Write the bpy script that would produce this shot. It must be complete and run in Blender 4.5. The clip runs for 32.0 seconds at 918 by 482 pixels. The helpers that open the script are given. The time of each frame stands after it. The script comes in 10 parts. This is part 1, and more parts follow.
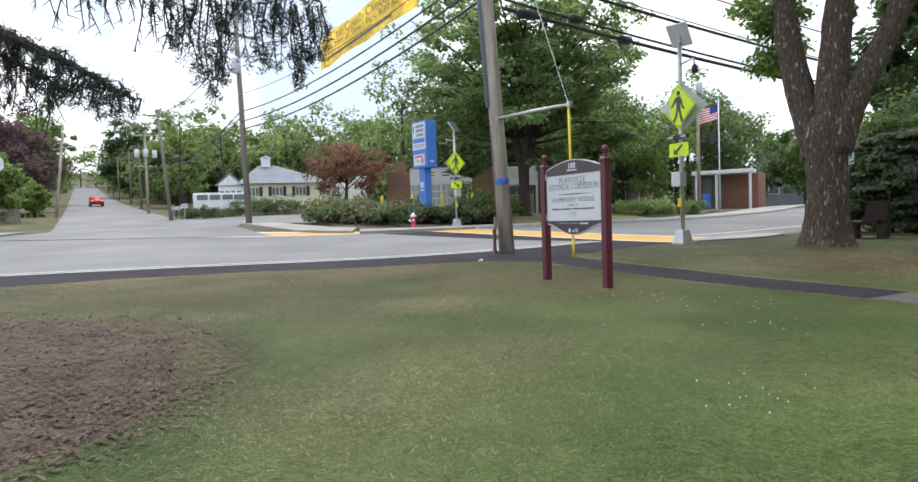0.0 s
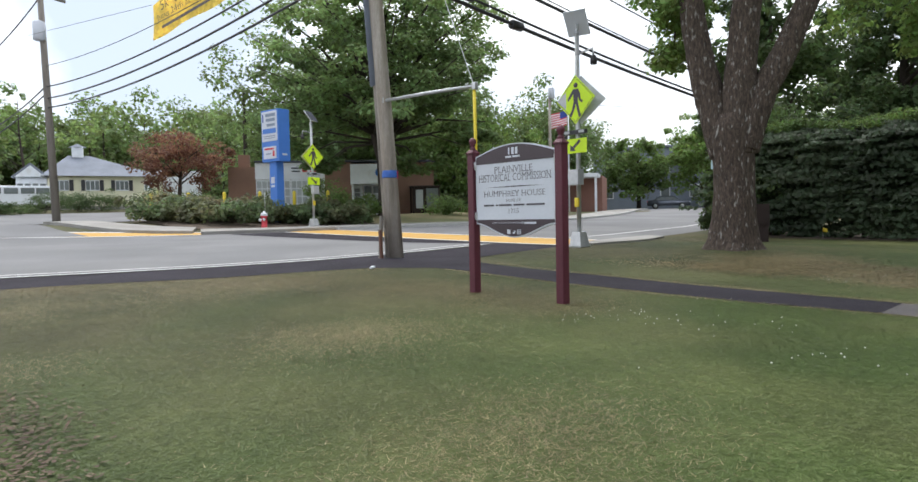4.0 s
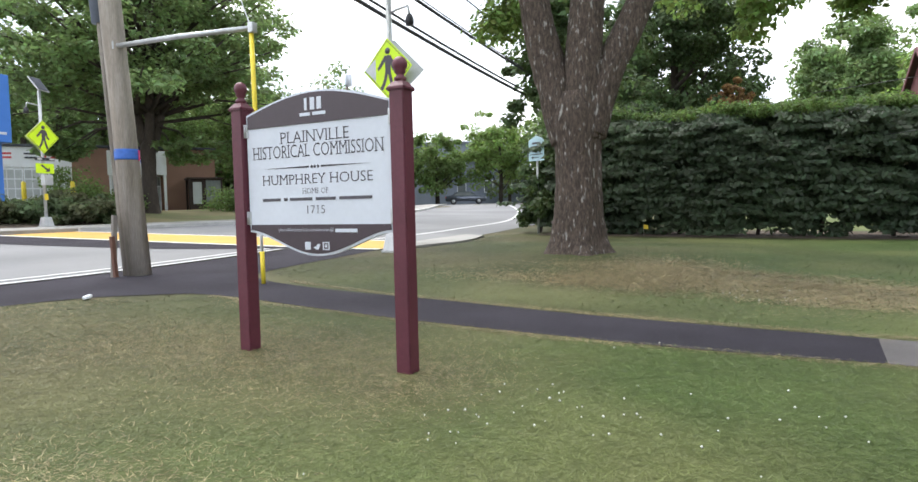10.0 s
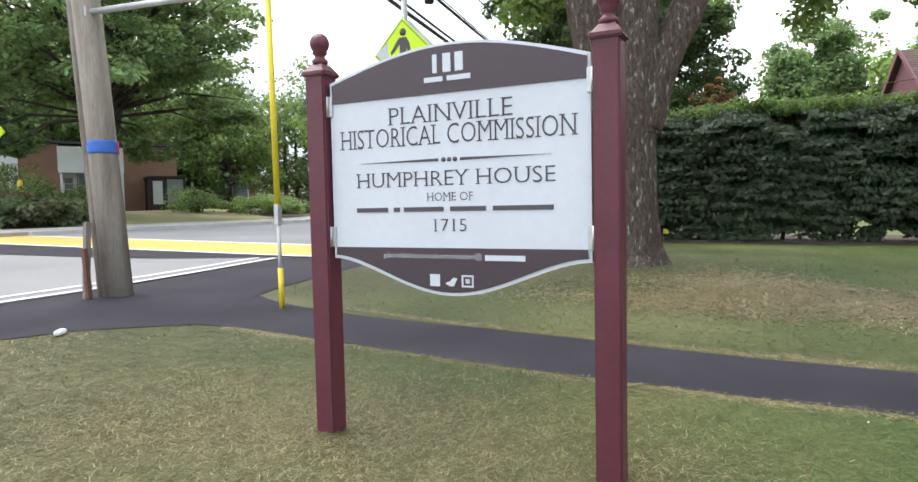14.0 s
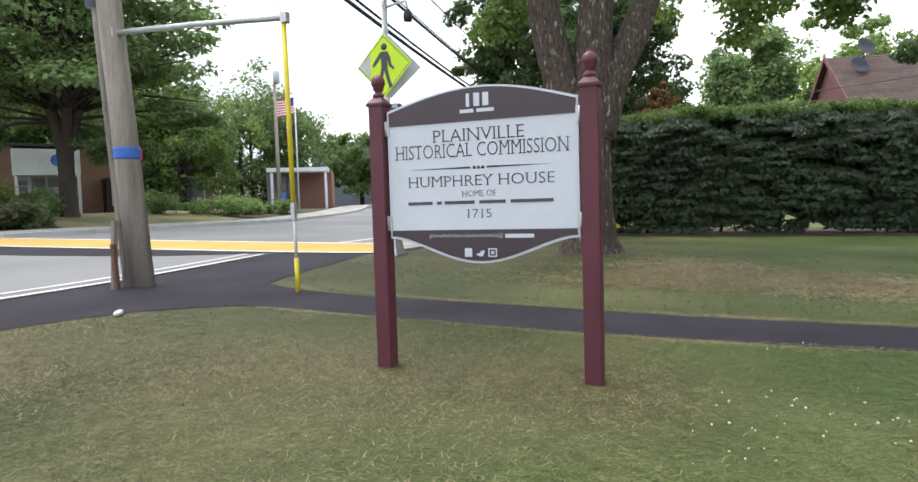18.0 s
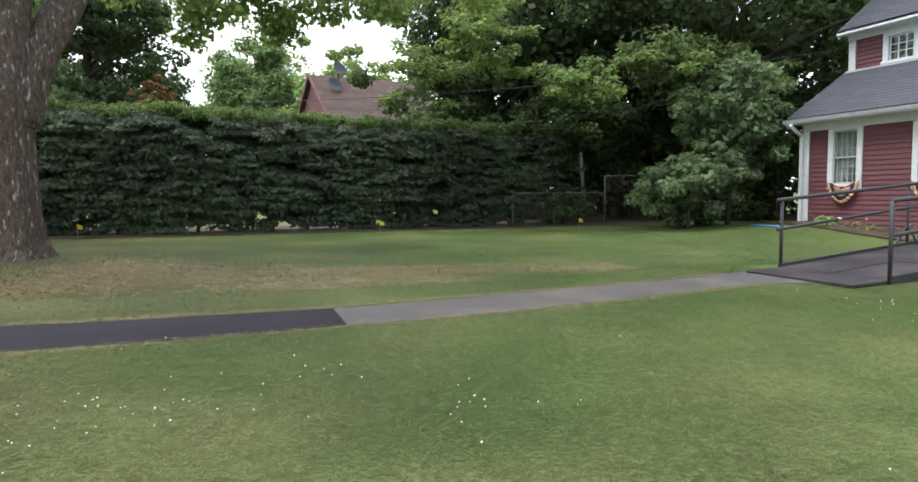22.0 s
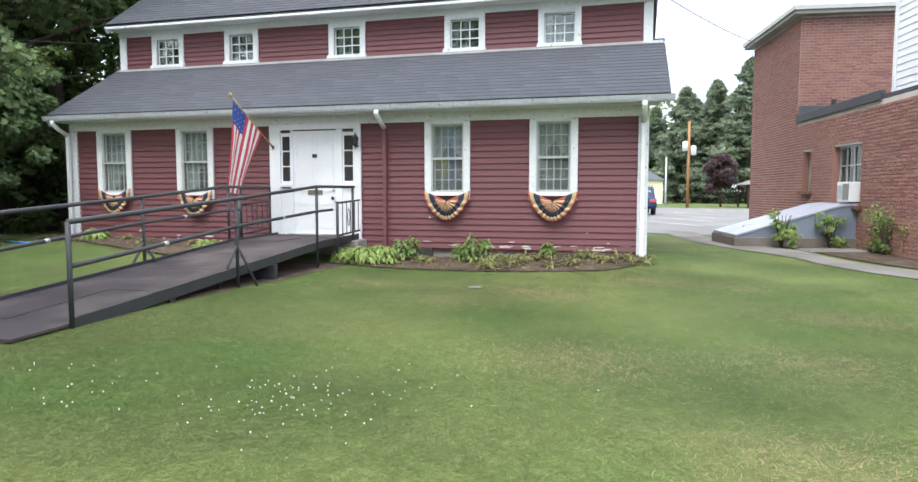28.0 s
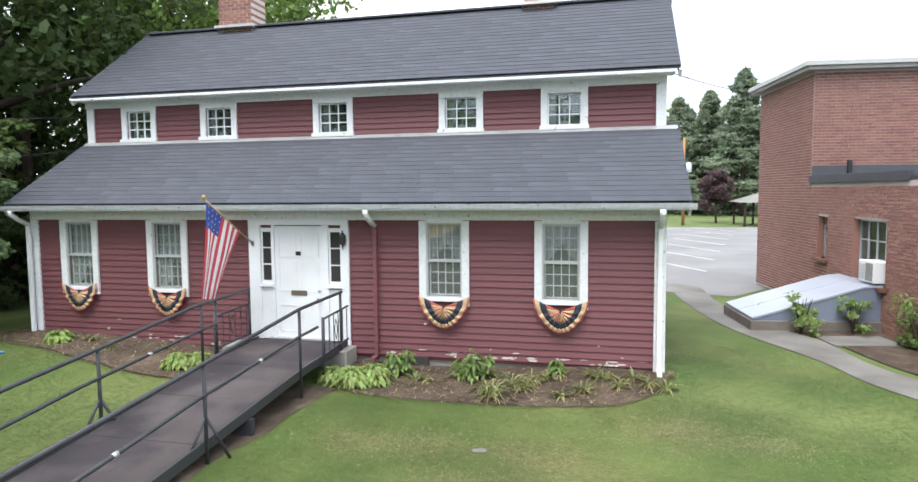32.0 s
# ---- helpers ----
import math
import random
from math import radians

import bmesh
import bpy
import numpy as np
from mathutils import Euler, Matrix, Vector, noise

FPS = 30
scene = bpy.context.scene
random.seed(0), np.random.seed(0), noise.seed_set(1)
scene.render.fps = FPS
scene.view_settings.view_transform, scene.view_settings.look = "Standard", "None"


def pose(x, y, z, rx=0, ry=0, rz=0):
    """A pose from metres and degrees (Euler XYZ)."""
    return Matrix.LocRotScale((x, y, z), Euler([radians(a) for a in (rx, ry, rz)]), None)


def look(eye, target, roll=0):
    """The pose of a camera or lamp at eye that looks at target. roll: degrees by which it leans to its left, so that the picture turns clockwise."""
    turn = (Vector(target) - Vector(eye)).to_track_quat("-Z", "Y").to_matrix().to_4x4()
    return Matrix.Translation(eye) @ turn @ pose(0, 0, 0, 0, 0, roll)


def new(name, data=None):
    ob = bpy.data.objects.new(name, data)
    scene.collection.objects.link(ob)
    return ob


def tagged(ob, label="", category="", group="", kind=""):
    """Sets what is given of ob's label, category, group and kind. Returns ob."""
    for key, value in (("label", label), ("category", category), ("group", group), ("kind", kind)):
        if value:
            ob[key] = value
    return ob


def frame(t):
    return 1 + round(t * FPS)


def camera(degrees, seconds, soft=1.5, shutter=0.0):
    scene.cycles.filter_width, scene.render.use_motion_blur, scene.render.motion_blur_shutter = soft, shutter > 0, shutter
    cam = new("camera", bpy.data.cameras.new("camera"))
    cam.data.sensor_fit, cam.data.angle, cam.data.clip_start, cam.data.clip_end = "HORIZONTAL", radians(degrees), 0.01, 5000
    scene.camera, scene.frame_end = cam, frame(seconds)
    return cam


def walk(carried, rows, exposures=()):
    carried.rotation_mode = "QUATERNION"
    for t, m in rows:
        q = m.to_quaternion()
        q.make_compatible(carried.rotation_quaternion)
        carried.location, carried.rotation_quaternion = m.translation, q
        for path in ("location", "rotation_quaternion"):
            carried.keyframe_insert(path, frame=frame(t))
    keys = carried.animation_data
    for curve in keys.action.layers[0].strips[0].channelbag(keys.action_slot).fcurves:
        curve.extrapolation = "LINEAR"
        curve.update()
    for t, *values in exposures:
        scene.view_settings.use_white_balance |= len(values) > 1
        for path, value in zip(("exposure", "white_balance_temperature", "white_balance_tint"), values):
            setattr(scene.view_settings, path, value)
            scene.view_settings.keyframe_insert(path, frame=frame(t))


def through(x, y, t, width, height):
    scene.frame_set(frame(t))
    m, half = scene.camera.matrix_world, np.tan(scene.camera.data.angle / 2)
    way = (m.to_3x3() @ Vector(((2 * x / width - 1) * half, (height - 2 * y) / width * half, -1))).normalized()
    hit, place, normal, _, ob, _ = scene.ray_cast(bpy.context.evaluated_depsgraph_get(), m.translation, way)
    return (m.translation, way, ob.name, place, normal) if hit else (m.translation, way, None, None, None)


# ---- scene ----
import itertools
cam = camera(71.6, 32.0)
PATH = [
    (0, (-0.606, 0.553, 1.119), (-1.619, -1.17, 1.046), -1.8),
    (0.5, (-0.762, -0.001, 1.12), (-1.772, -1.726, 1.047), -1.9),
    (1, (-0.836, -0.343, 1.098), (-1.845, -2.067, 1.025), -1.8),
    (1.5, (-0.892, -0.757, 1.139), (-1.908, -2.478, 1.065), -2.0),
    (2, (-1.008, -1.118, 1.129), (-2.129, -2.772, 1.051), -2.1),
    (2.5, (-1.077, -1.281, 1.114), (-2.328, -2.84, 1.031), -1.9),
    (4.5, (-1.018, -1.807, 1.092), (-2.552, -3.088, 1.002), -1.2),
    (5, (-1.145, -2.063, 1.113), (-2.842, -3.116, 1.015), -1.4),
    (5.5, (-1.207, -2.219, 1.131), (-2.936, -3.219, 1.035), -1.4),
    (6, (-1.25, -2.275, 1.145), (-2.993, -3.249, 1.046), -1.3),
    (6.5, (-1.222, -2.324, 1.122), (-2.984, -3.265, 1.021), -1.6),
    (7, (-1.247, -2.429, 1.111), (-3.018, -3.352, 1.009), -1.7),
    (7.5, (-1.504, -2.65, 1.113), (-3.279, -3.564, 1.011), -1.5),
    (8, (-1.865, -2.901, 1.147), (-3.641, -3.815, 1.042), -1.4),
    (8.5, (-2.194, -3.101, 1.162), (-3.969, -4.015, 1.054), -1.4),
    (9, (-2.56, -3.275, 1.144), (-4.335, -4.19, 1.038), -1.4),
    (9.5, (-2.916, -3.414, 1.135), (-4.691, -4.329, 1.029), -1.4),
    (10, (-3.227, -3.539, 1.126), (-5.002, -4.454, 1.016), -1.3),
    (10.5, (-3.512, -3.804, 1.136), (-5.287, -4.719, 1.027), -1.3),
    (11, (-3.803, -4.133, 1.154), (-5.578, -5.047, 1.044), -1.4),
    (11.5, (-4.063, -4.415, 1.173), (-5.839, -5.328, 1.062), -1.4),
    (12, (-4.232, -4.649, 1.196), (-6.008, -5.561, 1.084), -1.5),
    (12.5, (-4.302, -4.821, 1.206), (-6.078, -5.733, 1.094), -1.5),
    (13, (-4.219, -4.92, 1.188), (-5.996, -5.83, 1.073), -1.6),
    (13.5, (-4.078, -4.999, 1.194), (-5.856, -5.908, 1.079), -1.4),
    (14, (-3.995, -5.09, 1.207), (-5.824, -5.89, 1.094), -1.2),
    (14.5, (-3.907, -5.161, 1.201), (-5.765, -5.894, 1.085), -1.3),
    (15, (-3.767, -5.219, 1.213), (-5.632, -5.931, 1.095), -1.3),
    (15.5, (-3.456, -5.226, 1.214), (-5.325, -5.928, 1.096), -1.4),
    (17.5, (-2.879, -5.243, 1.172), (-4.761, -5.911, 1.058), -1.7),
    (18, (-2.822, -5.051, 1.185), (-4.705, -5.714, 1.068), -1.7),
    (18.5, (-2.815, -4.712, 1.185), (-4.701, -5.366, 1.064), -1.6),
    (19, (-2.813, -4.442, 1.17), (-4.702, -5.09, 1.047), -1.5),
    (19.5, (-2.825, -4.347, 1.161), (-4.731, -4.941, 1.034), -1.5),
    (20, (-2.851, -4.309, 1.152), (-4.79, -4.783, 1.024), -1.5),
    (20.5, (-2.83, -4.238, 1.149), (-4.811, -4.48, 1.013), -1.4),
    (21, (-2.815, -4.149, 1.161), (-4.809, -4.078, 1.018), -1.3),
    (21.5, (-2.773, -4.077, 1.172), (-4.72, -3.643, 1.025), -0.8),
    (22, (-2.777, -4.017, 1.152), (-4.628, -3.274, 1.004), -0.7),
    (22.5, (-2.752, -4.023, 1.15), (-4.477, -3.022, 0.998), -0.5),
    (23, (-2.749, -4.02, 1.129), (-4.315, -2.785, 0.976), -0.4),
    (23.5, (-2.733, -3.966, 1.084), (-4.093, -2.507, 0.933), -0.2),
    (24, (-2.686, -3.94, 1.089), (-3.858, -2.327, 0.938), -0.1),
    (24.5, (-2.621, -3.902, 1.115), (-3.575, -2.15, 0.962), 0.1),
    (25, (-2.636, -3.865, 1.111), (-3.299, -1.984, 0.96), 0.1),
    (25.5, (-2.628, -3.787, 1.114), (-3.187, -1.873, 0.965), 0.1),
    (27.5, (-2.79, -2.061, 1.099), (-3.283, -0.128, 0.954), -0.0),
    (28, (-2.885, -1.528, 1.268), (-3.372, 0.406, 1.116), -0.0),
    (28.5, (-3.011, -1.03, 1.375), (-3.492, 0.906, 1.231), -0.1),
    (29, (-3.095, -0.738, 1.513), (-3.573, 1.199, 1.368), -0.2),
    (29.5, (-3.186, -0.625, 1.719), (-3.658, 1.313, 1.571), -0.2),
    (30, (-3.267, -0.519, 1.931), (-3.734, 1.42, 1.782), -0.3),
    (30.5, (-3.291, -0.457, 2.172), (-3.757, 1.482, 2.024), -0.4),
    (31, (-3.275, -0.447, 2.433), (-3.736, 1.493, 2.282), -0.4),
    (31.5, (-3.264, -0.436, 2.709), (-3.723, 1.504, 2.557), -0.4),
    (32, (-3.264, -0.435, 2.994), (-3.725, 1.505, 2.841), -0.5),
]
walk(cam, [(t, look(eye, target, roll)) for t, eye, target, roll in PATH],
     [(0, 1.07), (2, 0.93), (6, 1.04), (9, 1.42), (13, 1.64), (15, 1.65), (17.5, 1.4), (19, 1.25), (21, 1.3), (23, 1.62), (25, 1.72), (28, 1.6), (32, 1.6)])

# ---- world and light: a bright, overcast summer day ----
world = bpy.data.worlds.new("world")
scene.world = world
world.use_nodes = True
wn, wl = world.node_tree.nodes, world.node_tree.links
sky = wn.new("ShaderNodeTexSky")
sky.sky_type = "NISHITA"
sky.sun_disc = False
sky.sun_elevation, sky.sun_rotation = radians(58), radians(200)
cloud = wn.new("ShaderNodeTexNoise")
cloud.inputs["Scale"].default_value, cloud.inputs["Detail"].default_value = 2.2, 6
ramp = wn.new("ShaderNodeValToRGB")
ramp.color_ramp.elements[0].position, ramp.color_ramp.elements[0].color = 0.4, (0.42, 0.48, 0.58, 1)
ramp.color_ramp.elements[1].position, ramp.color_ramp.elements[1].color = 0.58, (0.93, 0.95, 0.98, 1)
skyb, cloudb, mixs = wn.new("ShaderNodeBackground"), wn["Background"], wn.new("ShaderNodeMixShader")
skyb.inputs["Strength"].default_value, cloudb.inputs["Strength"].default_value = 0.1, 1.0
wl.new(sky.outputs["Color"], skyb.inputs["Color"])
wl.new(cloud.outputs["Fac"], ramp.inputs["Fac"])
wl.new(ramp.outputs["Color"], cloudb.inputs["Color"])
wl.new(skyb.outputs[0], mixs.inputs[1])
wl.new(cloudb.outputs[0], mixs.inputs[2])
mixs.inputs[0].default_value = 0.88
wl.new(mixs.outputs[0], wn["World Output"].inputs["Surface"])
sun = new("sun", bpy.data.lights.new("sun", "SUN"))
sun.data.energy, sun.data.angle, sun.data.color = 1.6, radians(45), (1.0, 0.97, 0.92)
sun.matrix_world = look((0, 0, 30), (4, 13, 0))


# ---- materials ----
def mat(name, col, rough=0.7, vary=0.12, big=1.5, small=25.0, bump=0.15, metal=0.0, second=None, cut=(0.45, 0.6), pick=0.0, island=0.0,
        spec=0.4, stretch=(1, 1, 1)):
    """A surface with stains at the scale big, grain at the scale small, and, with second, worn patches of that colour."""
    m = bpy.data.materials.new(name)
    m.use_nodes = True
    n, l = m.node_tree.nodes, m.node_tree.links
    b = n["Principled BSDF"]
    b.inputs["Roughness"].default_value, b.inputs["Metallic"].default_value = rough, metal
    b.inputs["Specular IOR Level"].default_value = spec
    co, mp = n.new("ShaderNodeTexCoord"), n.new("ShaderNodeMapping")
    mp.inputs["Scale"].default_value = stretch
    l.new(co.outputs["Object"], mp.inputs["Vector"])

    def noise_at(scale, detail=4):
        t = n.new("ShaderNodeTexNoise")
        t.inputs["Scale"].default_value, t.inputs["Detail"].default_value = scale, detail
        l.new(mp.outputs[0], t.inputs["Vector"])
        return t.outputs["Fac"]

    def feed(socket, v):
        if isinstance(v, bpy.types.NodeSocket):
            l.new(v, socket)
        else:
            socket.default_value = (*v[:3], 1) if isinstance(v, tuple) else v

    def mix(a, bcol, fac):
        x = n.new("ShaderNodeMix")
        x.data_type = "RGBA"
        feed(x.inputs[0], fac)
        feed(x.inputs[6], a)
        feed(x.inputs[7], bcol)
        return x.outputs[2]

    def spread(v, lo, hi, a=0.3, z=0.7):
        r = n.new("ShaderNodeMapRange")
        r.inputs[1].default_value, r.inputs[2].default_value, r.inputs[3].default_value, r.inputs[4].default_value = a, z, lo, hi
        l.new(v, r.inputs[0])
        return r.outputs[0]

    c = col
    if second:
        c = mix(c, second, spread(noise_at(big * 0.8, 6), 0.0, 1.0, *cut))
    hue = n.new("ShaderNodeHueSaturation")
    feed(hue.inputs["Color"], c)
    value = spread(noise_at(big), 1 - vary, 1 + vary)
    grain = noise_at(small, 3)
    parts = [value, spread(grain, 1 - vary * 0.7, 1 + vary * 0.7)]
    if pick:
        info = n.new("ShaderNodeObjectInfo")
        parts.append(spread(info.outputs["Random"], 1 - pick, 1 + pick, 0, 1))
    if island:
        geo = n.new("ShaderNodeNewGeometry")
        parts.append(spread(geo.outputs["Random Per Island"], 1 - island, 1 + island, 0, 1))
        l.new(spread(geo.outputs["Random Per Island"], 0.5 - 0.06 * island, 0.5 + 0.06 * island, 0, 1), hue.inputs["Hue"])
    total = parts[0]
    for p in parts[1:]:
        x = n.new("ShaderNodeMath")
        x.operation = "MULTIPLY"
        l.new(total, x.inputs[0])
        l.new(p, x.inputs[1])
        total = x.outputs[0]
    l.new(total, hue.inputs["Value"])
    l.new(hue.outputs[0], b.inputs["Base Color"])
    if bump:
        bp = n.new("ShaderNodeBump")
        bp.inputs["Strength"].default_value, bp.inputs["Distance"].default_value = bump, 0.01
        l.new(grain, bp.inputs["Height"])
        l.new(bp.outputs[0], b.inputs["Normal"])
    return m


def leafy(name, col, second, island=0.4, big=0.5, through=0.5, boost=(1.5, 1.5, 1.2, 1)):
    """Leaves: two greens in patches, each leaf a little different, some light passing through."""
    m = mat(name, col, 0.55, 0.25, big, 9.0, 0.0, second=second, cut=(0.38, 0.62), island=island, spec=0.25)
    n, l = m.node_tree.nodes, m.node_tree.links
    t, x = n.new("ShaderNodeBsdfTranslucent"), n.new("ShaderNodeMixShader")
    hue = [k for k in n if k.type == "HUE_SAT"][0]
    lit = n.new("ShaderNodeMix")
    lit.data_type, lit.blend_type = "RGBA", "MULTIPLY"
    lit.inputs[0].default_value, lit.inputs[7].default_value = 1.0, boost
    l.new(hue.outputs[0], lit.inputs[6])
    l.new(lit.outputs[2], t.inputs["Color"])
    x.inputs[0].default_value = through
    l.new(n["Principled BSDF"].outputs[0], x.inputs[1])
    l.new(t.outputs[0], x.inputs[2])
    l.new(x.outputs[0], n["Material Output"].inputs["Surface"])
    return m


def glossy(m, rough=0.42, spec=0.6):
    b = m.node_tree.nodes["Principled BSDF"]
    b.inputs["Roughness"].default_value, b.inputs["Specular IOR Level"].default_value = rough, spec


def glass_mat(name, tint=(0.8, 0.85, 0.85), rough=0.02):
    m = bpy.data.materials.new(name)
    m.use_nodes = True
    n, l = m.node_tree.nodes, m.node_tree.links
    g, t, x = n.new("ShaderNodeBsdfGlossy"), n.new("ShaderNodeBsdfTransparent"), n.new("ShaderNodeMixShader")
    g.inputs["Roughness"].default_value = rough
    t.inputs["Color"].default_value = (*tint, 1)
    x.inputs[0].default_value = 0.07
    l.new(t.outputs[0], x.inputs[1])
    l.new(g.outputs[0], x.inputs[2])
    l.new(x.outputs[0], n["Material Output"].inputs["Surface"])
    return m


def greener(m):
    """Multiplies the lawn colour, brighter and greener from y -10 up to 0."""
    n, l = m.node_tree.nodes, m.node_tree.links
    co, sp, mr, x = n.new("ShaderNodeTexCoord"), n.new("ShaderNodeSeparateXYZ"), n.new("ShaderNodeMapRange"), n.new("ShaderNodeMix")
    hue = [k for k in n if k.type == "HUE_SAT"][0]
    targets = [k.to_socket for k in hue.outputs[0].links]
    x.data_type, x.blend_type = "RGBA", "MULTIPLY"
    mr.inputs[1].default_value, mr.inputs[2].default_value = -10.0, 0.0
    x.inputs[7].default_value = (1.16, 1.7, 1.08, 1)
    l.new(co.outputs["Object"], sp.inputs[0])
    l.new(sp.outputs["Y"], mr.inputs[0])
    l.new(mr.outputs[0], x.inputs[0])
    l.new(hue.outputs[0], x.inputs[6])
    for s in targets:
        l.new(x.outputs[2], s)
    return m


M_GRASS_SOIL = mat("lawn_soil", (0.061, 0.064, 0.026), 0.95, 0.2, 0.55, 60, 0.2, second=(0.106, 0.088, 0.046), cut=(0.4, 0.66))
M_BLADE = leafy("grass_blade", (0.062, 0.073, 0.027), (0.11, 0.096, 0.047), 0.14, 0.55, 0.15, (1, 1, 1, 1))
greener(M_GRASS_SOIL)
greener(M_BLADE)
M_DRY = leafy("dry_grass_blade", (0.33, 0.272, 0.158), (0.28, 0.228, 0.128), 0.25, 0.5, 0.15, (1, 1, 1, 1))
M_ASPHALT = mat("old_asphalt", (0.178, 0.179, 0.186), 0.92, 0.1, 0.3, 120, 0.3, second=(0.205, 0.205, 0.21), spec=0.2)
M_ASPHALT_NEW = mat("new_asphalt", (0.034, 0.031, 0.039), 0.9, 0.2, 1.2, 140, 0.5, spec=0.12)
M_ASPHALT_PATH = mat("worn_asphalt", (0.092, 0.085, 0.085), 0.92, 0.2, 1.6, 110, 0.5, second=(0.125, 0.11, 0.096))
M_CONCRETE = mat("concrete", (0.3, 0.29, 0.275), 0.9, 0.1, 1.0, 60, 0.25, second=(0.25, 0.24, 0.225))
M_WALK = mat("old_concrete", (0.17, 0.165, 0.158), 0.9, 0.15, 1.0, 60, 0.3, second=(0.13, 0.125, 0.118))
M_GRANITE = mat("granite_kerb", (0.42, 0.42, 0.41), 0.8, 0.15, 3, 90, 0.3)
M_YELLOW_ROAD = mat("yellow_road_paint", (0.5, 0.3, 0.075), 0.85, 0.1, 0.8, 60, 0.2, second=(0.42, 0.25, 0.07), cut=(0.55, 0.8))
M_WHITE_ROAD = mat("white_road_paint", (0.55, 0.55, 0.55), 0.8, 0.08, 2, 60, 0.2)
M_MULCH = mat("bark_mulch", (0.066, 0.048, 0.036), 0.95, 0.35, 2.5, 45, 0.9, second=(0.1, 0.076, 0.057))
M_CHIP = mat("bark_chip", (0.105, 0.074, 0.055), 0.95, 0.25, 4, 40, 0.3, island=0.35)
M_CLAP = mat("red_clapboard_paint", (0.15, 0.057, 0.067), 0.6, 0.1, 1.2, 35, 0.12, pick=0.06, stretch=(0.4, 1, 1.5))
M_WHITE = mat("white_trim_paint", (0.74, 0.77, 0.81), 0.55, 0.05, 1.6, 40, 0.12, second=(0.64, 0.65, 0.66), cut=(0.6, 0.75))
M_WHITE_OLD = mat("peeling_white_paint", (0.67, 0.7, 0.73), 0.7, 0.08, 17, 60, 0.3, second=(0.3, 0.27, 0.23), cut=(0.66, 0.7))
M_SHINGLE = mat("grey_shingle", (0.066, 0.072, 0.09), 0.92, 0.2, 2.2, 180, 0.4, pick=0.06, stretch=(0.35, 1, 1))
M_BLACK = mat("black_metal", (0.03, 0.03, 0.035), 0.45, 0.15, 5, 60, 0.1)
M_RAIL = mat("dark_painted_pipe", (0.04, 0.042, 0.05), 0.45, 0.15, 5, 60, 0.1)
M_RAMP = mat("black_grit_ramp", (0.05, 0.044, 0.05), 0.85, 0.2, 1.4, 150, 0.4, second=(0.085, 0.074, 0.076), spec=0.15)
M_MAROON = mat("maroon_post_paint", (0.108, 0.027, 0.042), 0.45, 0.1, 4, 50, 0.1)
M_SIGNW = mat("sign_white", (0.6, 0.63, 0.7), 0.4, 0.03, 2, 30, 0.02)
M_SIGND = mat("sign_dark", (0.062, 0.045, 0.055), 0.4, 0.05, 2, 30, 0.02)
M_INK = mat("ink", (0.075, 0.068, 0.082), 0.5, 0.05, 2, 30, 0.0)
M_SILVER = mat("galvanised_steel", (0.5, 0.51, 0.52), 0.45, 0.12, 6, 40, 0.1, metal=0.6)
M_POLE = mat("weathered_pole", (0.4, 0.36, 0.32), 0.9, 0.25, 1.5, 30, 0.7, second=(0.28, 0.24, 0.2), stretch=(4, 4, 0.35))
M_POLE_GREY = mat("grey_pole", (0.2, 0.18, 0.16), 0.9, 0.2, 1.5, 30, 0.4, stretch=(4, 4, 0.4))
M_LIME = mat("fluorescent_sign", (0.62, 0.86, 0.02), 0.4, 0.03, 3, 40, 0.02)
M_BLUE = mat("blue_sign_panel", (0.06, 0.2, 0.62), 0.4, 0.05, 2, 40, 0.03)
M_YELLOW = mat("yellow_plastic", (0.72, 0.56, 0.04), 0.45, 0.06, 5, 40, 0.05)
M_BRICK = mat("red_brick", (0.27, 0.132, 0.112), 0.9, 0.07, 0.6, 60, 0.3, pick=0.12, island=0.2)
M_MORTAR = mat("mortar", (0.52, 0.48, 0.44), 0.95, 0.1, 2, 60, 0.2)
M_BARK = mat("maple_bark", (0.076, 0.057, 0.046), 0.95, 0.45, 17.0, 40, 1.0, second=(0.25, 0.24, 0.22), cut=(0.59, 0.68), stretch=(1.5, 1.5, 0.5))
M_BARK_DARK = mat("dark_bark", (0.06, 0.048, 0.04), 0.95, 0.25, 2, 16, 0.6, stretch=(1.5, 1.5, 0.5))
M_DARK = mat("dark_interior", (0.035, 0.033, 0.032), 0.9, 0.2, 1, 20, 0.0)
M_GLASS = glass_mat("window_glass")
M_CURTAIN = mat("lace_curtain", (0.82, 0.82, 0.8), 0.9, 0.1, 8, 60, 0.2)
# storm glass and screen; the grey diffuse part imitates reflected sky
M_SCREEN_SHEEN = glass_mat("window_screen", (0.93, 0.95, 0.95))
_d = M_SCREEN_SHEEN.node_tree.nodes.new("ShaderNodeBsdfDiffuse")
_x = M_SCREEN_SHEEN.node_tree.nodes.new("ShaderNodeMixShader")
_o = M_SCREEN_SHEEN.node_tree.nodes["Material Output"]
_d.inputs["Color"].default_value = (0.34, 0.36, 0.35, 1)
_x.inputs[0].default_value = 0.13
M_SCREEN_SHEEN.node_tree.links.new(_o.inputs["Surface"].links[0].from_socket, _x.inputs[1])
M_SCREEN_SHEEN.node_tree.links.new(_d.outputs[0], _x.inputs[2])
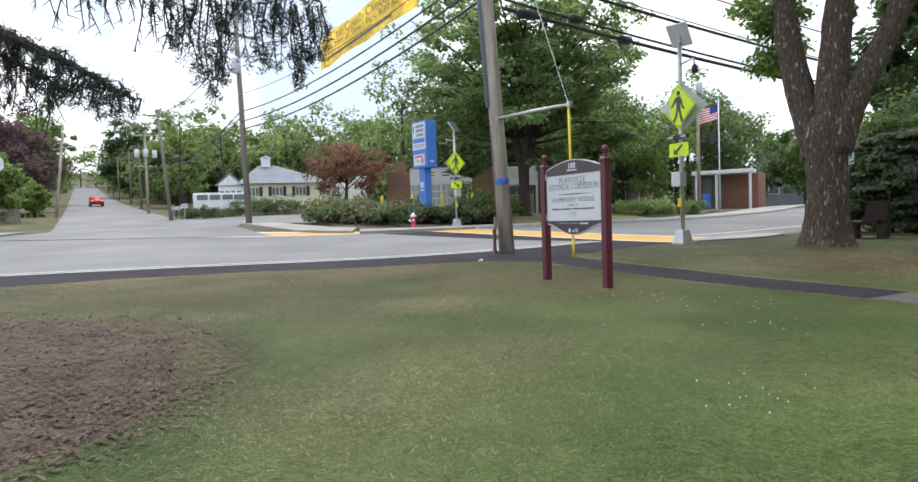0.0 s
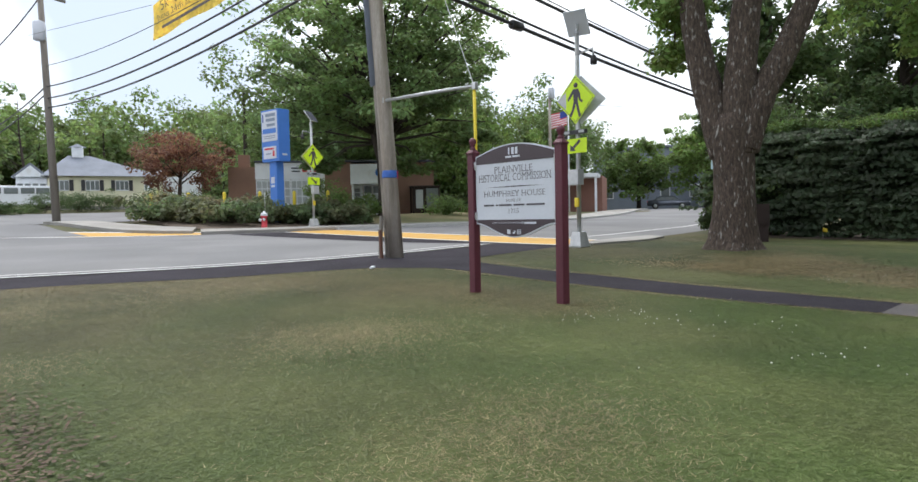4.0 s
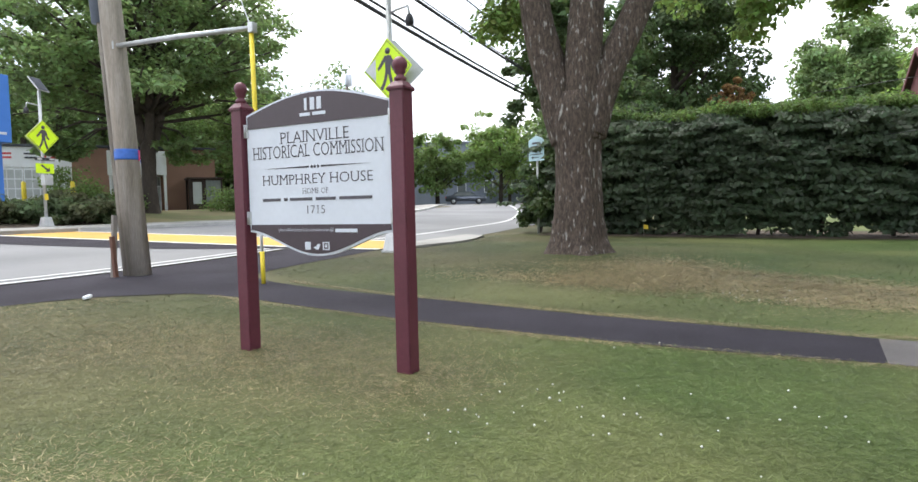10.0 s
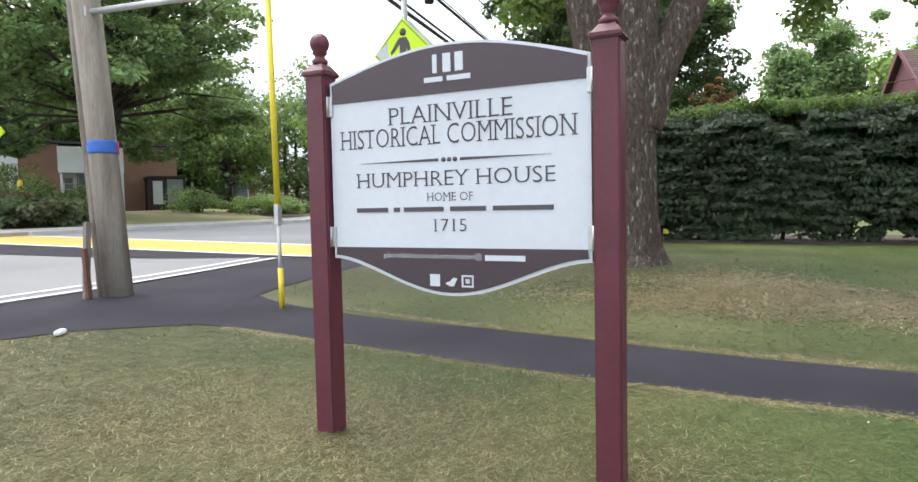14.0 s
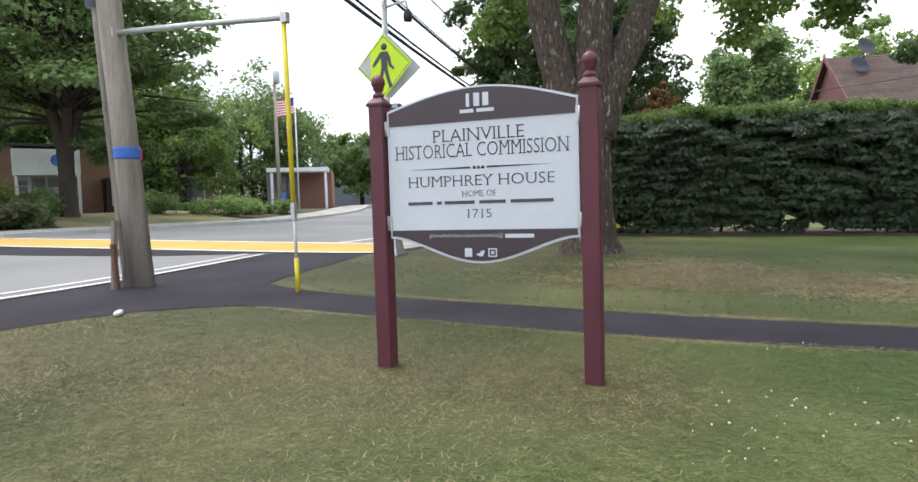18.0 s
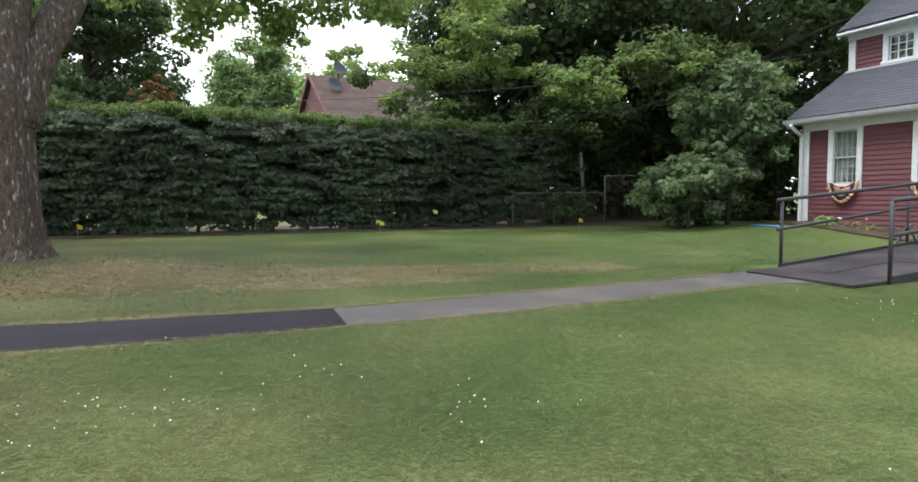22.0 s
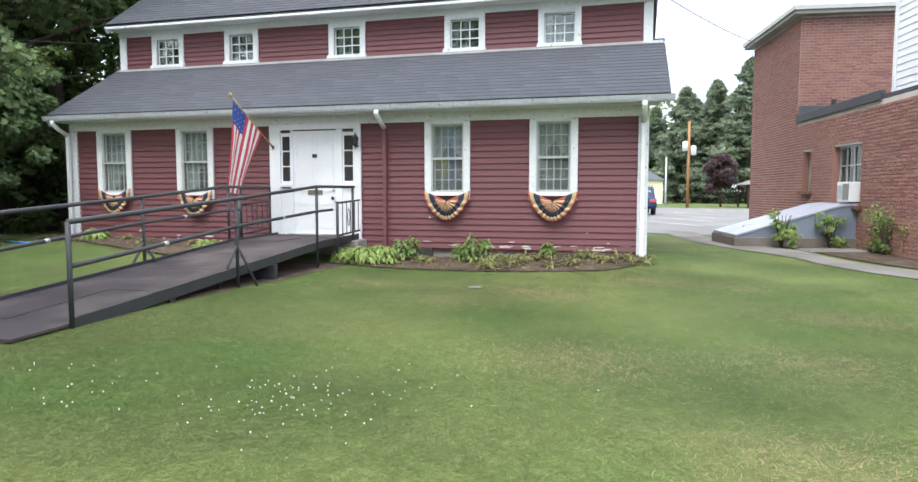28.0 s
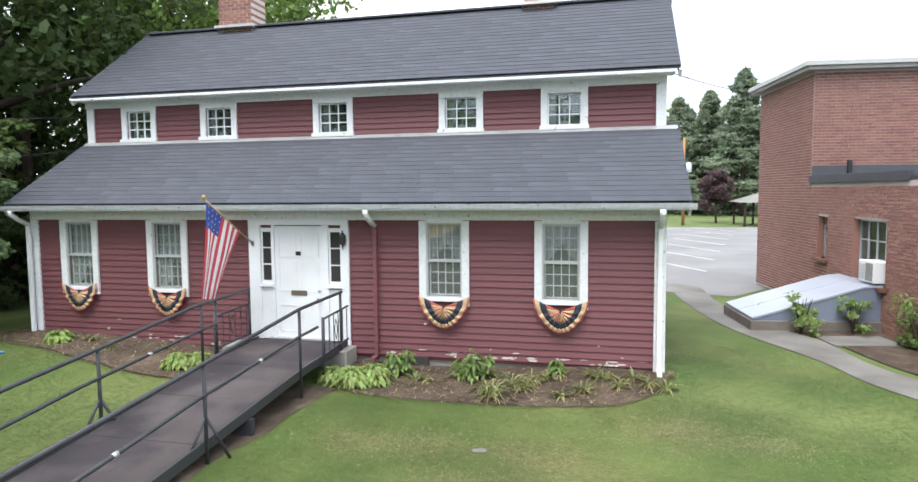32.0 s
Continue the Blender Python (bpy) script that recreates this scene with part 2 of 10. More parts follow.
M_SCREEN_SHEEN.node_tree.links.new(_x.outputs[0], _o.inputs["Surface"])
M_LEAF = leafy("maple_leaf", (0.13, 0.2, 0.062), (0.185, 0.255, 0.085))
# darker leaf green; the deep shade of the woods is put into it
M_LEAF_DARK = leafy("shaded_dark_leaf", (0.058, 0.09, 0.041), (0.086, 0.125, 0.052))
M_LEAF_HEDGE = leafy("hedge_leaf", (0.058, 0.087, 0.05), (0.078, 0.11, 0.062))
glossy(M_LEAF_HEDGE, 0.48, 0.4)
M_LEAF_TOP = leafy("hedge_new_leaf", (0.12, 0.18, 0.06), (0.09, 0.14, 0.05))
M_LEAF_LIGHT = leafy("light_leaf", (0.16, 0.225, 0.08), (0.12, 0.18, 0.065))
M_LEAF_WOOD = leafy("wood_leaf", (0.115, 0.168, 0.072), (0.16, 0.215, 0.088), 0.4, 0.12)
M_LEAF_RED = leafy("red_leaf", (0.19, 0.095, 0.072), (0.145, 0.08, 0.062))
M_LEAF_PURPLE = leafy("purple_leaf", (0.095, 0.06, 0.075), (0.12, 0.08, 0.092))
M_NEEDLE = leafy("spruce_needle", (0.03, 0.042, 0.036), (0.042, 0.055, 0.048), 0.4, 0.6, 0.1)
M_PINE = leafy("pine_needle", (0.155, 0.2, 0.15), (0.2, 0.245, 0.175), 0.4, 0.3, 0.4)
M_JUNIPER = leafy("juniper", (0.11, 0.155, 0.08), (0.17, 0.15, 0.095))
M_PETAL = mat("white_clover", (0.58, 0.58, 0.54), 0.8, 0.05, 5, 40, 0.0)


# ---- mesh helpers ----
def finish(name, bm, material, parent=None, label="", smooth=False):
    me = bpy.data.meshes.new(name)
    bm.to_mesh(me)
    bm.free()
    me.materials.append(material)
    if smooth:
        for p in me.polygons:
            p.use_smooth = True
    ob = new(name, me)
    if parent:
        ob.parent = parent
    if label:
        ob["label"] = label
    return ob


def part(name, bm, material, parent, label="", smooth=False):
    return finish(name, bm, material, parent, label, smooth)


def thing(name, label, category, loc=(0, 0, 0), rz=0.0, group="", kind=""):
    ob = new(name)
    ob.empty_display_size = 0.2
    ob.matrix_basis = pose(*loc, 0, 0, rz)
    return tagged(ob, label, category, group, kind)


def add_box(bm, c, s, m=None):
    v = []
    for x in (-1, 1):
        for y in (-1, 1):
            for z in (-1, 1):
                p = Vector((x * s[0] / 2, y * s[1] / 2, z * s[2] / 2))
                p = (m @ p if m else p) + Vector(c)
                v.append(bm.verts.new(p))
    for f in ((0, 1, 3, 2), (4, 6, 7, 5), (0, 4, 5, 1), (2, 3, 7, 6), (0, 2, 6, 4), (1, 5, 7, 3)):
        bm.faces.new([v[i] for i in f])
    return v


def weld(bm):
    """Join abutting boxes into one skin."""
    bmesh.ops.remove_doubles(bm, verts=bm.verts[:], dist=1e-4)
    bm.verts.index_update()
    seen = {}
    for f in bm.faces:
        seen.setdefault(frozenset(v.index for v in f.verts), []).append(f)
    bmesh.ops.delete(bm, geom=[f for q in seen.values() if len(q) > 1 for f in q], context="FACES_ONLY")
    return bm


def box(name, c, s, material, parent=None, label="", bev=0.0, rot=None):
    bm = bmesh.new()
    add_box(bm, c, s, Euler([radians(a) for a in rot]).to_matrix() if rot else None)
    if bev:
        bmesh.ops.bevel(bm, geom=bm.edges[:], offset=bev, segments=2, affect="EDGES", profile=0.6)
    return finish(name, bm, material, parent, label)


def add_tube(bm, pts, radii, seg=8, caps=True):
    """A round bar through pts."""
    pts = [Vector(p) for p in pts]
    if isinstance(radii, (int, float)):
        radii = [radii] * len(pts)
    rings, up = [], None
    for i, p in enumerate(pts):
        d = (pts[min(i + 1, len(pts) - 1)] - pts[max(i - 1, 0)]).normalized()
        if up is None:
            up = Vector((0, 0, 1)) if abs(d.z) < 0.9 else Vector((1, 0, 0))
        a = d.cross(up).normalized()
        b = d.cross(a).normalized()
        rings.append([bm.verts.new(p + (a * math.cos(k * math.tau / seg) + b * math.sin(k * math.tau / seg)) * radii[i]) for k in range(seg)])
    for r0, r1 in zip(rings, rings[1:]):
        for k in range(seg):
            bm.faces.new((r0[k], r0[(k + 1) % seg], r1[(k + 1) % seg], r1[k]))
    if caps:
        bm.faces.new(rings[0][::-1])
        bm.faces.new(rings[-1])
    return rings


def tube(name, pts, radii, material, parent=None, label="", seg=8):
    bm = bmesh.new()
    add_tube(bm, pts, radii, seg)
    return finish(name, bm, material, parent, label, seg > 6)


def add_lathe(bm, profile, c=(0, 0, 0), seg=16, sy=1.0):
    rings = []
    for r, z in profile:
        rings.append([bm.verts.new((c[0] + r * math.cos(k * math.tau / seg), c[1] + sy * r * math.sin(k * math.tau / seg), c[2] + z)) for k in range(seg)])
    for r0, r1 in zip(rings, rings[1:]):
        for k in range(seg):
            bm.faces.new((r0[k], r0[(k + 1) % seg], r1[(k + 1) % seg], r1[k]))
    bm.faces.new(rings[0][::-1])
    bm.faces.new(rings[-1])


def add_prism(bm, outline, y0, y1):
    """An outline in x, z, drawn out from y0 to y1."""
    a = [bm.verts.new((x, y0, z)) for x, z in outline]
    b = [bm.verts.new((x, y1, z)) for x, z in outline]
    bm.faces.new(a)
    bm.faces.new(b[::-1])
    for i in range(len(a)):
        j = (i + 1) % len(a)
        bm.faces.new((a[j], a[i], b[i], b[j]))


def prism(name, outline, y0, y1, material, parent=None, label=""):
    bm = bmesh.new()
    add_prism(bm, outline, y0, y1)
    bmesh.ops.recalc_face_normals(bm, faces=bm.faces[:])
    return finish(name, bm, material, parent, label)


def raw(name, verts, faces, material, parent=None, label="", per=4):
    """A mesh from arrays: verts (n, 3) and faces (m, per)."""
    me = bpy.data.meshes.new(name)
    verts, faces = np.asarray(verts, np.float32), np.asarray(faces, np.int32)
    me.vertices.add(len(verts))
    me.vertices.foreach_set("co", verts.ravel())
    me.loops.add(faces.size)
    me.loops.foreach_set("vertex_index", faces.ravel())
    me.polygons.add(len(faces))
    me.polygons.foreach_set("loop_start", np.arange(0, faces.size, per, dtype=np.int32))
    me.update(calc_edges=True)
    me.materials.append(material)
    ob = new(name, me)
    if parent:
        ob.parent = parent
    if label:
        ob["label"] = label
    return ob


def add_serifs(bm, y, zlo, zhi, h):
    """Small bars across the ends of the strokes, at the foot and the head of a letter."""
    ends = {zlo: [], zhi: []}
    for e in bm.edges:
        a, b = e.verts
        for lv in ends:
            if len(e.link_faces) == 1 and abs(a.co.z - lv) < 0.02 * h and abs(b.co.z - lv) < 0.02 * h:
                ends[lv].append((min(a.co.x, b.co.x), max(a.co.x, b.co.x)))
    short = {lv: [q for q in v if 0.05 * h < q[1] - q[0] < 0.3 * h] for lv, v in ends.items()}
    left = min(v.co.x for v in bm.verts)
    for lv, sgn in ((zlo, 1), (zhi, -1)):
        bars = []
        if not (lv == zhi and len(short[zhi]) == 1 and len(short[zlo]) == 2):
            bars += [(x0 - 0.11 * h, x1 + 0.11 * h) for x0, x1 in short[lv]]
        bars += [(x0 - 0.1 * h, x0 + 0.1 * h) for x0, x1 in ends[lv] if x1 - x0 > 0.3 * h and abs(x0 - left) < 0.02 * h and x1 - x0 < 0.62 * h]
        for x0, x1 in bars:
            bm.faces.new([bm.verts.new((x, y - 0.0004, zz)) for x, zz in ((x0, lv), (x1, lv), (x1, lv + sgn * 0.055 * h), (x0, lv + sgn * 0.055 * h))])


def words(text, width, height, material, parent, x, z, y, name="letter", spacing=1.0, serif=False):
    """Raised letters in the plane y, facing -y, centred on x, z."""
    cu = bpy.data.curves.new(name, "FONT")
    cu.body, cu.align_x, cu.align_y, cu.resolution_u = text, "CENTER", "CENTER", 3
    cu.space_character, cu.offset = spacing, -0.011
    ob = bpy.data.objects.new("draft", cu)
    scene.collection.objects.link(ob)
    bpy.context.view_layer.update()
    me = bpy.data.meshes.new_from_object(ob.evaluated_get(bpy.context.evaluated_depsgraph_get()))
    bpy.data.objects.remove(ob)
    me.name = name
    co = np.array([v.co[:] for v in me.vertices])
    lo, hi = co.min(0), co.max(0)
    for v in me.vertices:
        v.co = (((v.co.x - lo[0]) / (hi[0] - lo[0]) - 0.5) * width + x, y, ((v.co.y - lo[1]) / (hi[1] - lo[1]) - 0.5) * height + z)
    # one object a letter
    root = list(range(len(me.vertices)))

    def top(k):
        while root[k] != k:
            root[k] = root[root[k]]
            k = root[k]
        return k

    for p in me.polygons:
        for k in p.vertices[1:]:
            root[top(k)] = top(p.vertices[0])
    groups = {}
    for p in me.polygons:
        groups.setdefault(top(p.vertices[0]), []).append(p)
    made = []
    for faces in groups.values():
        bm = bmesh.new()
        cache = {}
        for p in faces:
            for k in p.vertices:
                if k not in cache:
                    cache[k] = bm.verts.new(me.vertices[k].co)
            bm.faces.new([cache[k] for k in p.vertices])
        if serif:
            add_serifs(bm, y, z - height / 2, z + height / 2, height)
        made.append(finish(name, bm, material, parent))
    bpy.data.meshes.remove(me)
    return made


rng = np.random.default_rng(7)


def leaf_cloud(centers, radii, counts, size, flat=0.35, shell=0.55, droop=0.0, aspect=0.62, rgen=None, face=(0, 0, 0)):
    """Leaf quads (bent rhombs) in ellipsoid clumps; returns verts, faces."""
    g = rgen or rng
    vs, total = [], 0
    for c, r, k in zip(centers, radii, counts):
        k = int(k)
        d = g.normal(size=(k, 3))
        d /= np.linalg.norm(d, axis=1)[:, None]
        p = d * (shell + (1 - shell) * g.random((k, 1)) ** 0.6) * np.asarray(r) + np.asarray(c)
        nrm = d * 0.9 + g.normal(size=(k, 3)) * 0.55 + np.array([0, 0, flat * 2.0]) + np.asarray(face)
        nrm /= np.linalg.norm(nrm, axis=1)[:, None]
        a = np.cross(nrm, g.normal(size=(k, 3)))
        a /= np.linalg.norm(a, axis=1)[:, None] + 1e-9
        b = np.cross(nrm, a)
        s = size * (0.6 + 0.8 * g.random((k, 1)))
        q = np.stack([p - a * s * 0.5, p - b * s * 0.5 * aspect - nrm * s * 0.08, p + a * s * 0.5, p + b * s * 0.5 * aspect - nrm * s * 0.08], 1)
        q[:, :, 2] -= droop * s
        vs.append(q.reshape(-1, 3))
        total += k
    v = np.concatenate(vs)
    return v, np.arange(len(v)).reshape(-1, 4)


def crown_clumps(center, radius, n, clump, seed, low=-0.6, squash=0.7):
    """Clump centres over an uneven crown."""
    g = np.random.default_rng(seed)
    out, rad = [], []
    while len(out) < n:
        d = g.normal(size=3)
        d /= np.linalg.norm(d)
        if d[2] < low:
            continue
        k = (0.45 + 0.6 * g.random() ** 0.7)
        lump = 1 + 0.22 * math.sin(3.1 * math.atan2(d[1], d[0]) + seed) + 0.15 * math.sin(5.3 * d[2] + seed * 2)
        out.append(np.asarray(center) + d * np.asarray(radius) * k * lump)
        c = clump * (0.6 + 0.8 * g.random())
        rad.append((c, c, c * squash))
    return out, rad


# ---- ground form ----
BUMPS = ((-13.5, -6.5, 0.14, 3.5), (-13.5, 10, 0.28, 4.0), (-3.2, 10.4, 0.24, 2.6), (-8.5, 10, 0.1, 2.5), (-8.0, 4.0, 0.08, 3.0), (1.0, 13.5, 0.1, 5.0))


def ease(a, b, v):
    v = min(max((v - a) / (b - a), 0), 1)
    return v * v * (3 - 2 * v)


def gz(x, y):
    """The height of the ground."""
    s = -y
    h = 0.014 * min(max(s, -4), 8)
    if s > 8:
        h += 0.02 * (min(s, 25) - 8)
    # the far side of the road rises to the bank's lawn, then the hill begins
    h += 0.5 * ease(24.5, 31.5, s) * (1 - 0.5 * ease(30, 50, -x)) * (1 - ease(8, 20, x))
    if s > 45:
        h += 0.05 * (s - 45) * ease(40, 66, s) + 0.0001 * (min(s, 400) - 45) ** 2
    z = 0.02 + 0.009 * min(max(-x, -3), 20) + h + 0.008 * min(max(-x - 20, 0), 120)
    for cx, cy, a, r in BUMPS:
        d = ((x - cx) ** 2 + (y - cy) ** 2) / r / r
        if d < 6:
            z += a * math.exp(-d * 1.5)
    return z


U, N = Vector((-0.94, 0.34, 0)).normalized(), Vector((-0.34, -0.94, 0)).normalized()


def strip(name, left, right, dz, material, label, category, kind="structure", steps=6, across=2, parent=None, depth=0.0):
    """A sheet on the ground between two lines of places; depth: the height of its edges, where it is raised."""
    def fine(line):
        out = []
        for i in range(len(line) - 1):
            p0, p1, p2, p3 = line[max(i - 1, 0)], line[i], line[i + 1], line[min(i + 2, len(line) - 1)]
            for k in range(steps):
                t = k / steps
                out.append(tuple(0.5 * (2 * p1[j] + (p2[j] - p0[j]) * t + (2 * p0[j] - 5 * p1[j] + 4 * p2[j] - p3[j]) * t * t
                                        + (3 * p1[j] - p0[j] - 3 * p2[j] + p3[j]) * t ** 3) for j in (0, 1)))
        return out + [line[-1]]
    a, b = fine(left), fine(right)
    bm = bmesh.new()
    rows = []
    for p, q in zip(a, b):
        row = []
        for k in range(across + 1):
            t = k / across
            x, y = p[0] + (q[0] - p[0]) * t, p[1] + (q[1] - p[1]) * t
            row.append(bm.verts.new((x, y, gz(x, y) + dz)))
        if depth:
            row = [bm.verts.new(row[0].co - Vector((0, 0, depth)))] + row + [bm.verts.new(row[-1].co - Vector((0, 0, depth)))]
        rows.append(row)
    for r0, r1 in zip(rows, rows[1:]):
        for k in range(len(r0) - 1):
            bm.faces.new((r0[k], r0[k + 1], r1[k + 1], r1[k]))
    if depth:
        bm.faces.new(rows[0])
        bm.faces.new(rows[-1][::-1])
    bmesh.ops.recalc_face_normals(bm, faces=bm.faces[:])
    if not depth and sum(f.normal.z for f in bm.faces) < 0:
        bmesh.ops.reverse_faces(bm, faces=bm.faces[:])
    ob = finish(name, bm, material, parent, "")
    return tagged(ob, label, category, "", kind) if not parent else ob

# ---- ground, roads and paths ----
def axis_steps():
    near = np.arange(-30, 30.01, 0.5)
    far = [30 * 1.22 ** k for k in range(1, 23)]
    return np.array([-f for f in far[::-1]] + list(near) + far), np.array([-f for f in far[::-1] if f > 262] + list(np.arange(-260, -100, 4.0)) + list(np.arange(-100, -30, 1.0)) + list(near) + far)


def ground_sheet():
    xs, ys = axis_steps()
    v = np.array([(x, y, gz(x, y)) for x in xs for y in ys])
    w = len(ys)
    f = [(i * w + j, (i + 1) * w + j, (i + 1) * w + j + 1, i * w + j + 1) for i in range(len(xs) - 1) for j in range(w - 1)]
    ob = raw("ground", v, f, M_GRASS_SOIL)
    for p in ob.data.polygons:
        p.use_smooth = True
    return tagged(ob, "mown green lawn with dry tan patches", "lawn", "", "structure")


ground = ground_sheet()

# edges of the main road, which bends as it passes
NEAR_EDGE = [(150, -44), (60, -27), (20, -18.6), (6, -15.7), (0.86, -14.45), (-2.3, -13.5), (-5.8, -12.3), (-9.0, -11.98), (-12.8, -12.38), (-14.6, -10.9), (-17.4, -10.6), (-21.2, -10.95), (-29, -12.4), (-46, -19), (-70, -30), (-150, -62)]
FAR_EDGE = [(140, -66), (60, -43.5), (20, -34.5), (6, -30.4), (0.0, -28.6), (-4.0, -27.3), (-7.5, -25.9), (-10.5, -24.4), (-13, -23.7), (-15.5, -23.3), (-19.0, -22.8), (-22.5, -21.9), (-28, -21.6), (-43, -26.6), (-66, -37.5), (-146, -70)]


def along(line, i, j, off=0.0):
    """Places of a road edge from point i to j, moved off metres away from the camera's side."""
    out = []
    for k in range(i, j + 1):
        p, q = Vector(line[max(k - 1, 0)]), Vector(line[min(k + 1, len(line) - 1)])
        d = (q - p).normalized()
        out.append((line[k][0] - d.y * off, line[k][1] + d.x * off))
    return out


strip("road", NEAR_EDGE, FAR_EDGE, 0.012, M_ASPHALT, "grey asphalt main road", "road", across=10, steps=8)
# the side street climbs the hill
strip("side_road", [(-7.3, -26.0), (-6.8, -31), (-7.0, -45), (-7.3, -60), (-7.0, -75), (-6.4, -100), (-6.1, -120), (-5.5, -170), (-5, -260)],
      [(4.2, -29.2), (2.1, -31.2), (1.4, -38), (1.3, -50), (1.2, -75), (1.3, -100), (1.4, -120), (1.6, -170), (1.6, -260)], 0.03, M_ASPHALT, "grey asphalt side street climbing a hill", "road", across=6, steps=16)
strip("parking_apron", [(-6.9, -32.5), (-6.9, -44), (-7.2, -60.5)], [(-9.6, -33.4), (-15.5, -44), (-20, -61)], 0.035, M_ASPHALT, "pale asphalt car park entrance", "road", across=6)
strip("car_park", [(-4.5, 19.6), (-5.5, 22.5), (-9, 40), (-13, 54.6)], [(0.4, 19.2), (1.4, 20.5), (14, 40), (27, 55.2)], 0.012, M_ASPHALT, "pale grey asphalt car park", "road", across=8)
for k in range(7):
    a = (0.2 + k * 0.9, 24.5 + k * 4.2)
    strip("parking_line", [a, (a[0] - 1.2, a[1] + 2.4), (a[0] - 2.4, a[1] + 4.8)], [(a[0] + 0.08, a[1] + 0.04), (a[0] - 1.12, a[1] + 2.44), (a[0] - 2.32, a[1] + 4.84)], 0.02, M_WHITE_ROAD,
          "white parking bay line on asphalt", "road marking")

# road paint
for n0, w0 in ((0.02, 0.1), (0.38, 0.1)):
    strip("white_line", along(NEAR_EDGE, 1, 8, n0), along(NEAR_EDGE, 1, 8, n0 + w0), 0.019, M_WHITE_ROAD, "white edge line painted on the road", "road marking")
strip("white_line", along(NEAR_EDGE, 9, 14, 1.6), along(NEAR_EDGE, 9, 14, 1.75), 0.019, M_WHITE_ROAD, "white edge line painted on the road", "road marking")
C0, C1 = Vector((-14.35, -10.4)), Vector((-14.4, -23.5))
CS = (C1 - C0).normalized().orthogonal() * -1


def cross_at(k, off):
    p = C0.lerp(C1, k) + CS * off
    return p.x, p.y


strip("crosswalk", [cross_at(k / 4, -1.0) for k in range(5)], [cross_at(k / 4, 1.0) for k in range(5)], 0.022, M_YELLOW_ROAD, "worn yellow crosswalk across the main road", "crosswalk")
for o in (-1.17, 1.0):
    strip("white_line", [cross_at(k / 4, o) for k in range(5)], [cross_at(k / 4, o + 0.17) for k in range(5)], 0.023, M_WHITE_ROAD, "white border line of the crosswalk", "road marking")
strip("asphalt_patch", [(-13.16, -12.3), (-13.17, -15), (-13.18, -19), (-13.2, -23.3)], [(-13.0, -12.35), (-12.0, -14.6), (-11.55, -18), (-11.2, -23.6)], 0.021, M_ASPHALT_NEW, "dark fresh asphalt beside the crosswalk", "road")
strip("crosswalk", along(FAR_EDGE, 2, 7, -0.1), along(FAR_EDGE, 2, 7, 1.2), 0.026, M_YELLOW_ROAD, "worn yellow crosswalk over the side street", "crosswalk")
for o in (-0.35, 1.2):
    strip("white_line", along(FAR_EDGE, 2, 7, o), along(FAR_EDGE, 2, 7, o + 0.22), 0.028, M_WHITE_ROAD, "white border line of the crosswalk", "road marking")

# near pavement of new asphalt, and the path to the house
strip("asphalt_walk", [(60, -24.6), (20, -16.4), (6, -13.4), (0.7, -12.3), (-1.1, -12.1), (-3.15, -11.6), (-5.0, -10.8), (-6.4, -10.45), (-7.4, -10.05), (-8.1, -9.2)],
      [(60, -26.9), (20, -18.5), (6, -15.65), (0.86, -14.4), (-2.3, -13.45), (-5.0, -12.5), (-7.0, -12.05), (-9.0, -11.95), (-10.9, -12.1), (-13.0, -12.35)], 0.0075, M_ASPHALT_NEW,
      "fresh black asphalt pavement along the road", "pavement", across=4)
strip("asphalt_walk", [(-8.1, -9.2), (-9.45, -9.9), (-10.8, -10.15), (-12.2, -10.3)], [(-13.0, -12.35), (-13.2, -11.8), (-13.25, -11.1), (-13.3, -10.45)], 0.0085, M_ASPHALT_NEW, "fresh black asphalt apron by the crosswalk", "pavement", across=4)
strip("garden_path", [(-7.95, -9.7), (-8.05, -8.8), (-7.84, -7.3), (-7.7, -6.2), (-7.62, -5.0), (-7.6, -4.0), (-7.68, -3.0)],
      [(-9.6, -10.1), (-9.15, -9.3), (-8.85, -8.1), (-8.66, -6.4), (-8.5, -5.2), (-8.45, -4.0), (-8.42, -2.97)], 0.0065, M_ASPHALT_NEW, "fresh black asphalt garden path through the lawn", "path", across=4)
strip("garden_path", [(-7.68, -3.0), (-7.66, -2.2), (-7.8, -1.2), (-7.98, 0.4), (-8.08, 1.6), (-7.6, 2.75)],
      [(-8.42, -2.97), (-8.46, -2.2), (-8.62, -1.2), (-8.76, 0.4), (-8.86, 1.6), (-8.98, 2.85)], 0.006, M_ASPHALT_PATH, "worn grey asphalt garden path towards the ramp", "path", across=4)
strip("near_kerb_apron", [(-13.6, -9.95), (-15.5, -9.75), (-17.6, -10.25)], [(-13.6, -10.55), (-15.5, -10.75), (-17.8, -10.85)], 0.05, M_CONCRETE, "pale concrete kerb beside the crosswalk", "kerb", depth=0.08)

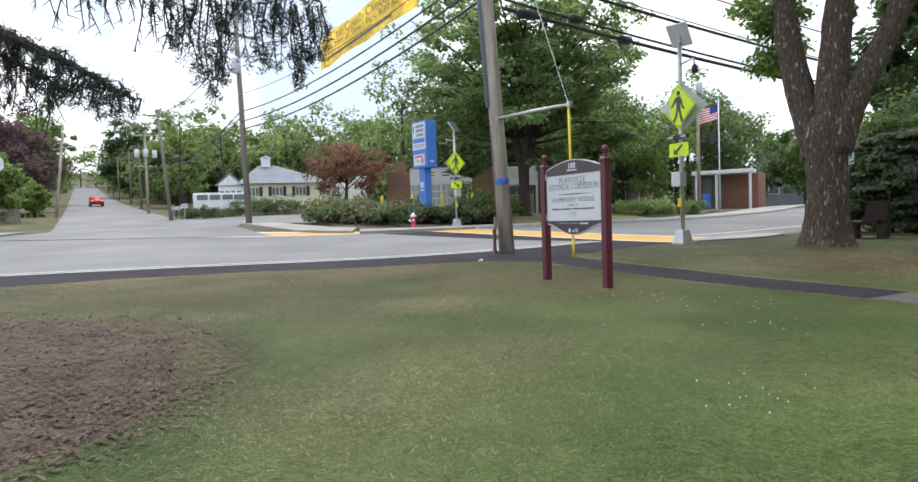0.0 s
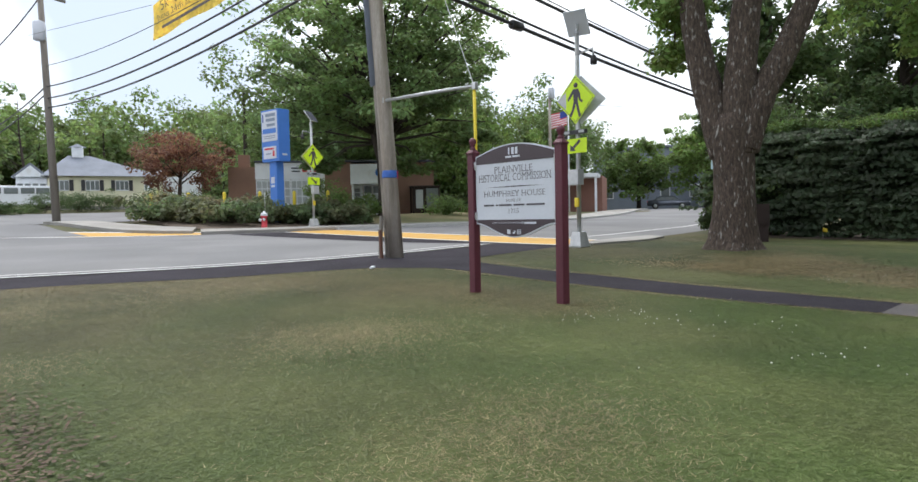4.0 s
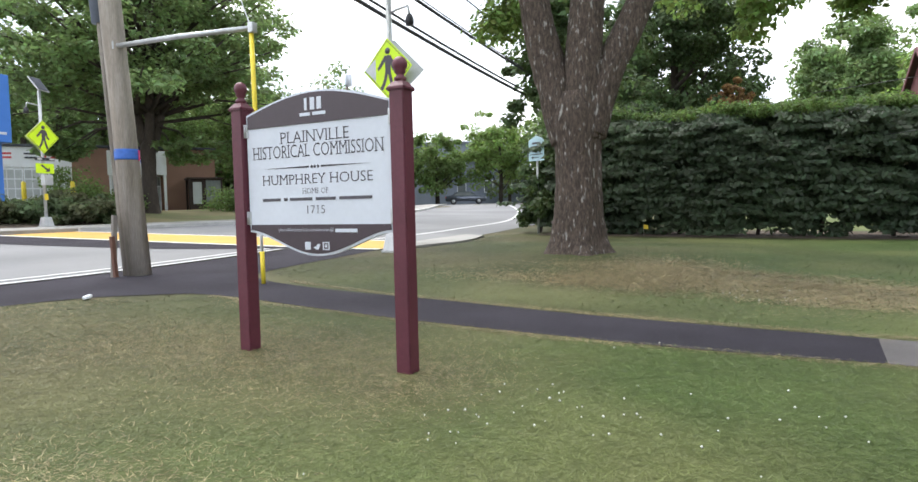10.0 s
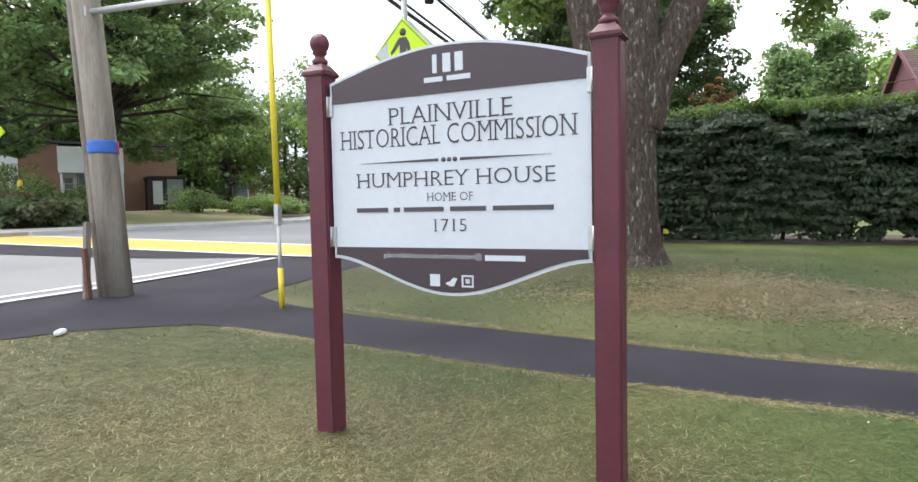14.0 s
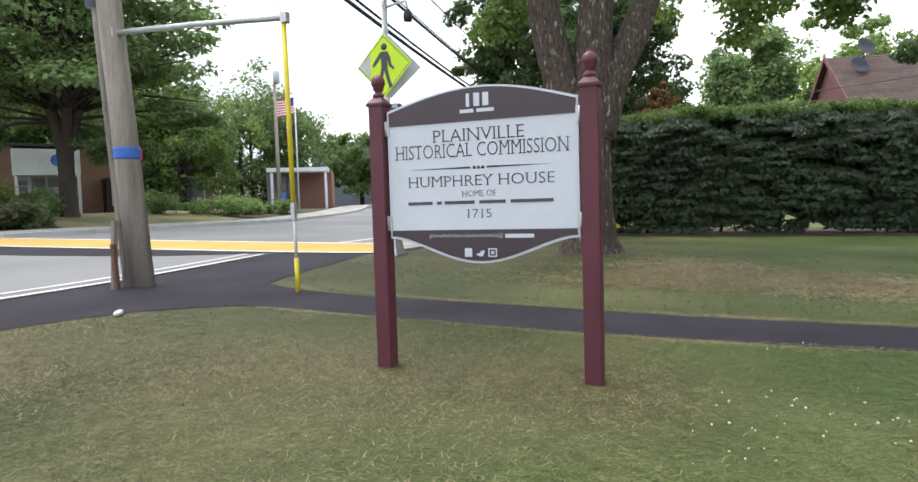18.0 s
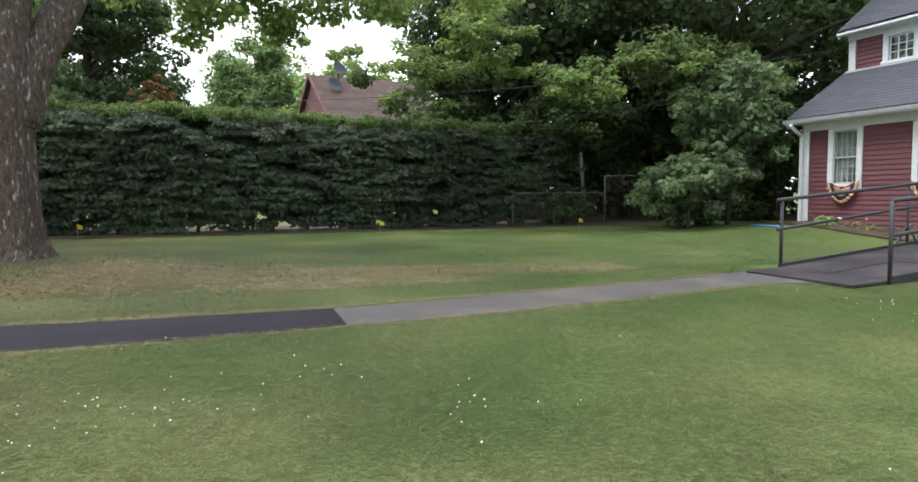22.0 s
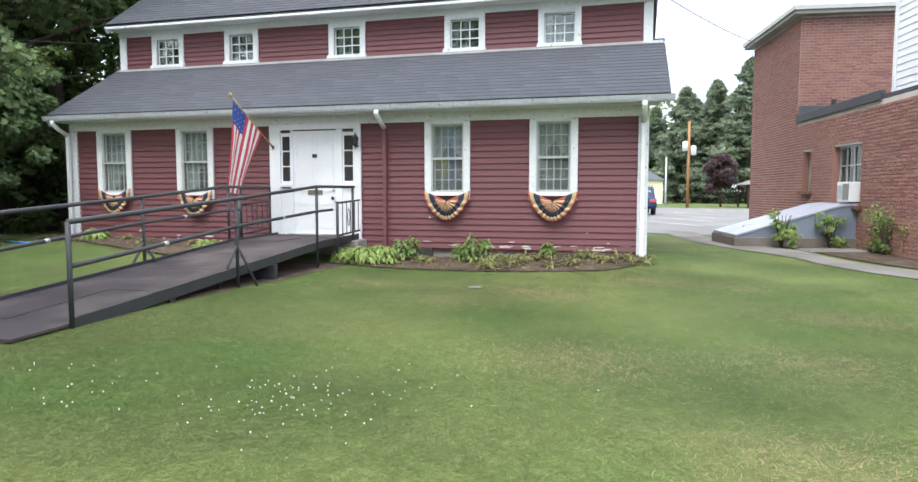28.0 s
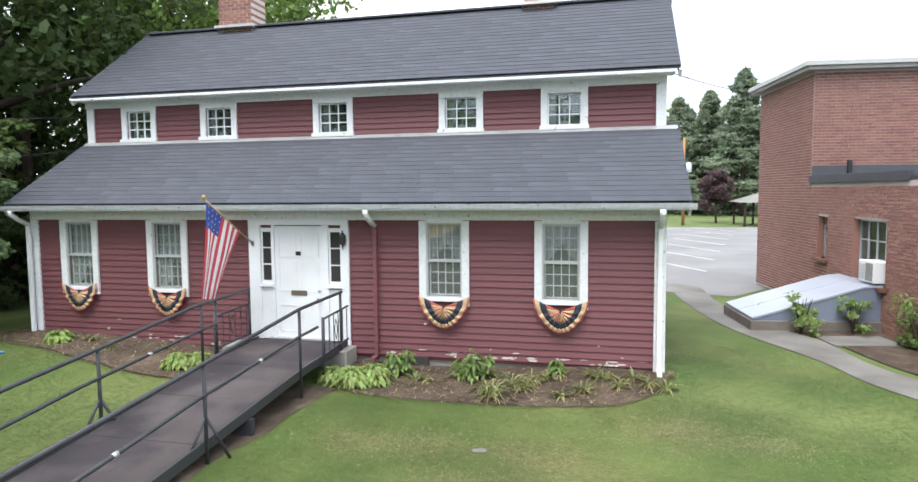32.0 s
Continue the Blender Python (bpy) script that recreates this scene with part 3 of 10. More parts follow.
# far pavement and kerb
strip("pavement", along(FAR_EDGE, 7, 14), along(FAR_EDGE, 7, 14, 1.8), 0.13, M_CONCRETE, "pale concrete pavement across the road", "pavement", depth=0.18)
strip("pavement", [(-10.5, -25.2), (-8.7, -26.8), (-7.6, -29.2), (-7.2, -32)], [(-11.3, -26.8), (-10.0, -27.9), (-9.0, -29.8), (-8.6, -32)], 0.13, M_CONCRETE, "pale concrete pavement at the street corner", "pavement", depth=0.18)
strip("pavement", along(FAR_EDGE, 1, 3), along(FAR_EDGE, 1, 3, 1.8), 0.13, M_CONCRETE, "pale concrete pavement across the road", "pavement", depth=0.18)
strip("pavement", [(1.3, -37), (1.45, -32.5), (2.0, -30.3), (3.6, -29.75), (9, -31.4)], [(3.0, -37), (3.1, -33.6), (3.5, -32.2), (5, -31.9), (9, -33.2)], 0.13, M_CONCRETE, "pale concrete pavement at the side street", "pavement", depth=0.18)
strip("kerb", along(FAR_EDGE, 9, 14, -0.16), along(FAR_EDGE, 9, 14, -0.004), 0.135, M_GRANITE, "grey granite kerb", "kerb", depth=0.18)
strip("concrete_walk", [(-1.5, 21), (-1.3, 17.2), (-0.75, 13.72), (0.25, 11.4), (1.0, 9.6), (4.0, 6.4)],
      [(-0.5, 20.6), (-0.45, 17.6), (-0.02, 14.5), (0.72, 13.0), (1.4, 10.6), (4.6, 7.4)], 0.015, M_WALK, "grey concrete walk beside the lawn", "path")


def blob_bed(name, cx, cy, rx, ry, seed, label, lift=0.03, material=None, turn=0.0):
    """A bed with an uneven round edge, domed a little."""
    bm = bmesh.new()
    g = random.Random(seed)
    ph = [g.random() * 6.28 for _ in range(4)]
    seg, rings = 72, 7
    rows = []
    for r in range(1, rings + 1):
        row = []
        for k in range(seg):
            a = k * math.tau / seg
            w = 1 + 0.05 * math.sin(3 * a + ph[0]) + 0.03 * math.sin(7 * a + ph[1]) + 0.015 * math.sin(17 * a + ph[2])
            dx, dy = rx * r / rings * w * math.cos(a), ry * r / rings * w * math.sin(a)
            x, y = cx + dx * math.cos(turn) - dy * math.sin(turn), cy + dx * math.sin(turn) + dy * math.cos(turn)
            row.append(bm.verts.new((x, y, gz(x, y) - 0.012 + (lift + 0.012) * (1 - (r / rings) ** 4) + 0.008 * noise.noise((x * 4, y * 4, 0)))))
        rows.append(row)
    mid = bm.verts.new((cx, cy, gz(cx, cy) + 0.012 + lift))
    for k in range(seg):
        bm.faces.new((mid, rows[0][k], rows[0][(k + 1) % seg]))
    for r0, r1 in zip(rows, rows[1:]):
        for k in range(seg):
            bm.faces.new((r0[k], r1[k], r1[(k + 1) % seg], r0[(k + 1) % seg]))
    return tagged(finish(name, bm, material or M_MULCH, None, "", True), label, "mulch bed", "", "structure")


blob_bed("mulch_bed", 1.2, -5.2, 2.85, 2.9, 3, "round bark mulch bed in the lawn")
strip("mulch_bed", [(-7.55, 8.25), (-6.9, 8.12), (-5.8, 8.05), (-4.3, 8.05), (-3.2, 8.25), (-2.6, 8.8), (-2.38, 9.5)],
      [(-7.55, 9.8), (-6.8, 9.8), (-5.8, 9.8), (-4.5, 9.8), (-3.4, 9.8), (-2.9, 9.8), (-2.6, 9.8)], 0.014, M_MULCH, "bark mulch bed along the house wall", "mulch bed", across=5)
strip("mulch_bed", [(-14.6, 9.0), (-13.3, 8.7), (-11.8, 8.3), (-10.4, 8.0), (-9.4, 8.0)], [(-14.6, 9.8), (-13.3, 9.8), (-11.8, 9.8), (-10.4, 9.8), (-9.4, 9.8)], 0.03, M_MULCH,
      "bark mulch bed along the house wall", "mulch bed", across=5)
strip("mulch_bed", [(0.0, 14.6), (0.8, 13.05), (1.5, 10.9), (3.0, 9.2)], [(1.2, 15.9), (2.6, 15.0), (4.2, 13.5), (6.5, 11.5)], 0.02, M_MULCH, "bark mulch bed beside the brick building", "mulch bed", across=4)
strip("hedge_bed", [(-18.6, -9.2), (-18.75, -5), (-19.2, 0), (-19.3, 5.6), (-17.2, 8.3)], [(-22, -9.2), (-22, -5), (-22.3, 0), (-23, 6), (-21, 10)], 0.02, M_MULCH, "bare brown earth under the hedge", "mulch bed", across=4)


strip("worn_earth", [(-7.48, 4.0), (-7.4, 4.8), (-7.45, 5.6), (-7.33, 6.4), (-7.36, 7.2), (-7.2, 8.2)], [(-9.2, 4.0), (-9.23, 4.8), (-9.27, 5.6), (-9.33, 6.4), (-9.38, 7.2), (-9.45, 8.2)], 0.008, M_MULCH, "bare brown earth under the ramp", "earth", across=4)


def scatter_chips(name, x, y, label, lift=0.02, long_=1.0, material=None):
    """Loose bark chips at the places x, y."""
    n = len(x)
    s, w, t = (0.008 + 0.018 * rng.random(n) ** 2) * long_, 0.004 + 0.006 * rng.random(n) / long_, rng.random(n) * math.tau
    tilt = rng.normal(size=n) * 0.35
    z = np.array([gz(i, j) for i, j in zip(x, y)]) + lift
    v = np.zeros((n, 4, 3))
    for k, (p, q) in enumerate(((-1, -1), (1, -0.7), (0.9, 1), (-0.8, 0.8))):
        v[:, k, 0] = x + p * s * np.cos(t) - q * w * np.sin(t)
        v[:, k, 1] = y + p * s * np.sin(t) + q * w * np.cos(t)
        v[:, k, 2] = z + p * s * tilt * 0.5
    ob = raw(name, v.reshape(-1, 3), np.arange(4 * n).reshape(-1, 4), material or M_CHIP)
    return tagged(ob, label, "mulch", "", "stuff")


n_ = 55000
a_, r_ = rng.random(n_) * math.tau, np.sqrt(rng.random(n_)) * (1.0 + 0.05 * rng.normal(size=n_))
scatter_chips("bark_chips", 1.2 + 2.9 * r_ * np.cos(a_), -5.2 + 2.95 * r_ * np.sin(a_), "loose brown bark chips on the bed", 0.015 + 0.03 * np.clip(1 - r_ ** 4, 0, 1))
fx = -14.5 + 12.2 * rng.random(26000)
fy = np.interp(fx, [-14.6, -13.3, -11.8, -10.4, -9.4, -9.35, -7.6, -7.55, -6.9, -5.8, -4.3, -3.2, -2.6, -2.38], [9.0, 8.7, 8.3, 8.0, 8.0, 9.6, 9.6, 8.25, 8.12, 8.05, 8.05, 8.25, 8.8, 9.5])
fy = fy - 0.08 + (9.62 - fy) * rng.random(len(fx)) + 0.05 * rng.normal(size=len(fx))
scatter_chips("bark_chips", fx, fy, "loose brown bark chips along the house wall", 0.03)
scatter_chips("dead_straw", fx[:2200], fy[:2200], "dead straw lying on the mulch bed", 0.045, 2.4, M_DRY)
sx = -0.2 + 4.5 * rng.random(9000)
sy = np.interp(sx, [0.0, 0.8, 1.5, 3.0, 4.5], [14.6, 13.05, 10.9, 9.2, 7.9]) + 3.0 * rng.random(len(sx))
keep_ = sy < 15.0 - 0.65 * (sx - 1.2)
scatter_chips("bark_chips", sx[keep_], sy[keep_], "loose brown bark chips beside the brick building", 0.03)


def on_paving(x, y):
    """Where no grass grows."""
    near = y < np.interp(x, [-21, -17.6, -14, -12.2, -10.8, -9.45, -8.1, -7.4, -6.4, -5.0, -3.15, -1.1, 0.7, 6, 20], [-10.8, -10.2, -9.95, -10.3, -10.15, -9.9, -9.2, -10.05, -10.45, -10.8, -11.6, -12.1, -12.3, -13.4, -16.4])
    path = np.interp(y, [-10.2, -8.9, -7.3, -6.2, -5, -3, -1.2, 0.4, 1.6, 2.8], [-10.0, -9.15, -8.78, -8.64, -8.5, -8.44, -8.62, -8.76, -8.86, -8.95])
    path2 = np.interp(y, [-10.2, -8.9, -7.3, -6.2, -5, -3, -1.2, 0.4, 1.6, 2.8], [-7.9, -8.06, -7.84, -7.7, -7.62, -7.68, -7.8, -7.98, -8.08, -7.6])
    on_path = (y < 2.85) & (y > -10.4) & (x < path2) & (x > path)
    ramp_ = (y >= 2.8) & (x < -7.42 + 0.05 * np.sin(y * 7)) & (x > -9.35)
    bed = ((x - 1.2) / 2.78) ** 2 + ((y + 5.2) / 2.83) ** 2 < 1
    front = np.interp(x, [-14.6, -13.3, -11.8, -10.4, -9.4, -7.55, -6.9, -5.8, -4.3, -3.2, -2.6, -2.38, -2.3], [9.0, 8.7, 8.3, 8.0, 8.0, 8.25, 8.12, 8.05, 8.05, 8.25, 8.8, 9.5, 12])
    house = (y > front) & (x < -2.35)
    walk_ = x > np.interp(y, [6.4, 9.6, 11.4, 13.7, 17.2, 21], [4.0, 1.0, 0.25, -0.75, -1.3, -1.5])
    return near | on_path | ramp_ | bed | house | (walk_ & (y > 6.4)) | (x < -18.8)


def grass(name, n, x0, x1, y0, y1, tall, wide, keep, material=None):
    x, y = x0 + (x1 - x0) * rng.random(n), y0 + (y1 - y0) * rng.random(n)
    ok = ~on_paving(x, y) & keep(x, y)
    return tufts(name, x[ok], y[ok], tall, wide, material)


def tufts(name, x, y, tall, wide, material=None):
    n = len(x)
    z = np.array([gz(i, j) for i, j in zip(x, y)])
    # each blade lies over, its upper side to the sky
    a = rng.random(n) * math.tau
    h = tall * (0.08 + 0.4 * rng.random(n) ** 2)
    reach = tall * (0.9 + 0.8 * rng.random(n))
    w = wide * (0.7 + 0.6 * rng.random(n))
    v = np.zeros((n, 3, 3))
    v[:, 0] = np.stack([x + w * np.sin(a), y - w * np.cos(a), z + 0.002], 1)
    v[:, 1] = np.stack([x - w * np.sin(a), y + w * np.cos(a), z + 0.002], 1)
    v[:, 2] = np.stack([x + reach * np.cos(a), y + reach * np.sin(a), z + h + 0.002], 1)
    v = v[:, [1, 0, 2]]
    ob = raw(name, v.reshape(-1, 3), np.arange(3 * n).reshape(-1, 3), material or M_BLADE, per=3)
    return tagged(ob, "dry tan lawn grass in patches" if material else "short green and tan blades of lawn grass", "grass", "", "stuff")

# ---- the red house ----
HX0, HX1, HY = -14.13, -2.43, 9.6
house = thing("house", "old red clapboard house with white trim and grey shingle roofs", "house")


def holed_wall(name, x0, x1, z0, z1, y, thick, holes, material, parent, label=""):
    """A wall in the plane y with openings through it."""
    bm = bmesh.new()
    xs = sorted({x0, x1, *[h[0] for h in holes], *[h[1] for h in holes]})
    zs = sorted({z0, z1, *[h[2] for h in holes], *[h[3] for h in holes]})
    for a, b in zip(xs, xs[1:]):
        for c, d in zip(zs, zs[1:]):
            mx, mz = (a + b) / 2, (c + d) / 2
            if not any(h[0] < mx < h[1] and h[2] < mz < h[3] for h in holes):
                add_box(bm, (mx, y + thick / 2, mz), (b - a, thick, d - c))
    return part(name, weld(bm), material, parent, label)


LOW = [(-13.32, -12.73), (-11.41, -10.81), (-6.2, -5.6), (-4.3, -3.71)]
LZ0, LZ1 = 1.27, 2.49
UP = [(-13.22, -12.63), (-11.33, -10.74), (-8.82, -8.23), (-6.27, -5.67), (-4.37, -3.78)]
UZ0, UZ1 = 4.17, 4.74
DOOR = (-9.44, -7.56, 0.3, 2.5)
holed_wall("wall", HX0, HX1, 0.2, 2.72, HY + 0.035, 0.14, [(a, b, LZ0, LZ1) for a, b in LOW] + [(-9.2, -8.99, 1.45, 2.38), (-8.96, -8.06, 0.45, 2.44), (-7.93, -7.72, 1.45, 2.38)], M_CLAP, house,
           "red painted front wall")
holed_wall("wall", -14.2, -2.34, 3.9, 5.0, 11.235, 0.14, [(a, b, UZ0, UZ1) for a, b in UP], M_CLAP, house, "red painted upper wall")
for x in (HX0 + 0.07, HX1 - 0.07):
    bm = bmesh.new()
    gable = [(9.8, 0.2), (16.0, 0.2), (16.0, 4.7), (13.25, 6.7), (11.2, 5.1), (11.2, 4.0), (9.8, 2.75)]
    a = [bm.verts.new((x - 0.07, p, q)) for p, q in gable]
    b = [bm.verts.new((x + 0.07, p, q)) for p, q in gable]
    bm.faces.new(a)
    bm.faces.new(b[::-1])
    for i in range(len(a)):
        bm.faces.new((a[i], a[i - 1], b[i - 1], b[i]))
    part("wall", bm, M_CLAP, house, "red end wall")
box("wall", ((HX0 + HX1) / 2, 16.05, 2.5), (HX1 - HX0, 0.12, 4.5), M_CLAP, house, "red back wall")
box("foundation", ((HX0 + HX1) / 2, HY + 0.2, 0.1), (HX1 - HX0 - 0.06, 0.25, 0.34), M_CONCRETE, house, "rough stone foundation")
# added backing and floors, painted dark for the dimness of the rooms
box("inner_wall", ((HX0 + HX1) / 2, HY + 1.4, 1.6), (HX1 - HX0 - 0.3, 0.06, 2.6), M_DARK, house, "added dark backing for the dim room behind the windows")
box("inner_wall", ((HX0 + HX1) / 2, 12.6, 4.5), (HX1 - HX0 - 0.3, 0.06, 1.4), M_DARK, house, "added dark backing for the dim room behind the windows")
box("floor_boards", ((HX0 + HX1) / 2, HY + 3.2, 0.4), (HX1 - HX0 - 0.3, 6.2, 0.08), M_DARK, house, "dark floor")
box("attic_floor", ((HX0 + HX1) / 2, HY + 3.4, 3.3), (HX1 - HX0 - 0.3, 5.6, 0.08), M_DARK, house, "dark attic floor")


def boards(x0, x1, z0, z1, y, step, solid):
    """Lapped clapboards between the openings of a wall, one object a board."""
    cache = {}
    k = int(round((z1 - z0) / step))
    step = (z1 - z0) / k
    for r in range(k):
        z = z0 + r * step
        cuts = sorted({x0, x1, *[c for h in solid if h[2] < z + step * 0.7 and h[3] > z + step * 0.3 for c in (h[0], h[1])]})
        for a, b in zip(cuts, cuts[1:]):
            if any(h[0] < (a + b) / 2 < h[1] and h[2] < z + step * 0.7 and h[3] > z + step * 0.3 for h in solid):
                continue
            key = round(b - a, 3)
            if key not in cache:
                bm = bmesh.new()
                w = (b - a) / 2
                va = [bm.verts.new((-w, d, h)) for h, d in ((0, -0.016), (step + 0.012, 0.008), (step + 0.012, 0.022), (0, 0.022))]
                vb = [bm.verts.new((w, d, h)) for h, d in ((0, -0.016), (step + 0.012, 0.008), (step + 0.012, 0.022), (0, 0.022))]
                bm.faces.new(va)
                bm.faces.new(vb[::-1])
                for i in range(4):
                    bm.faces.new((va[i], va[i - 1], vb[i - 1], vb[i]))
                bmesh.ops.recalc_face_normals(bm, faces=bm.faces[:])
                me = bpy.data.meshes.new("clapboard")
                bm.to_mesh(me)
                bm.free()
                me.materials.append(M_CLAP)
                cache[key] = me
            ob = new("clapboard", cache[key])
            ob.parent = house
            ob.location = ((a + b) / 2, y, z + random.uniform(-0.002, 0.002))


TRIM = [(a - 0.12, b + 0.12, 1.13, 2.6) for a, b in LOW] + [DOOR]
UTRIM = [(a - 0.12, b + 0.12, 4.0, 4.9) for a, b in UP]

# white trim
for x, w in ((HX0 + 0.085, 0.17), (HX1 - 0.085, 0.17)):
    box("corner_board", (x, HY + 0.005, 1.37), (w, 0.06, 2.32), M_WHITE_OLD, house, "peeling white corner board", 0.004)
for x in (-14.12, -2.42):
    box("corner_board", (x, 11.2, 4.47), (0.17, 0.06, 0.72), M_WHITE_OLD, house, "peeling white corner board", 0.004)
box("frieze", ((HX0 + HX1) / 2, HY + 0.0, 2.625), (HX1 - HX0, 0.05, 0.17), M_WHITE_OLD, house, "white frieze board under the eave", 0.003)
box("soffit", ((HX0 + HX1) / 2, HY - 0.16, 2.725), (HX1 - HX0 + 0.3, 0.46, 0.03), M_WHITE_OLD, house, "white soffit")
box("fascia", ((HX0 + HX1) / 2 + 0.01, 9.24, 2.76), (HX1 - HX0 + 0.42, 0.03, 0.1), M_WHITE_OLD, house, "peeling white fascia", 0.003)
box("frieze", (-8.28, 11.195, 4.9), (11.9, 0.05, 0.13), M_WHITE_OLD, house, "white upper frieze board", 0.003)
box("soffit", (-8.25, 11.03, 4.975), (12.05, 0.4, 0.03), M_WHITE_OLD, house, "white upper soffit")
box("fascia", (-8.25, 10.86, 4.99), (12.1, 0.03, 0.08), M_WHITE_OLD, house, "peeling white fascia", 0.003)


def gutter():
    bm = bmesh.new()
    prof = [(9.225, 2.81), (9.225, 2.735), (9.2, 2.715), (9.14, 2.715), (9.11, 2.75), (9.1, 2.8), (9.085, 2.815)]
    xa, xb = -14.32, -2.06
    a = [bm.verts.new((xa, p, q)) for p, q in prof]
    b = [bm.verts.new((xb, p, q)) for p, q in prof]
    for i in range(len(prof) - 1):
        bm.faces.new((a[i], a[i + 1], b[i + 1], b[i]))
    bmesh.ops.solidify(bm, geom=bm.faces[:], thickness=0.004)
    return part("gutter", bm, M_WHITE_OLD, house, "white metal gutter along the eave")


gutter()


# roofs: a deck with shingle strips laid on it
def roof(x0, x1, low, high, course, length, label):
    (y0, z0), (y1, z1) = low, high
    run = math.hypot(y1 - y0, z1 - z0)
    ang = math.atan2(z1 - z0, y1 - y0)
    deck = box("roof", ((x0 + x1) / 2, (y0 + y1) / 2 + 0.03, (z0 + z1) / 2 - 0.045), (x1 - x0, run, 0.05), M_SHINGLE, house, label, 0.0, (math.degrees(ang), 0, 0))
    n = int(run / course) + 1
    cache = {}
    turn = Euler((ang, 0, 0)).to_matrix().to_4x4()
    for r in range(n):
        d = r * course
        x = x0 - (random.random() * length if r % 2 else random.random() * length * 0.6)
        while x < x1:
            a, b = max(x, x0), min(x + length, x1)
            x += length
            if b - a < 0.08:
                continue
            key = round(b - a, 2)
            if key not in cache:
                bm = bmesh.new()
                k = max(1, round((b - a) / 0.305))
                w = (b - a) / k
                for q in range(k):
                    add_box(bm, (-(b - a) / 2 + (q + 0.5) * w, min(course + 0.06, course * 1.4) / 2, 0.004), (w - 0.004, course + 0.03, 0.007))
                me = bpy.data.meshes.new("shingle")
                bm.to_mesh(me)
                bm.free()
                me.materials.append(M_SHINGLE)
                cache[key] = me
            ob = new("shingle", cache[key])
            ob.parent = deck
            ob.matrix_parent_inverse = Matrix()
            tilt = Euler((ang - 0.035, 0, 0)).to_matrix().to_4x4()
            ob.matrix_basis = Matrix.Translation(((a + b) / 2, y0 + d * math.cos(ang), z0 + d * math.sin(ang) + 0.004)) @ tilt
    return deck


def roof_plain(x0, x1, low, high, label):
    (y0, z0), (y1, z1) = low, high
    ang = math.atan2(z1 - z0, y1 - y0)
    return box("roof", ((x0 + x1) / 2, (y0 + y1) / 2, (z0 + z1) / 2 - 0.03), (x1 - x0, math.hypot(y1 - y0, z1 - z0), 0.05), M_SHINGLE, house, label, 0.0, (math.degrees(ang), 0, 0))


roof_plain(-14.3, -2.1, (13.22, 6.86), (16.3, 4.5), "dark back roof slope")
box("ridge_cap", (-8.22, 13.25, 6.87), (11.95, 0.26, 0.03), M_SHINGLE, house, "shingled ridge", 0.005)
for x in (-14.3, -2.12):
    for lo, hi in (((9.2, 2.77), (11.2, 4.05)), ((10.85, 5.02), (13.25, 6.82))):
        ang = math.atan2(hi[1] - lo[1], hi[0] - lo[0])
        box("rake_board", (x + (0.03 if x < -8 else -0.03), (lo[0] + hi[0]) / 2, (lo[1] + hi[1]) / 2 - 0.09), (0.04, math.hypot(hi[0] - lo[0], hi[1] - lo[1]), 0.14), M_WHITE_OLD, house,
            "white rake board", 0.003, (math.degrees(ang), 0, 0))
box("flashing", (-8.2, 11.13, 4.07), (12.1, 0.12, 0.02), M_SILVER, house, "metal flashing", 0, (35, 0, 0))


def chimney(x, w, top):
    ch = box("chimney", (x, 13.4, (6.3 + top) / 2), (w, 0.6, top - 6.3), M_MORTAR, house, "red brick chimney")
    n = int((top - 6.4) / 0.075)
    bm = bmesh.new()
    for r in range(n):
        z = 6.42 + r * 0.075
        x0 = x - w / 2 - (0.1 if r % 2 else 0)
        while x0 < x + w / 2 - 0.02:
            a, b = max(x0, x - w / 2 - 0.008), min(x0 + 0.2, x + w / 2 + 0.008)
            add_box(bm, ((a + b) / 2, 13.4, z + 0.032), (b - a - 0.012, 0.62, 0.062))
            x0 += 0.21
    part("brickwork", bm, M_BRICK, ch)
    box("flashing", (x, 13.2, 6.86), (w + 0.1, 0.5, 0.06), M_SILVER, ch, "lead flashing", 0.005)


chimney(-11.77, 0.85, 8.2)
chimney(-4.74, 0.62, 7.6)


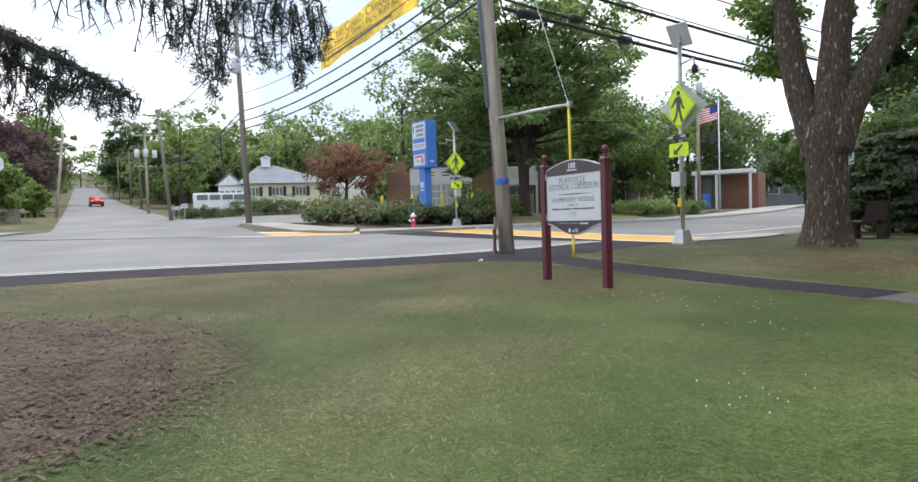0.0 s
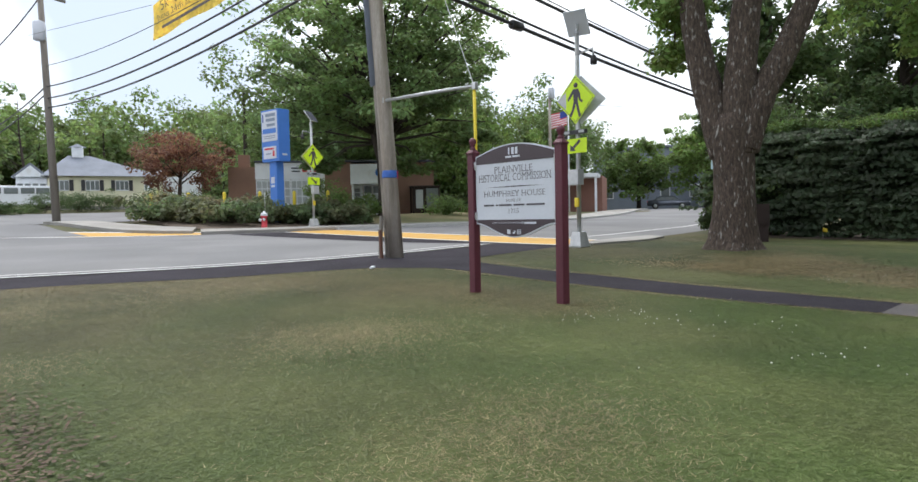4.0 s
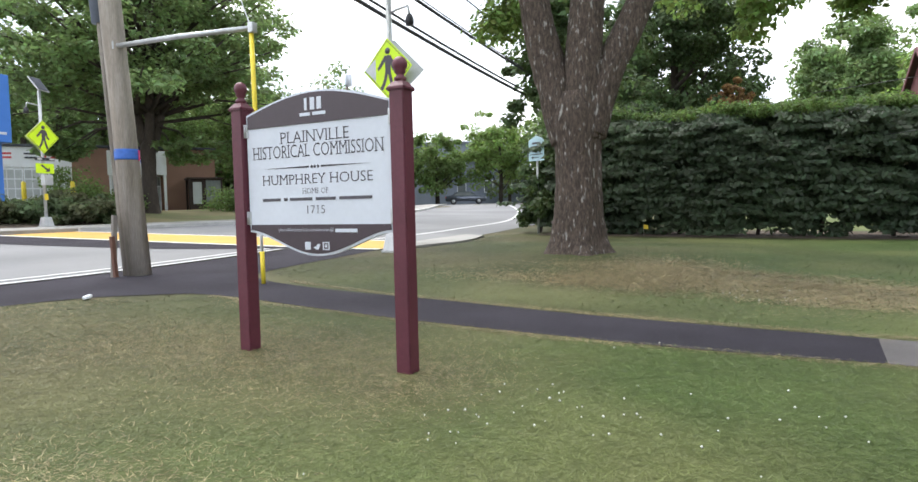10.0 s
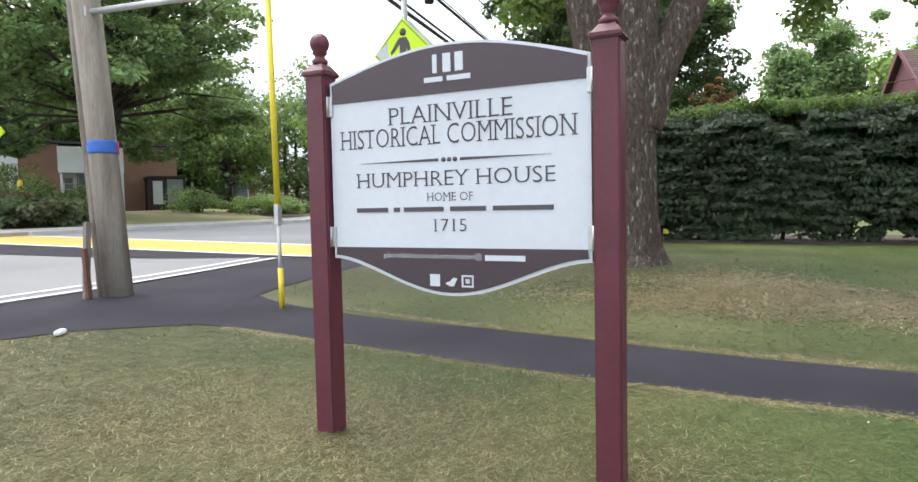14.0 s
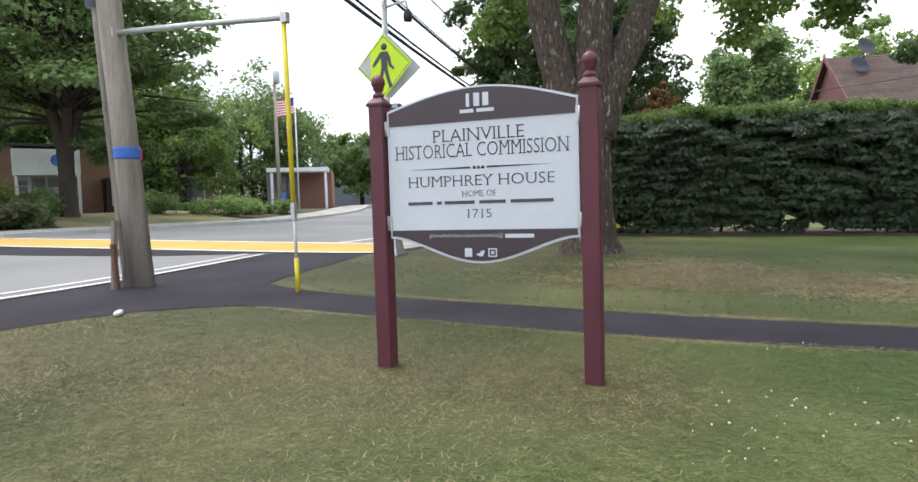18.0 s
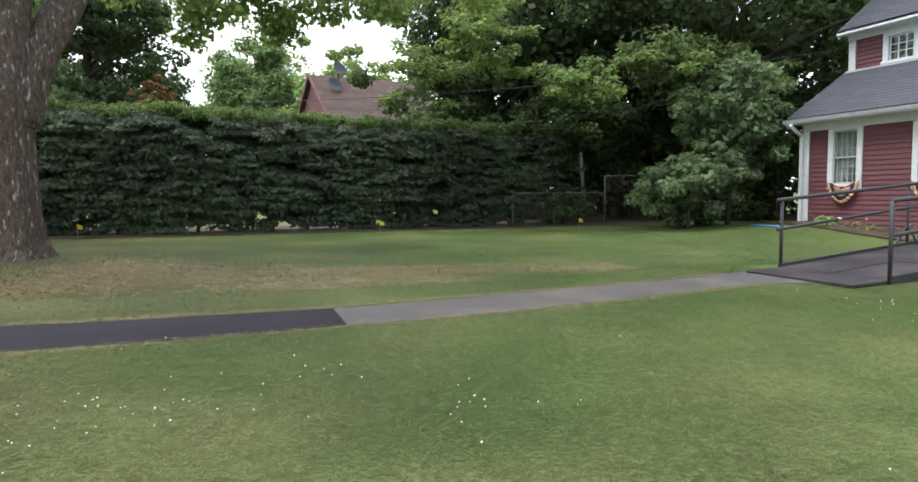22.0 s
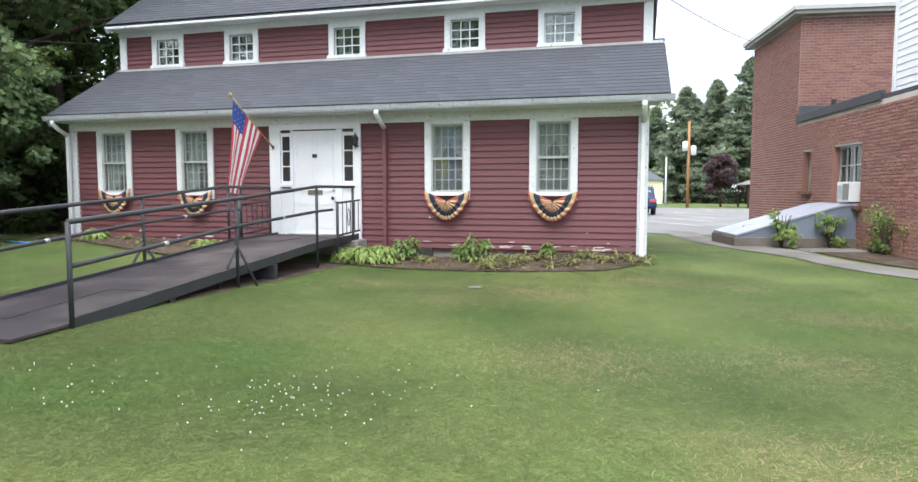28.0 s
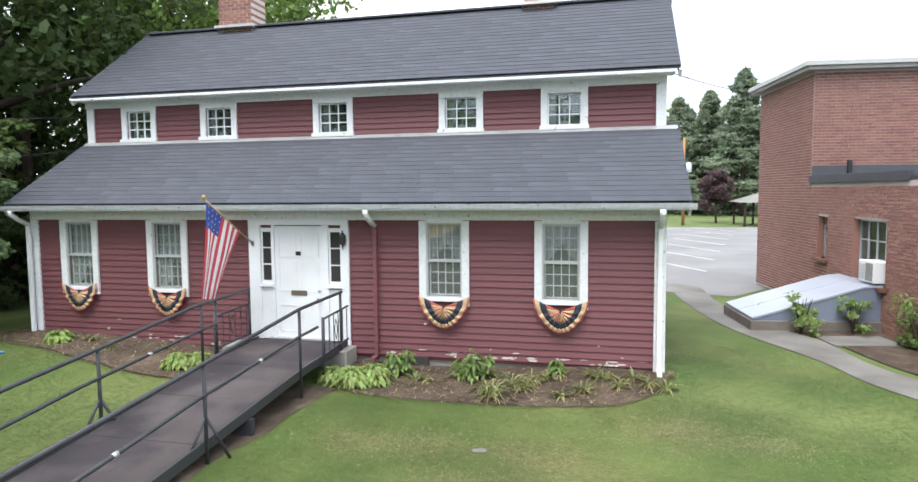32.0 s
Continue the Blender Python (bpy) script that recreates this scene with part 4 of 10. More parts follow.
# windows: storm frame, two sashes with bars, curtains
def sash(parent, x0, x1, z0, z1, y, cols, rows, bar=0.014):
    s = part("sash", bmesh.new(), M_WHITE, parent)
    bm = bmesh.new()
    f = 0.022
    for c, d in (((x0 + f / 2, y, (z0 + z1) / 2), (f, 0.03, z1 - z0)), ((x1 - f / 2, y, (z0 + z1) / 2), (f, 0.03, z1 - z0)),
                 (((x0 + x1) / 2, y, z0 + f / 2), (x1 - x0 - 2 * f, 0.03, f)), (((x0 + x1) / 2, y, z1 - f / 2), (x1 - x0 - 2 * f, 0.03, f))):
        add_box(bm, c, d)
    bm.to_mesh(s.data)
    bm.free()
    for k in range(1, cols):
        x = x0 + f + (x1 - x0 - 2 * f) * k / cols
        box("glazing_bar", (x, y - 0.002, (z0 + z1) / 2), (bar, 0.022, z1 - z0 - 2 * f), M_WHITE, s)
    for k in range(1, rows):
        z = z0 + f + (z1 - z0 - 2 * f) * k / rows
        box("glazing_bar", ((x0 + x1) / 2, y - 0.004, z), (x1 - x0 - 2 * f, 0.02, bar), M_WHITE, s)
    p = box("pane", ((x0 + x1) / 2, y + 0.008, (z0 + z1) / 2), (x1 - x0 - 2 * f, 0.004, z1 - z0 - 2 * f), M_GLASS, s)
    p.visible_shadow = False
    return s


def drape(name, x0, x1, z0, z1, y, material, parent, folds=9, depth=0.02, low=None):
    """A hanging cloth with folds; low(t): how far its foot is lifted across its width."""
    bm = bmesh.new()
    n, m = folds * 6, 6
    rows = []
    for j in range(m + 1):
        row = []
        for i in range(n + 1):
            t = i / n
            foot = z0 + (low(t) if low else 0)
            row.append(bm.verts.new((x0 + (x1 - x0) * t, y + depth * math.sin(t * folds * math.tau), z1 + (foot - z1) * j / m)))
        rows.append(row)
    for r0, r1 in zip(rows, rows[1:]):
        for i in range(n):
            bm.faces.new((r0[i], r0[i + 1], r1[i + 1], r1[i]))
    return part(name, bm, material, parent, "sheer white curtain", True)


M_STORM = mat("grey_storm_frame", (0.42, 0.44, 0.44), 0.5, 0.06, 4, 40, 0.05)
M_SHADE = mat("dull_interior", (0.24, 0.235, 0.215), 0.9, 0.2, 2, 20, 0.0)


def low_window(i, x0, x1):
    w = thing("window_%d" % (i + 1), "white double-hung window with small panes in the red wall", "window", kind="structure")
    box("casing", (x0 - 0.06, HY - 0.02, (1.14 + 2.53) / 2), (0.12, 0.045, 1.39), M_WHITE_OLD, w, "white side casing", 0.003)
    box("casing", (x1 + 0.06, HY - 0.02, (1.14 + 2.53) / 2), (0.12, 0.045, 1.39), M_WHITE_OLD, w, "white side casing", 0.003)
    box("casing", ((x0 + x1) / 2, HY - 0.018, LZ1 + 0.028), (x1 - x0, 0.04, 0.055), M_WHITE_OLD, w, "white head casing", 0.003)
    box("window_sill", ((x0 + x1) / 2, HY - 0.02, LZ0 - 0.03), (x1 - x0, 0.07, 0.06), M_WHITE, w, "white sill", 0.004)
    bm = bmesh.new()
    f = 0.026
    for c, d in (((x0 + f / 2, HY, (LZ0 + LZ1) / 2), (f, 0.03, LZ1 - LZ0)), ((x1 - f / 2, HY, (LZ0 + LZ1) / 2), (f, 0.03, LZ1 - LZ0)), (((x0 + x1) / 2, HY, LZ1 - f / 2), (x1 - x0 - 2 * f, 0.03, f)),
                 (((x0 + x1) / 2, HY, LZ0 + f / 2), (x1 - x0 - 2 * f, 0.03, f)), (((x0 + x1) / 2, HY - 0.002, (LZ0 + LZ1) / 2 - 0.01), (x1 - x0 - 2 * f, 0.03, 0.03))):
        add_box(bm, c, d)
    part("storm_frame", bm, M_STORM, w, "grey metal storm frame")
    zm = (LZ0 + LZ1) / 2
    sash(w, x0 + f, x1 - f, zm, LZ1 - f, HY + 0.05, 4, 3)
    sash(w, x0 + f, x1 - f, LZ0 + f, zm, HY + 0.085, 4, 3)
    p = box("storm_glass", ((x0 + x1) / 2, HY + 0.02, zm), (x1 - x0 - 2 * f, 0.004, LZ1 - LZ0 - 2 * f), M_SCREEN_SHEEN, w, "storm glass and screen with a grey reflection mixed in")
    p.visible_shadow = False
    if i >= 2:
        drape("curtain", x0 + 0.03, (x0 + x1) / 2 + 0.02, 1.9, 2.46, HY + 0.115, M_CURTAIN, w, 5, 0.015, lambda t: 0.33 * t * t)
        drape("curtain", (x0 + x1) / 2 - 0.02, x1 - 0.03, 1.9, 2.46, HY + 0.115, M_CURTAIN, w, 5, 0.015, lambda t: 0.33 * (1 - t) ** 2)
    else:
        drape("curtain", x0 + 0.03, x1 - 0.03, 1.75 if i else 1.62, 2.46, HY + 0.12, M_CURTAIN, w, 7, 0.012)
        drape("curtain", x0 + 0.03, x0 + 0.3, 1.3, 1.75, HY + 0.125, M_CURTAIN, w, 4, 0.015, lambda t: 0.1 * t)
    # added panel close behind the panes; its dull tone is the room's shade
    box("room_back", ((x0 + x1) / 2, HY + 0.5, 1.85), (x1 - x0 + 0.4, 0.02, 1.5), M_SHADE, w, "added dull panel for the dim room")


for i, (a, b) in enumerate(LOW):
    low_window(i, a, b)


def up_window(i, x0, x1):
    w = thing("window_%d" % (i + 5), "small white attic window with nine panes", "window", kind="structure")
    for x in (x0 - 0.06, x1 + 0.06):
        box("casing", (x, 11.19, (UZ0 + UZ1) / 2), (0.12, 0.045, UZ1 - UZ0 + 0.02), M_WHITE_OLD, w, "white side casing", 0.003)
    box("casing", ((x0 + x1) / 2, 11.19, UZ1 + 0.05), (x1 - x0 + 0.24, 0.046, 0.1), M_WHITE_OLD, w, "white head casing", 0.003)
    box("window_sill", ((x0 + x1) / 2, 11.17, UZ0 - 0.04), (x1 - x0 + 0.28, 0.09, 0.07), M_WHITE_OLD, w, "peeling white sill", 0.004)
    sash(w, x0, x1, UZ0, UZ1, 11.25, 3, 3, 0.02)
    p = box("storm_glass", ((x0 + x1) / 2, 11.285, (UZ0 + UZ1) / 2), (x1 - x0 - 0.03, 0.004, UZ1 - UZ0 - 0.03), M_SCREEN_SHEEN, w, "storm glass with a grey reflection mixed in")
    p.visible_shadow = False
    # added panel, painted dark for the unlit attic
    box("room_back", ((x0 + x1) / 2, 11.9, 4.5), (x1 - x0 + 0.5, 0.02, 1.0), M_DARK, w, "added dark panel for the unlit attic room")
    drape("curtain", x0 + 0.02, x0 + 0.14, UZ0, UZ1, 11.36, M_CURTAIN, w, 3, 0.01)


for i, (a, b) in enumerate(UP):
    up_window(i, a, b)
    c = thing("candle", "white electric candle on the window sill", "candle", ((a + b) / 2, 11.33, UZ0 + 0.03), group="window candles")
    box("holder", (0, 0, 0.03), (0.16, 0.05, 0.06), M_WHITE, c, "", 0.01)
    tube("stick", [(0, 0, 0.06), (0, 0, 0.2)], 0.012, M_WHITE, c)
    tube("bulb", [(0, 0, 0.2), (0, 0, 0.225), (0, 0, 0.25)], [0.01, 0.012, 0.003], M_CURTAIN, c)

# door with sidelights
door = thing("door_1", "white panelled front door with narrow sidelights", "door", kind="structure")
for a, b in ((-9.44, -9.22), (-7.7, -7.56)):
    box("casing", ((a + b) / 2, HY - 0.02, 1.42), (b - a, 0.05, 2.24), M_WHITE, door, "white door casing", 0.004)
box("casing", (-8.5, HY - 0.022, 2.505), (1.88, 0.055, 0.1), M_WHITE, door, "white head casing", 0.004)
for a, b in ((-9.0, -8.955), (-8.06, -7.94)):
    box("mullion", ((a + b) / 2, HY - 0.012, 1.45), (b - a, 0.05, 2.0), M_WHITE, door, "", 0.003)
for a, b in ((-9.22, -9.0), (-7.94, -7.7)):
    box("side_panel", ((a + b) / 2, HY + 0.01, 0.9), (b - a, 0.04, 0.9), M_WHITE, door, "white boarded panel", 0.003)
    box("window_sill", ((a + b) / 2, HY - 0.02, 1.4), (b - a + 0.06, 0.09, 0.05), M_WHITE, door, "white sill", 0.004)
    sl = box("sidelight", ((a + b) / 2, HY + 0.02, 1.91), (b - a, 0.03, 0.98), M_WHITE, door, "white sidelight frame")
    for k in range(3):
        box("pane", ((a + b) / 2, HY + 0.002, 1.62 + k * 0.29), (b - a - 0.07, 0.006, 0.265), M_DARK, sl, "dark pane", 0.001)
leaf = box("leaf", (-8.51, HY + 0.025, 1.455), (0.89, 0.045, 1.96), M_WHITE, door, "white six-panel door leaf", 0.003)
for x in (-8.72, -8.3):
    for z0, z1 in ((0.6, 1.05), (1.3, 1.8), (1.9, 2.3)):
        bm = bmesh.new()
        xa, xb = x - 0.16, x + 0.16
        for c, d in (((x, 0, z0), (0.32, 0.012, 0.02)), ((x, 0, z1), (0.32, 0.012, 0.02)), ((xa, 0, (z0 + z1) / 2), (0.02, 0.012, z1 - z0)), ((xb, 0, (z0 + z1) / 2), (0.02, 0.012, z1 - z0))):
            add_box(bm, (c[0], HY + 0.0, c[2]), d)
        part("panel_moulding", bm, M_WHITE, leaf)
box("letter_slot", (-8.51, HY - 0.004, 1.27), (0.3, 0.014, 0.09), mat("dull_brass", (0.25, 0.22, 0.17), 0.5, 0.1, 6, 40, 0.1, 0.7), leaf, "dull brass letter slot", 0.004)
box("number_plate", (-8.51, HY - 0.004, 1.96), (0.1, 0.012, 0.07), M_BLACK, leaf, "small dark plate", 0.003)
bm = bmesh.new()
add_lathe(bm, [(0.012, 0), (0.012, 0.03), (0.03, 0.04), (0.034, 0.055), (0.02, 0.075), (0.001, 0.078)], (0, 0, 0), 12)
bmesh.ops.transform(bm, matrix=pose(-8.13, HY - 0.0, 1.16, 90, 0, 0), verts=bm.verts[:])
part("knob", bm, M_BLACK, leaf, "dark door knob", True)
tube("lock", [(-8.13, HY + 0.0, 1.32), (-8.13, HY - 0.02, 1.32)], 0.025, M_SILVER, leaf, "round lock", 12)
box("threshold", (-8.5, HY - 0.03, 0.47), (1.1, 0.14, 0.035), M_SILVER, door, "metal threshold", 0.004)

# wall lantern beside the door
lamp = thing("wall_lantern", "black metal carriage lantern on the door casing", "lantern", (-7.63, HY - 0.05, 2.18))
box("bracket", (0, 0.02, 0), (0.06, 0.03, 0.16), M_BLACK, lamp, "", 0.005)
tube("arm", [(0, 0.01, -0.02), (0, -0.04, -0.06), (0, -0.07, -0.02)], 0.008, M_BLACK, lamp)
bm = bmesh.new()
add_lathe(bm, [(0.02, 0), (0.05, 0.03), (0.06, 0.14), (0.062, 0.15)], (0, -0.07, -0.06), 8)
part("glass_body", bm, M_DARK, lamp, "smoky glass body")
bm = bmesh.new()
add_lathe(bm, [(0.07, 0), (0.03, 0.05), (0.012, 0.07), (0.012, 0.09), (0.002, 0.1)], (0, -0.07, 0.09), 8)
part("cap", bm, M_BLACK, lamp)
tube("finial", [(0, -0.07, -0.06), (0, -0.07, -0.1), (0, -0.07, -0.14)], [0.018, 0.012, 0.003], M_BLACK, lamp)


# downspouts
def downspout(x, y, z_top, material, label, foot=0.2):
    d = thing("downspout", label, "downspout")
    tube("elbow", [(x, 9.14, 2.72), (x, 9.14, 2.66), (x, 9.3, 2.55), (x, y, 2.45)], 0.045, M_WHITE_OLD, d, "white elbow", 10)
    box("pipe", (x, y, (2.47 + foot) / 2), (0.075, 0.06, 2.47 - foot), material, d, label, 0.012)
    for z in (0.7, 1.6, 2.2):
        box("strap", (x, y + 0.01, z), (0.1, 0.055, 0.025), material, d)
    box("spout", (x, y - 0.08, foot + 0.03), (0.075, 0.22, 0.06), material, d, "", 0.01)


downspout(-7.08, 9.53, 2.6, M_CLAP, "red painted downspout on the front wall")
downspout(-2.52, 9.52, 2.6, M_WHITE, "white downspout at the house corner")
downspout(-14.1, 9.5, 2.6, M_WHITE, "white downspout at the house corner")

box("cellar_vent", (-6.5, HY + 0.02, 0.17), (0.62, 0.05, 0.16), M_DARK, house, "dark cellar vent at the foot of the wall", 0.01)

# bunting: pleated fans hung under the windows
M_BUN_TAN = mat("bunting_tan", (0.46, 0.35, 0.21), 0.9, 0.12, 6, 60, 0.2)
M_BUN_RED = mat("bunting_red", (0.36, 0.08, 0.07), 0.9, 0.12, 6, 60, 0.2)
M_BUN_NAVY = mat("bunting_navy", (0.03, 0.03, 0.05), 0.9, 0.12, 6, 60, 0.2)


def bunting(x, z, w, h):
    b = thing("bunting", "pleated tan, navy and red cloth bunting under a window", "bunting", (x, HY - 0.06, z), group="window buntings")
    bands = ((0.0, 0.5, M_BUN_TAN, "inner_band"), (0.5, 0.76, M_BUN_NAVY, "star_band"), (0.76, 0.94, M_BUN_TAN, "outer_band"), (0.94, 1.0, M_BUN_RED, "hem"))

    def at(t, r):
        s = max(math.sin(math.pi * t), 0)
        fold = math.sin(t * 11 * math.tau + 0.6 * math.sin(t * 9 + x))
        # rays of a fan that spreads from the middle of the sill to the hem
        ox, oz = w / 2 * (2 * t - 1) * (1 - 0.14 * s ** 1.2), 0.07 - (h + 0.09) * s ** 0.52 + 0.01 * fold
        k = 0.05 + 0.95 * r
        px, pz = ox * k, -0.11 + (oz + 0.11) * k - 0.02 * s * (1 - k)
        return px, -0.02 - 0.05 * s * (1 - r * 0.4) - 0.014 * fold * (0.4 + r) * min(1, 4 * s), pz

    n = 110
    for r0, r1, m, nm in bands:
        # the inner fan is red and tan pleats in turn
        red = [nm == "inner_band" and math.sin(i / n * 11 * math.tau + 1.9) > 0.1 for i in range(n)]
        runs = [list(q) for _, q in itertools.groupby(range(n), lambda i: red[i])]
        for run in runs:
            bm = bmesh.new()
            for j in range(3):
                ra, rb = r0 + (r1 - r0) * j / 3, r0 + (r1 - r0) * (j + 1) / 3
                for i in run:
                    bm.faces.new([bm.verts.new(at(p, q)) for p, q in ((i / n, ra), (i / n, rb), ((i + 1) / n, rb), ((i + 1) / n, ra))])
            bmesh.ops.remove_doubles(bm, verts=bm.verts[:], dist=0.0004)
            bmesh.ops.solidify(bm, geom=bm.faces[:], thickness=0.003)
            part("pleat" if len(runs) > 1 else nm, bm, M_BUN_RED if red[run[0]] else m, b, "", True)
    for k in range(9):
        px, py, pz = at(0.1 + 0.8 * (k + 0.5) / 9, 0.63)
        st = [(0.016 * (1 if q % 2 else 0.42) * math.sin(q * math.pi / 5), 0.016 * (1 if q % 2 else 0.42) * math.cos(q * math.pi / 5)) for q in range(10)]
        bm = bmesh.new()
        bm.faces.new([bm.verts.new((px + u, py - 0.014, pz + v)) for u, v in st])
        bmesh.ops.solidify(bm, geom=bm.faces[:], thickness=0.003)
        part("star", bm, M_BUN_TAN, b)


for (a, b), z in zip(LOW, (1.28, 1.25, 1.23, 1.23)):
    bunting((a + b) / 2, z, 0.86 if b > -8 else 0.8, 0.44)

# flag on a slanted staff
M_FLAG_R = mat("flag_red", (0.6, 0.07, 0.09), 0.8, 0.08, 5, 60, 0.1)
M_FLAG_W = mat("flag_white", (0.84, 0.84, 0.86), 0.8, 0.06, 5, 60, 0.1)
M_FLAG_B = mat("flag_blue", (0.05, 0.09, 0.36), 0.8, 0.08, 5, 60, 0.1)
M_GOLD = mat("gold_wood", (0.42, 0.3, 0.12), 0.5, 0.15, 6, 50, 0.1)


def porch_flag():
    base, tip = Vector((-9.36, HY - 0.06, 2.14)), Vector((-9.42, 8.3, 2.93))
    f = thing("flag", "striped flag with a starred blue field on a gold staff", "flag")
    tube("staff", [base, tip], 0.013, M_GOLD, f, "gold wooden staff", 10)
    bm = bmesh.new()
    add_lathe(bm, [(0.006, -0.03), (0.026, 0), (0.03, 0.02), (0.02, 0.045), (0.002, 0.06)], tip, 12)
    part("finial", bm, M_GOLD, f, "gold finial", True)
    box("bracket", base + Vector((0, 0.04, -0.01)), (0.07, 0.05, 0.1), M_SILVER, f, "metal bracket", 0.006)
    # cloth: along the staff at the top, gathered as it hangs
    n_u, n_v = 26, 40
    def at(u, v):
        p = tip + (base - tip) * (0.05 + 0.68 * u)
        drop = 1.58 * v
        side = 0.035 * math.sin(u * 9.5 + 1.0) * min(v * 2.5, 1) - 0.17 * u * v
        pz = p.z - drop * (1 - 0.28 * u)
        pull = min(v * 1.3, 1.0)
        mid = tip + (base - tip) * 0.30
        return Vector((p.x + side - 0.24 * v, p.y * (1 - 0.22 * pull) + mid.y * 0.22 * pull, pz))
    grid = [[at(i / n_u, j / n_v) for i in range(n_u + 1)] for j in range(n_v + 1)]
    stripes = 13
    def cells(test, name, m):
        bm = bmesh.new()
        cache = {}
        for j in range(n_v):
            for i in range(n_u):
                if test((i + 0.5) / n_u, (j + 0.5) / n_v):
                    q = []
                    for a, b in ((j, i), (j, i + 1), (j + 1, i + 1), (j + 1, i)):
                        if (a, b) not in cache:
                            cache[a, b] = bm.verts.new(grid[a][b])
                        q.append(cache[a, b])
                    bm.faces.new(q)
        part(name, bm, m, f, "", True)
    field = lambda u, v: u < 6 / 13 and v < 0.25
    for k in range(stripes):
        cells(lambda u, v: int(u * stripes) == k and not field(u, v), "stripe", M_FLAG_W if k % 2 else M_FLAG_R)
    cells(field, "blue_field", M_FLAG_B)
    for a in range(4):
        for b in range(4):
            p = at(0.06 + a * 0.115, 0.035 + b * 0.06)
            st = [(0.022 * (1 if q % 2 else 0.42) * math.sin(q * math.pi / 5), 0.022 * (1 if q % 2 else 0.42) * math.cos(q * math.pi / 5)) for q in range(10)]
            bm = bmesh.new()
            bm.faces.new([bm.verts.new(p + Vector((0.012 + 0.3 * w, -w * 0.95, h))) for w, h in st])
            part("star", bm, M_FLAG_W, f)


porch_flag()

# ---- the welcome sign on two posts ----
def hist_sign():
    L, R = Vector((-6.425, -6.82, 0)), Vector((-6.378, -5.52, 0))
    d = R - L
    ang = math.degrees(math.atan2(d.y, d.x))
    w = d.length
    base = 0.16
    s = thing("signboard", "white and dark signboard hung between two maroon posts", "sign", (L.x, L.y, 0), ang)
    for x, z0 in ((0, 0.19), (w, 0.13)):
        bm = bmesh.new()
        add_box(bm, (x, 0, (z0 - 0.05 + 1.795) / 2), (0.1, 0.1, 1.795 - z0 + 0.05))
        bmesh.ops.bevel(bm, geom=[e for e in bm.edges if abs((e.verts[0].co - e.verts[1].co).z) > 0.5], offset=0.006, segments=2, affect="EDGES")
        p = part("post", bm, M_MAROON, s, "maroon painted square post")
        bm = bmesh.new()
        add_box(bm, (x, 0, 1.805), (0.125, 0.125, 0.022))
        bmesh.ops.bevel(bm, geom=bm.edges[:], offset=0.006, segments=2, affect="EDGES")
        vs = []
        lo = [bm.verts.new((x + a * 0.056, b * 0.056, 1.816)) for a, b in ((-1, -1), (1, -1), (1, 1), (-1, 1))]
        hi = [bm.verts.new((x + a * 0.03, b * 0.03, 1.85)) for a, b in ((-1, -1), (1, -1), (1, 1), (-1, 1))]
        bm.faces.new(hi)
        for i in range(4):
            bm.faces.new((lo[i], lo[(i + 1) % 4], hi[(i + 1) % 4], hi[i]))
        part("cap", bm, M_MAROON, p, "moulded maroon cap")
        bm = bmesh.new()
        prof = [(0.03, 1.848), (0.036, 1.858), (0.036, 1.87), (0.024, 1.88), (0.022, 1.89), (0.034, 1.9)] + [(0.044 * math.sin(math.pi * (0.25 + 0.75 * k / 8)), 1.945 - 0.047 * math.cos(math.pi * (0.25 + 0.75 * k / 8))) for k in range(9)]
        prof[-1] = (0.001, prof[-1][1])
        add_lathe(bm, prof, (x, 0, 0), 18)
        part("finial", bm, M_MAROON, p, "round maroon ball finial", True)
    x0, x1 = 0.075, w - 0.075
    mid, half = (x0 + x1) / 2, (x1 - x0) / 2
    zb, zt = 1.03, 1.665       # white field
    arch = [(x0 + (x1 - x0) * k / 28, 1.745 + 0.11 * math.sin(math.pi * k / 28) ** 1.0) for k in range(29)]
    def bottom(k):
        t = abs(k / 28 * 2 - 1)
        return 0.995 - 0.15 * (0.5 + 0.5 * math.cos(math.pi * t)) ** 0.85
    foot = [(x1 - (x1 - x0) * k / 28, bottom(k)) for k in range(29)]
    grow = lambda line, g: [(mid + (x - mid) * (1 + g / half), z) for x, z in line]
    bd = prism("board", [(x, z + 0.012) for x, z in grow(arch, 0.012)] + [(x, z - 0.014) for x, z in grow(foot, 0.012)], -0.018, 0.018, M_SIGNW, s, "white edged sign panel")
    prism("top_panel", [(x0 + 0.004, zt)] + arch + [(x1 - 0.004, zt)], -0.023, -0.0175, M_SIGND, bd, "dark arched top panel")
    prism("bottom_panel", [(x1 - 0.004, zb)] + foot + [(x0 + 0.004, zb)], -0.023, -0.0175, M_SIGND, bd, "dark curved bottom panel")
    for x in (x0 - 0.02, x1 + 0.02):
        for z in (1.075, 1.655):
            box("hinge", (x, -0.02, z), (0.045, 0.012, 0.09), M_SILVER, bd, "steel hinge plate", 0.003)
            tube("hinge_pin", [(x, -0.03, z - 0.045), (x, -0.03, z + 0.045)], 0.006, M_SILVER, bd)
    y = -0.0205
    t = lambda txt, wd, h, x, z, m=M_INK, yy=y: words(txt, wd, h, m, bd, x, z, yy, serif=m is M_INK)
    t("PLAINVILLE", 0.56, 0.072, mid, 1.588)
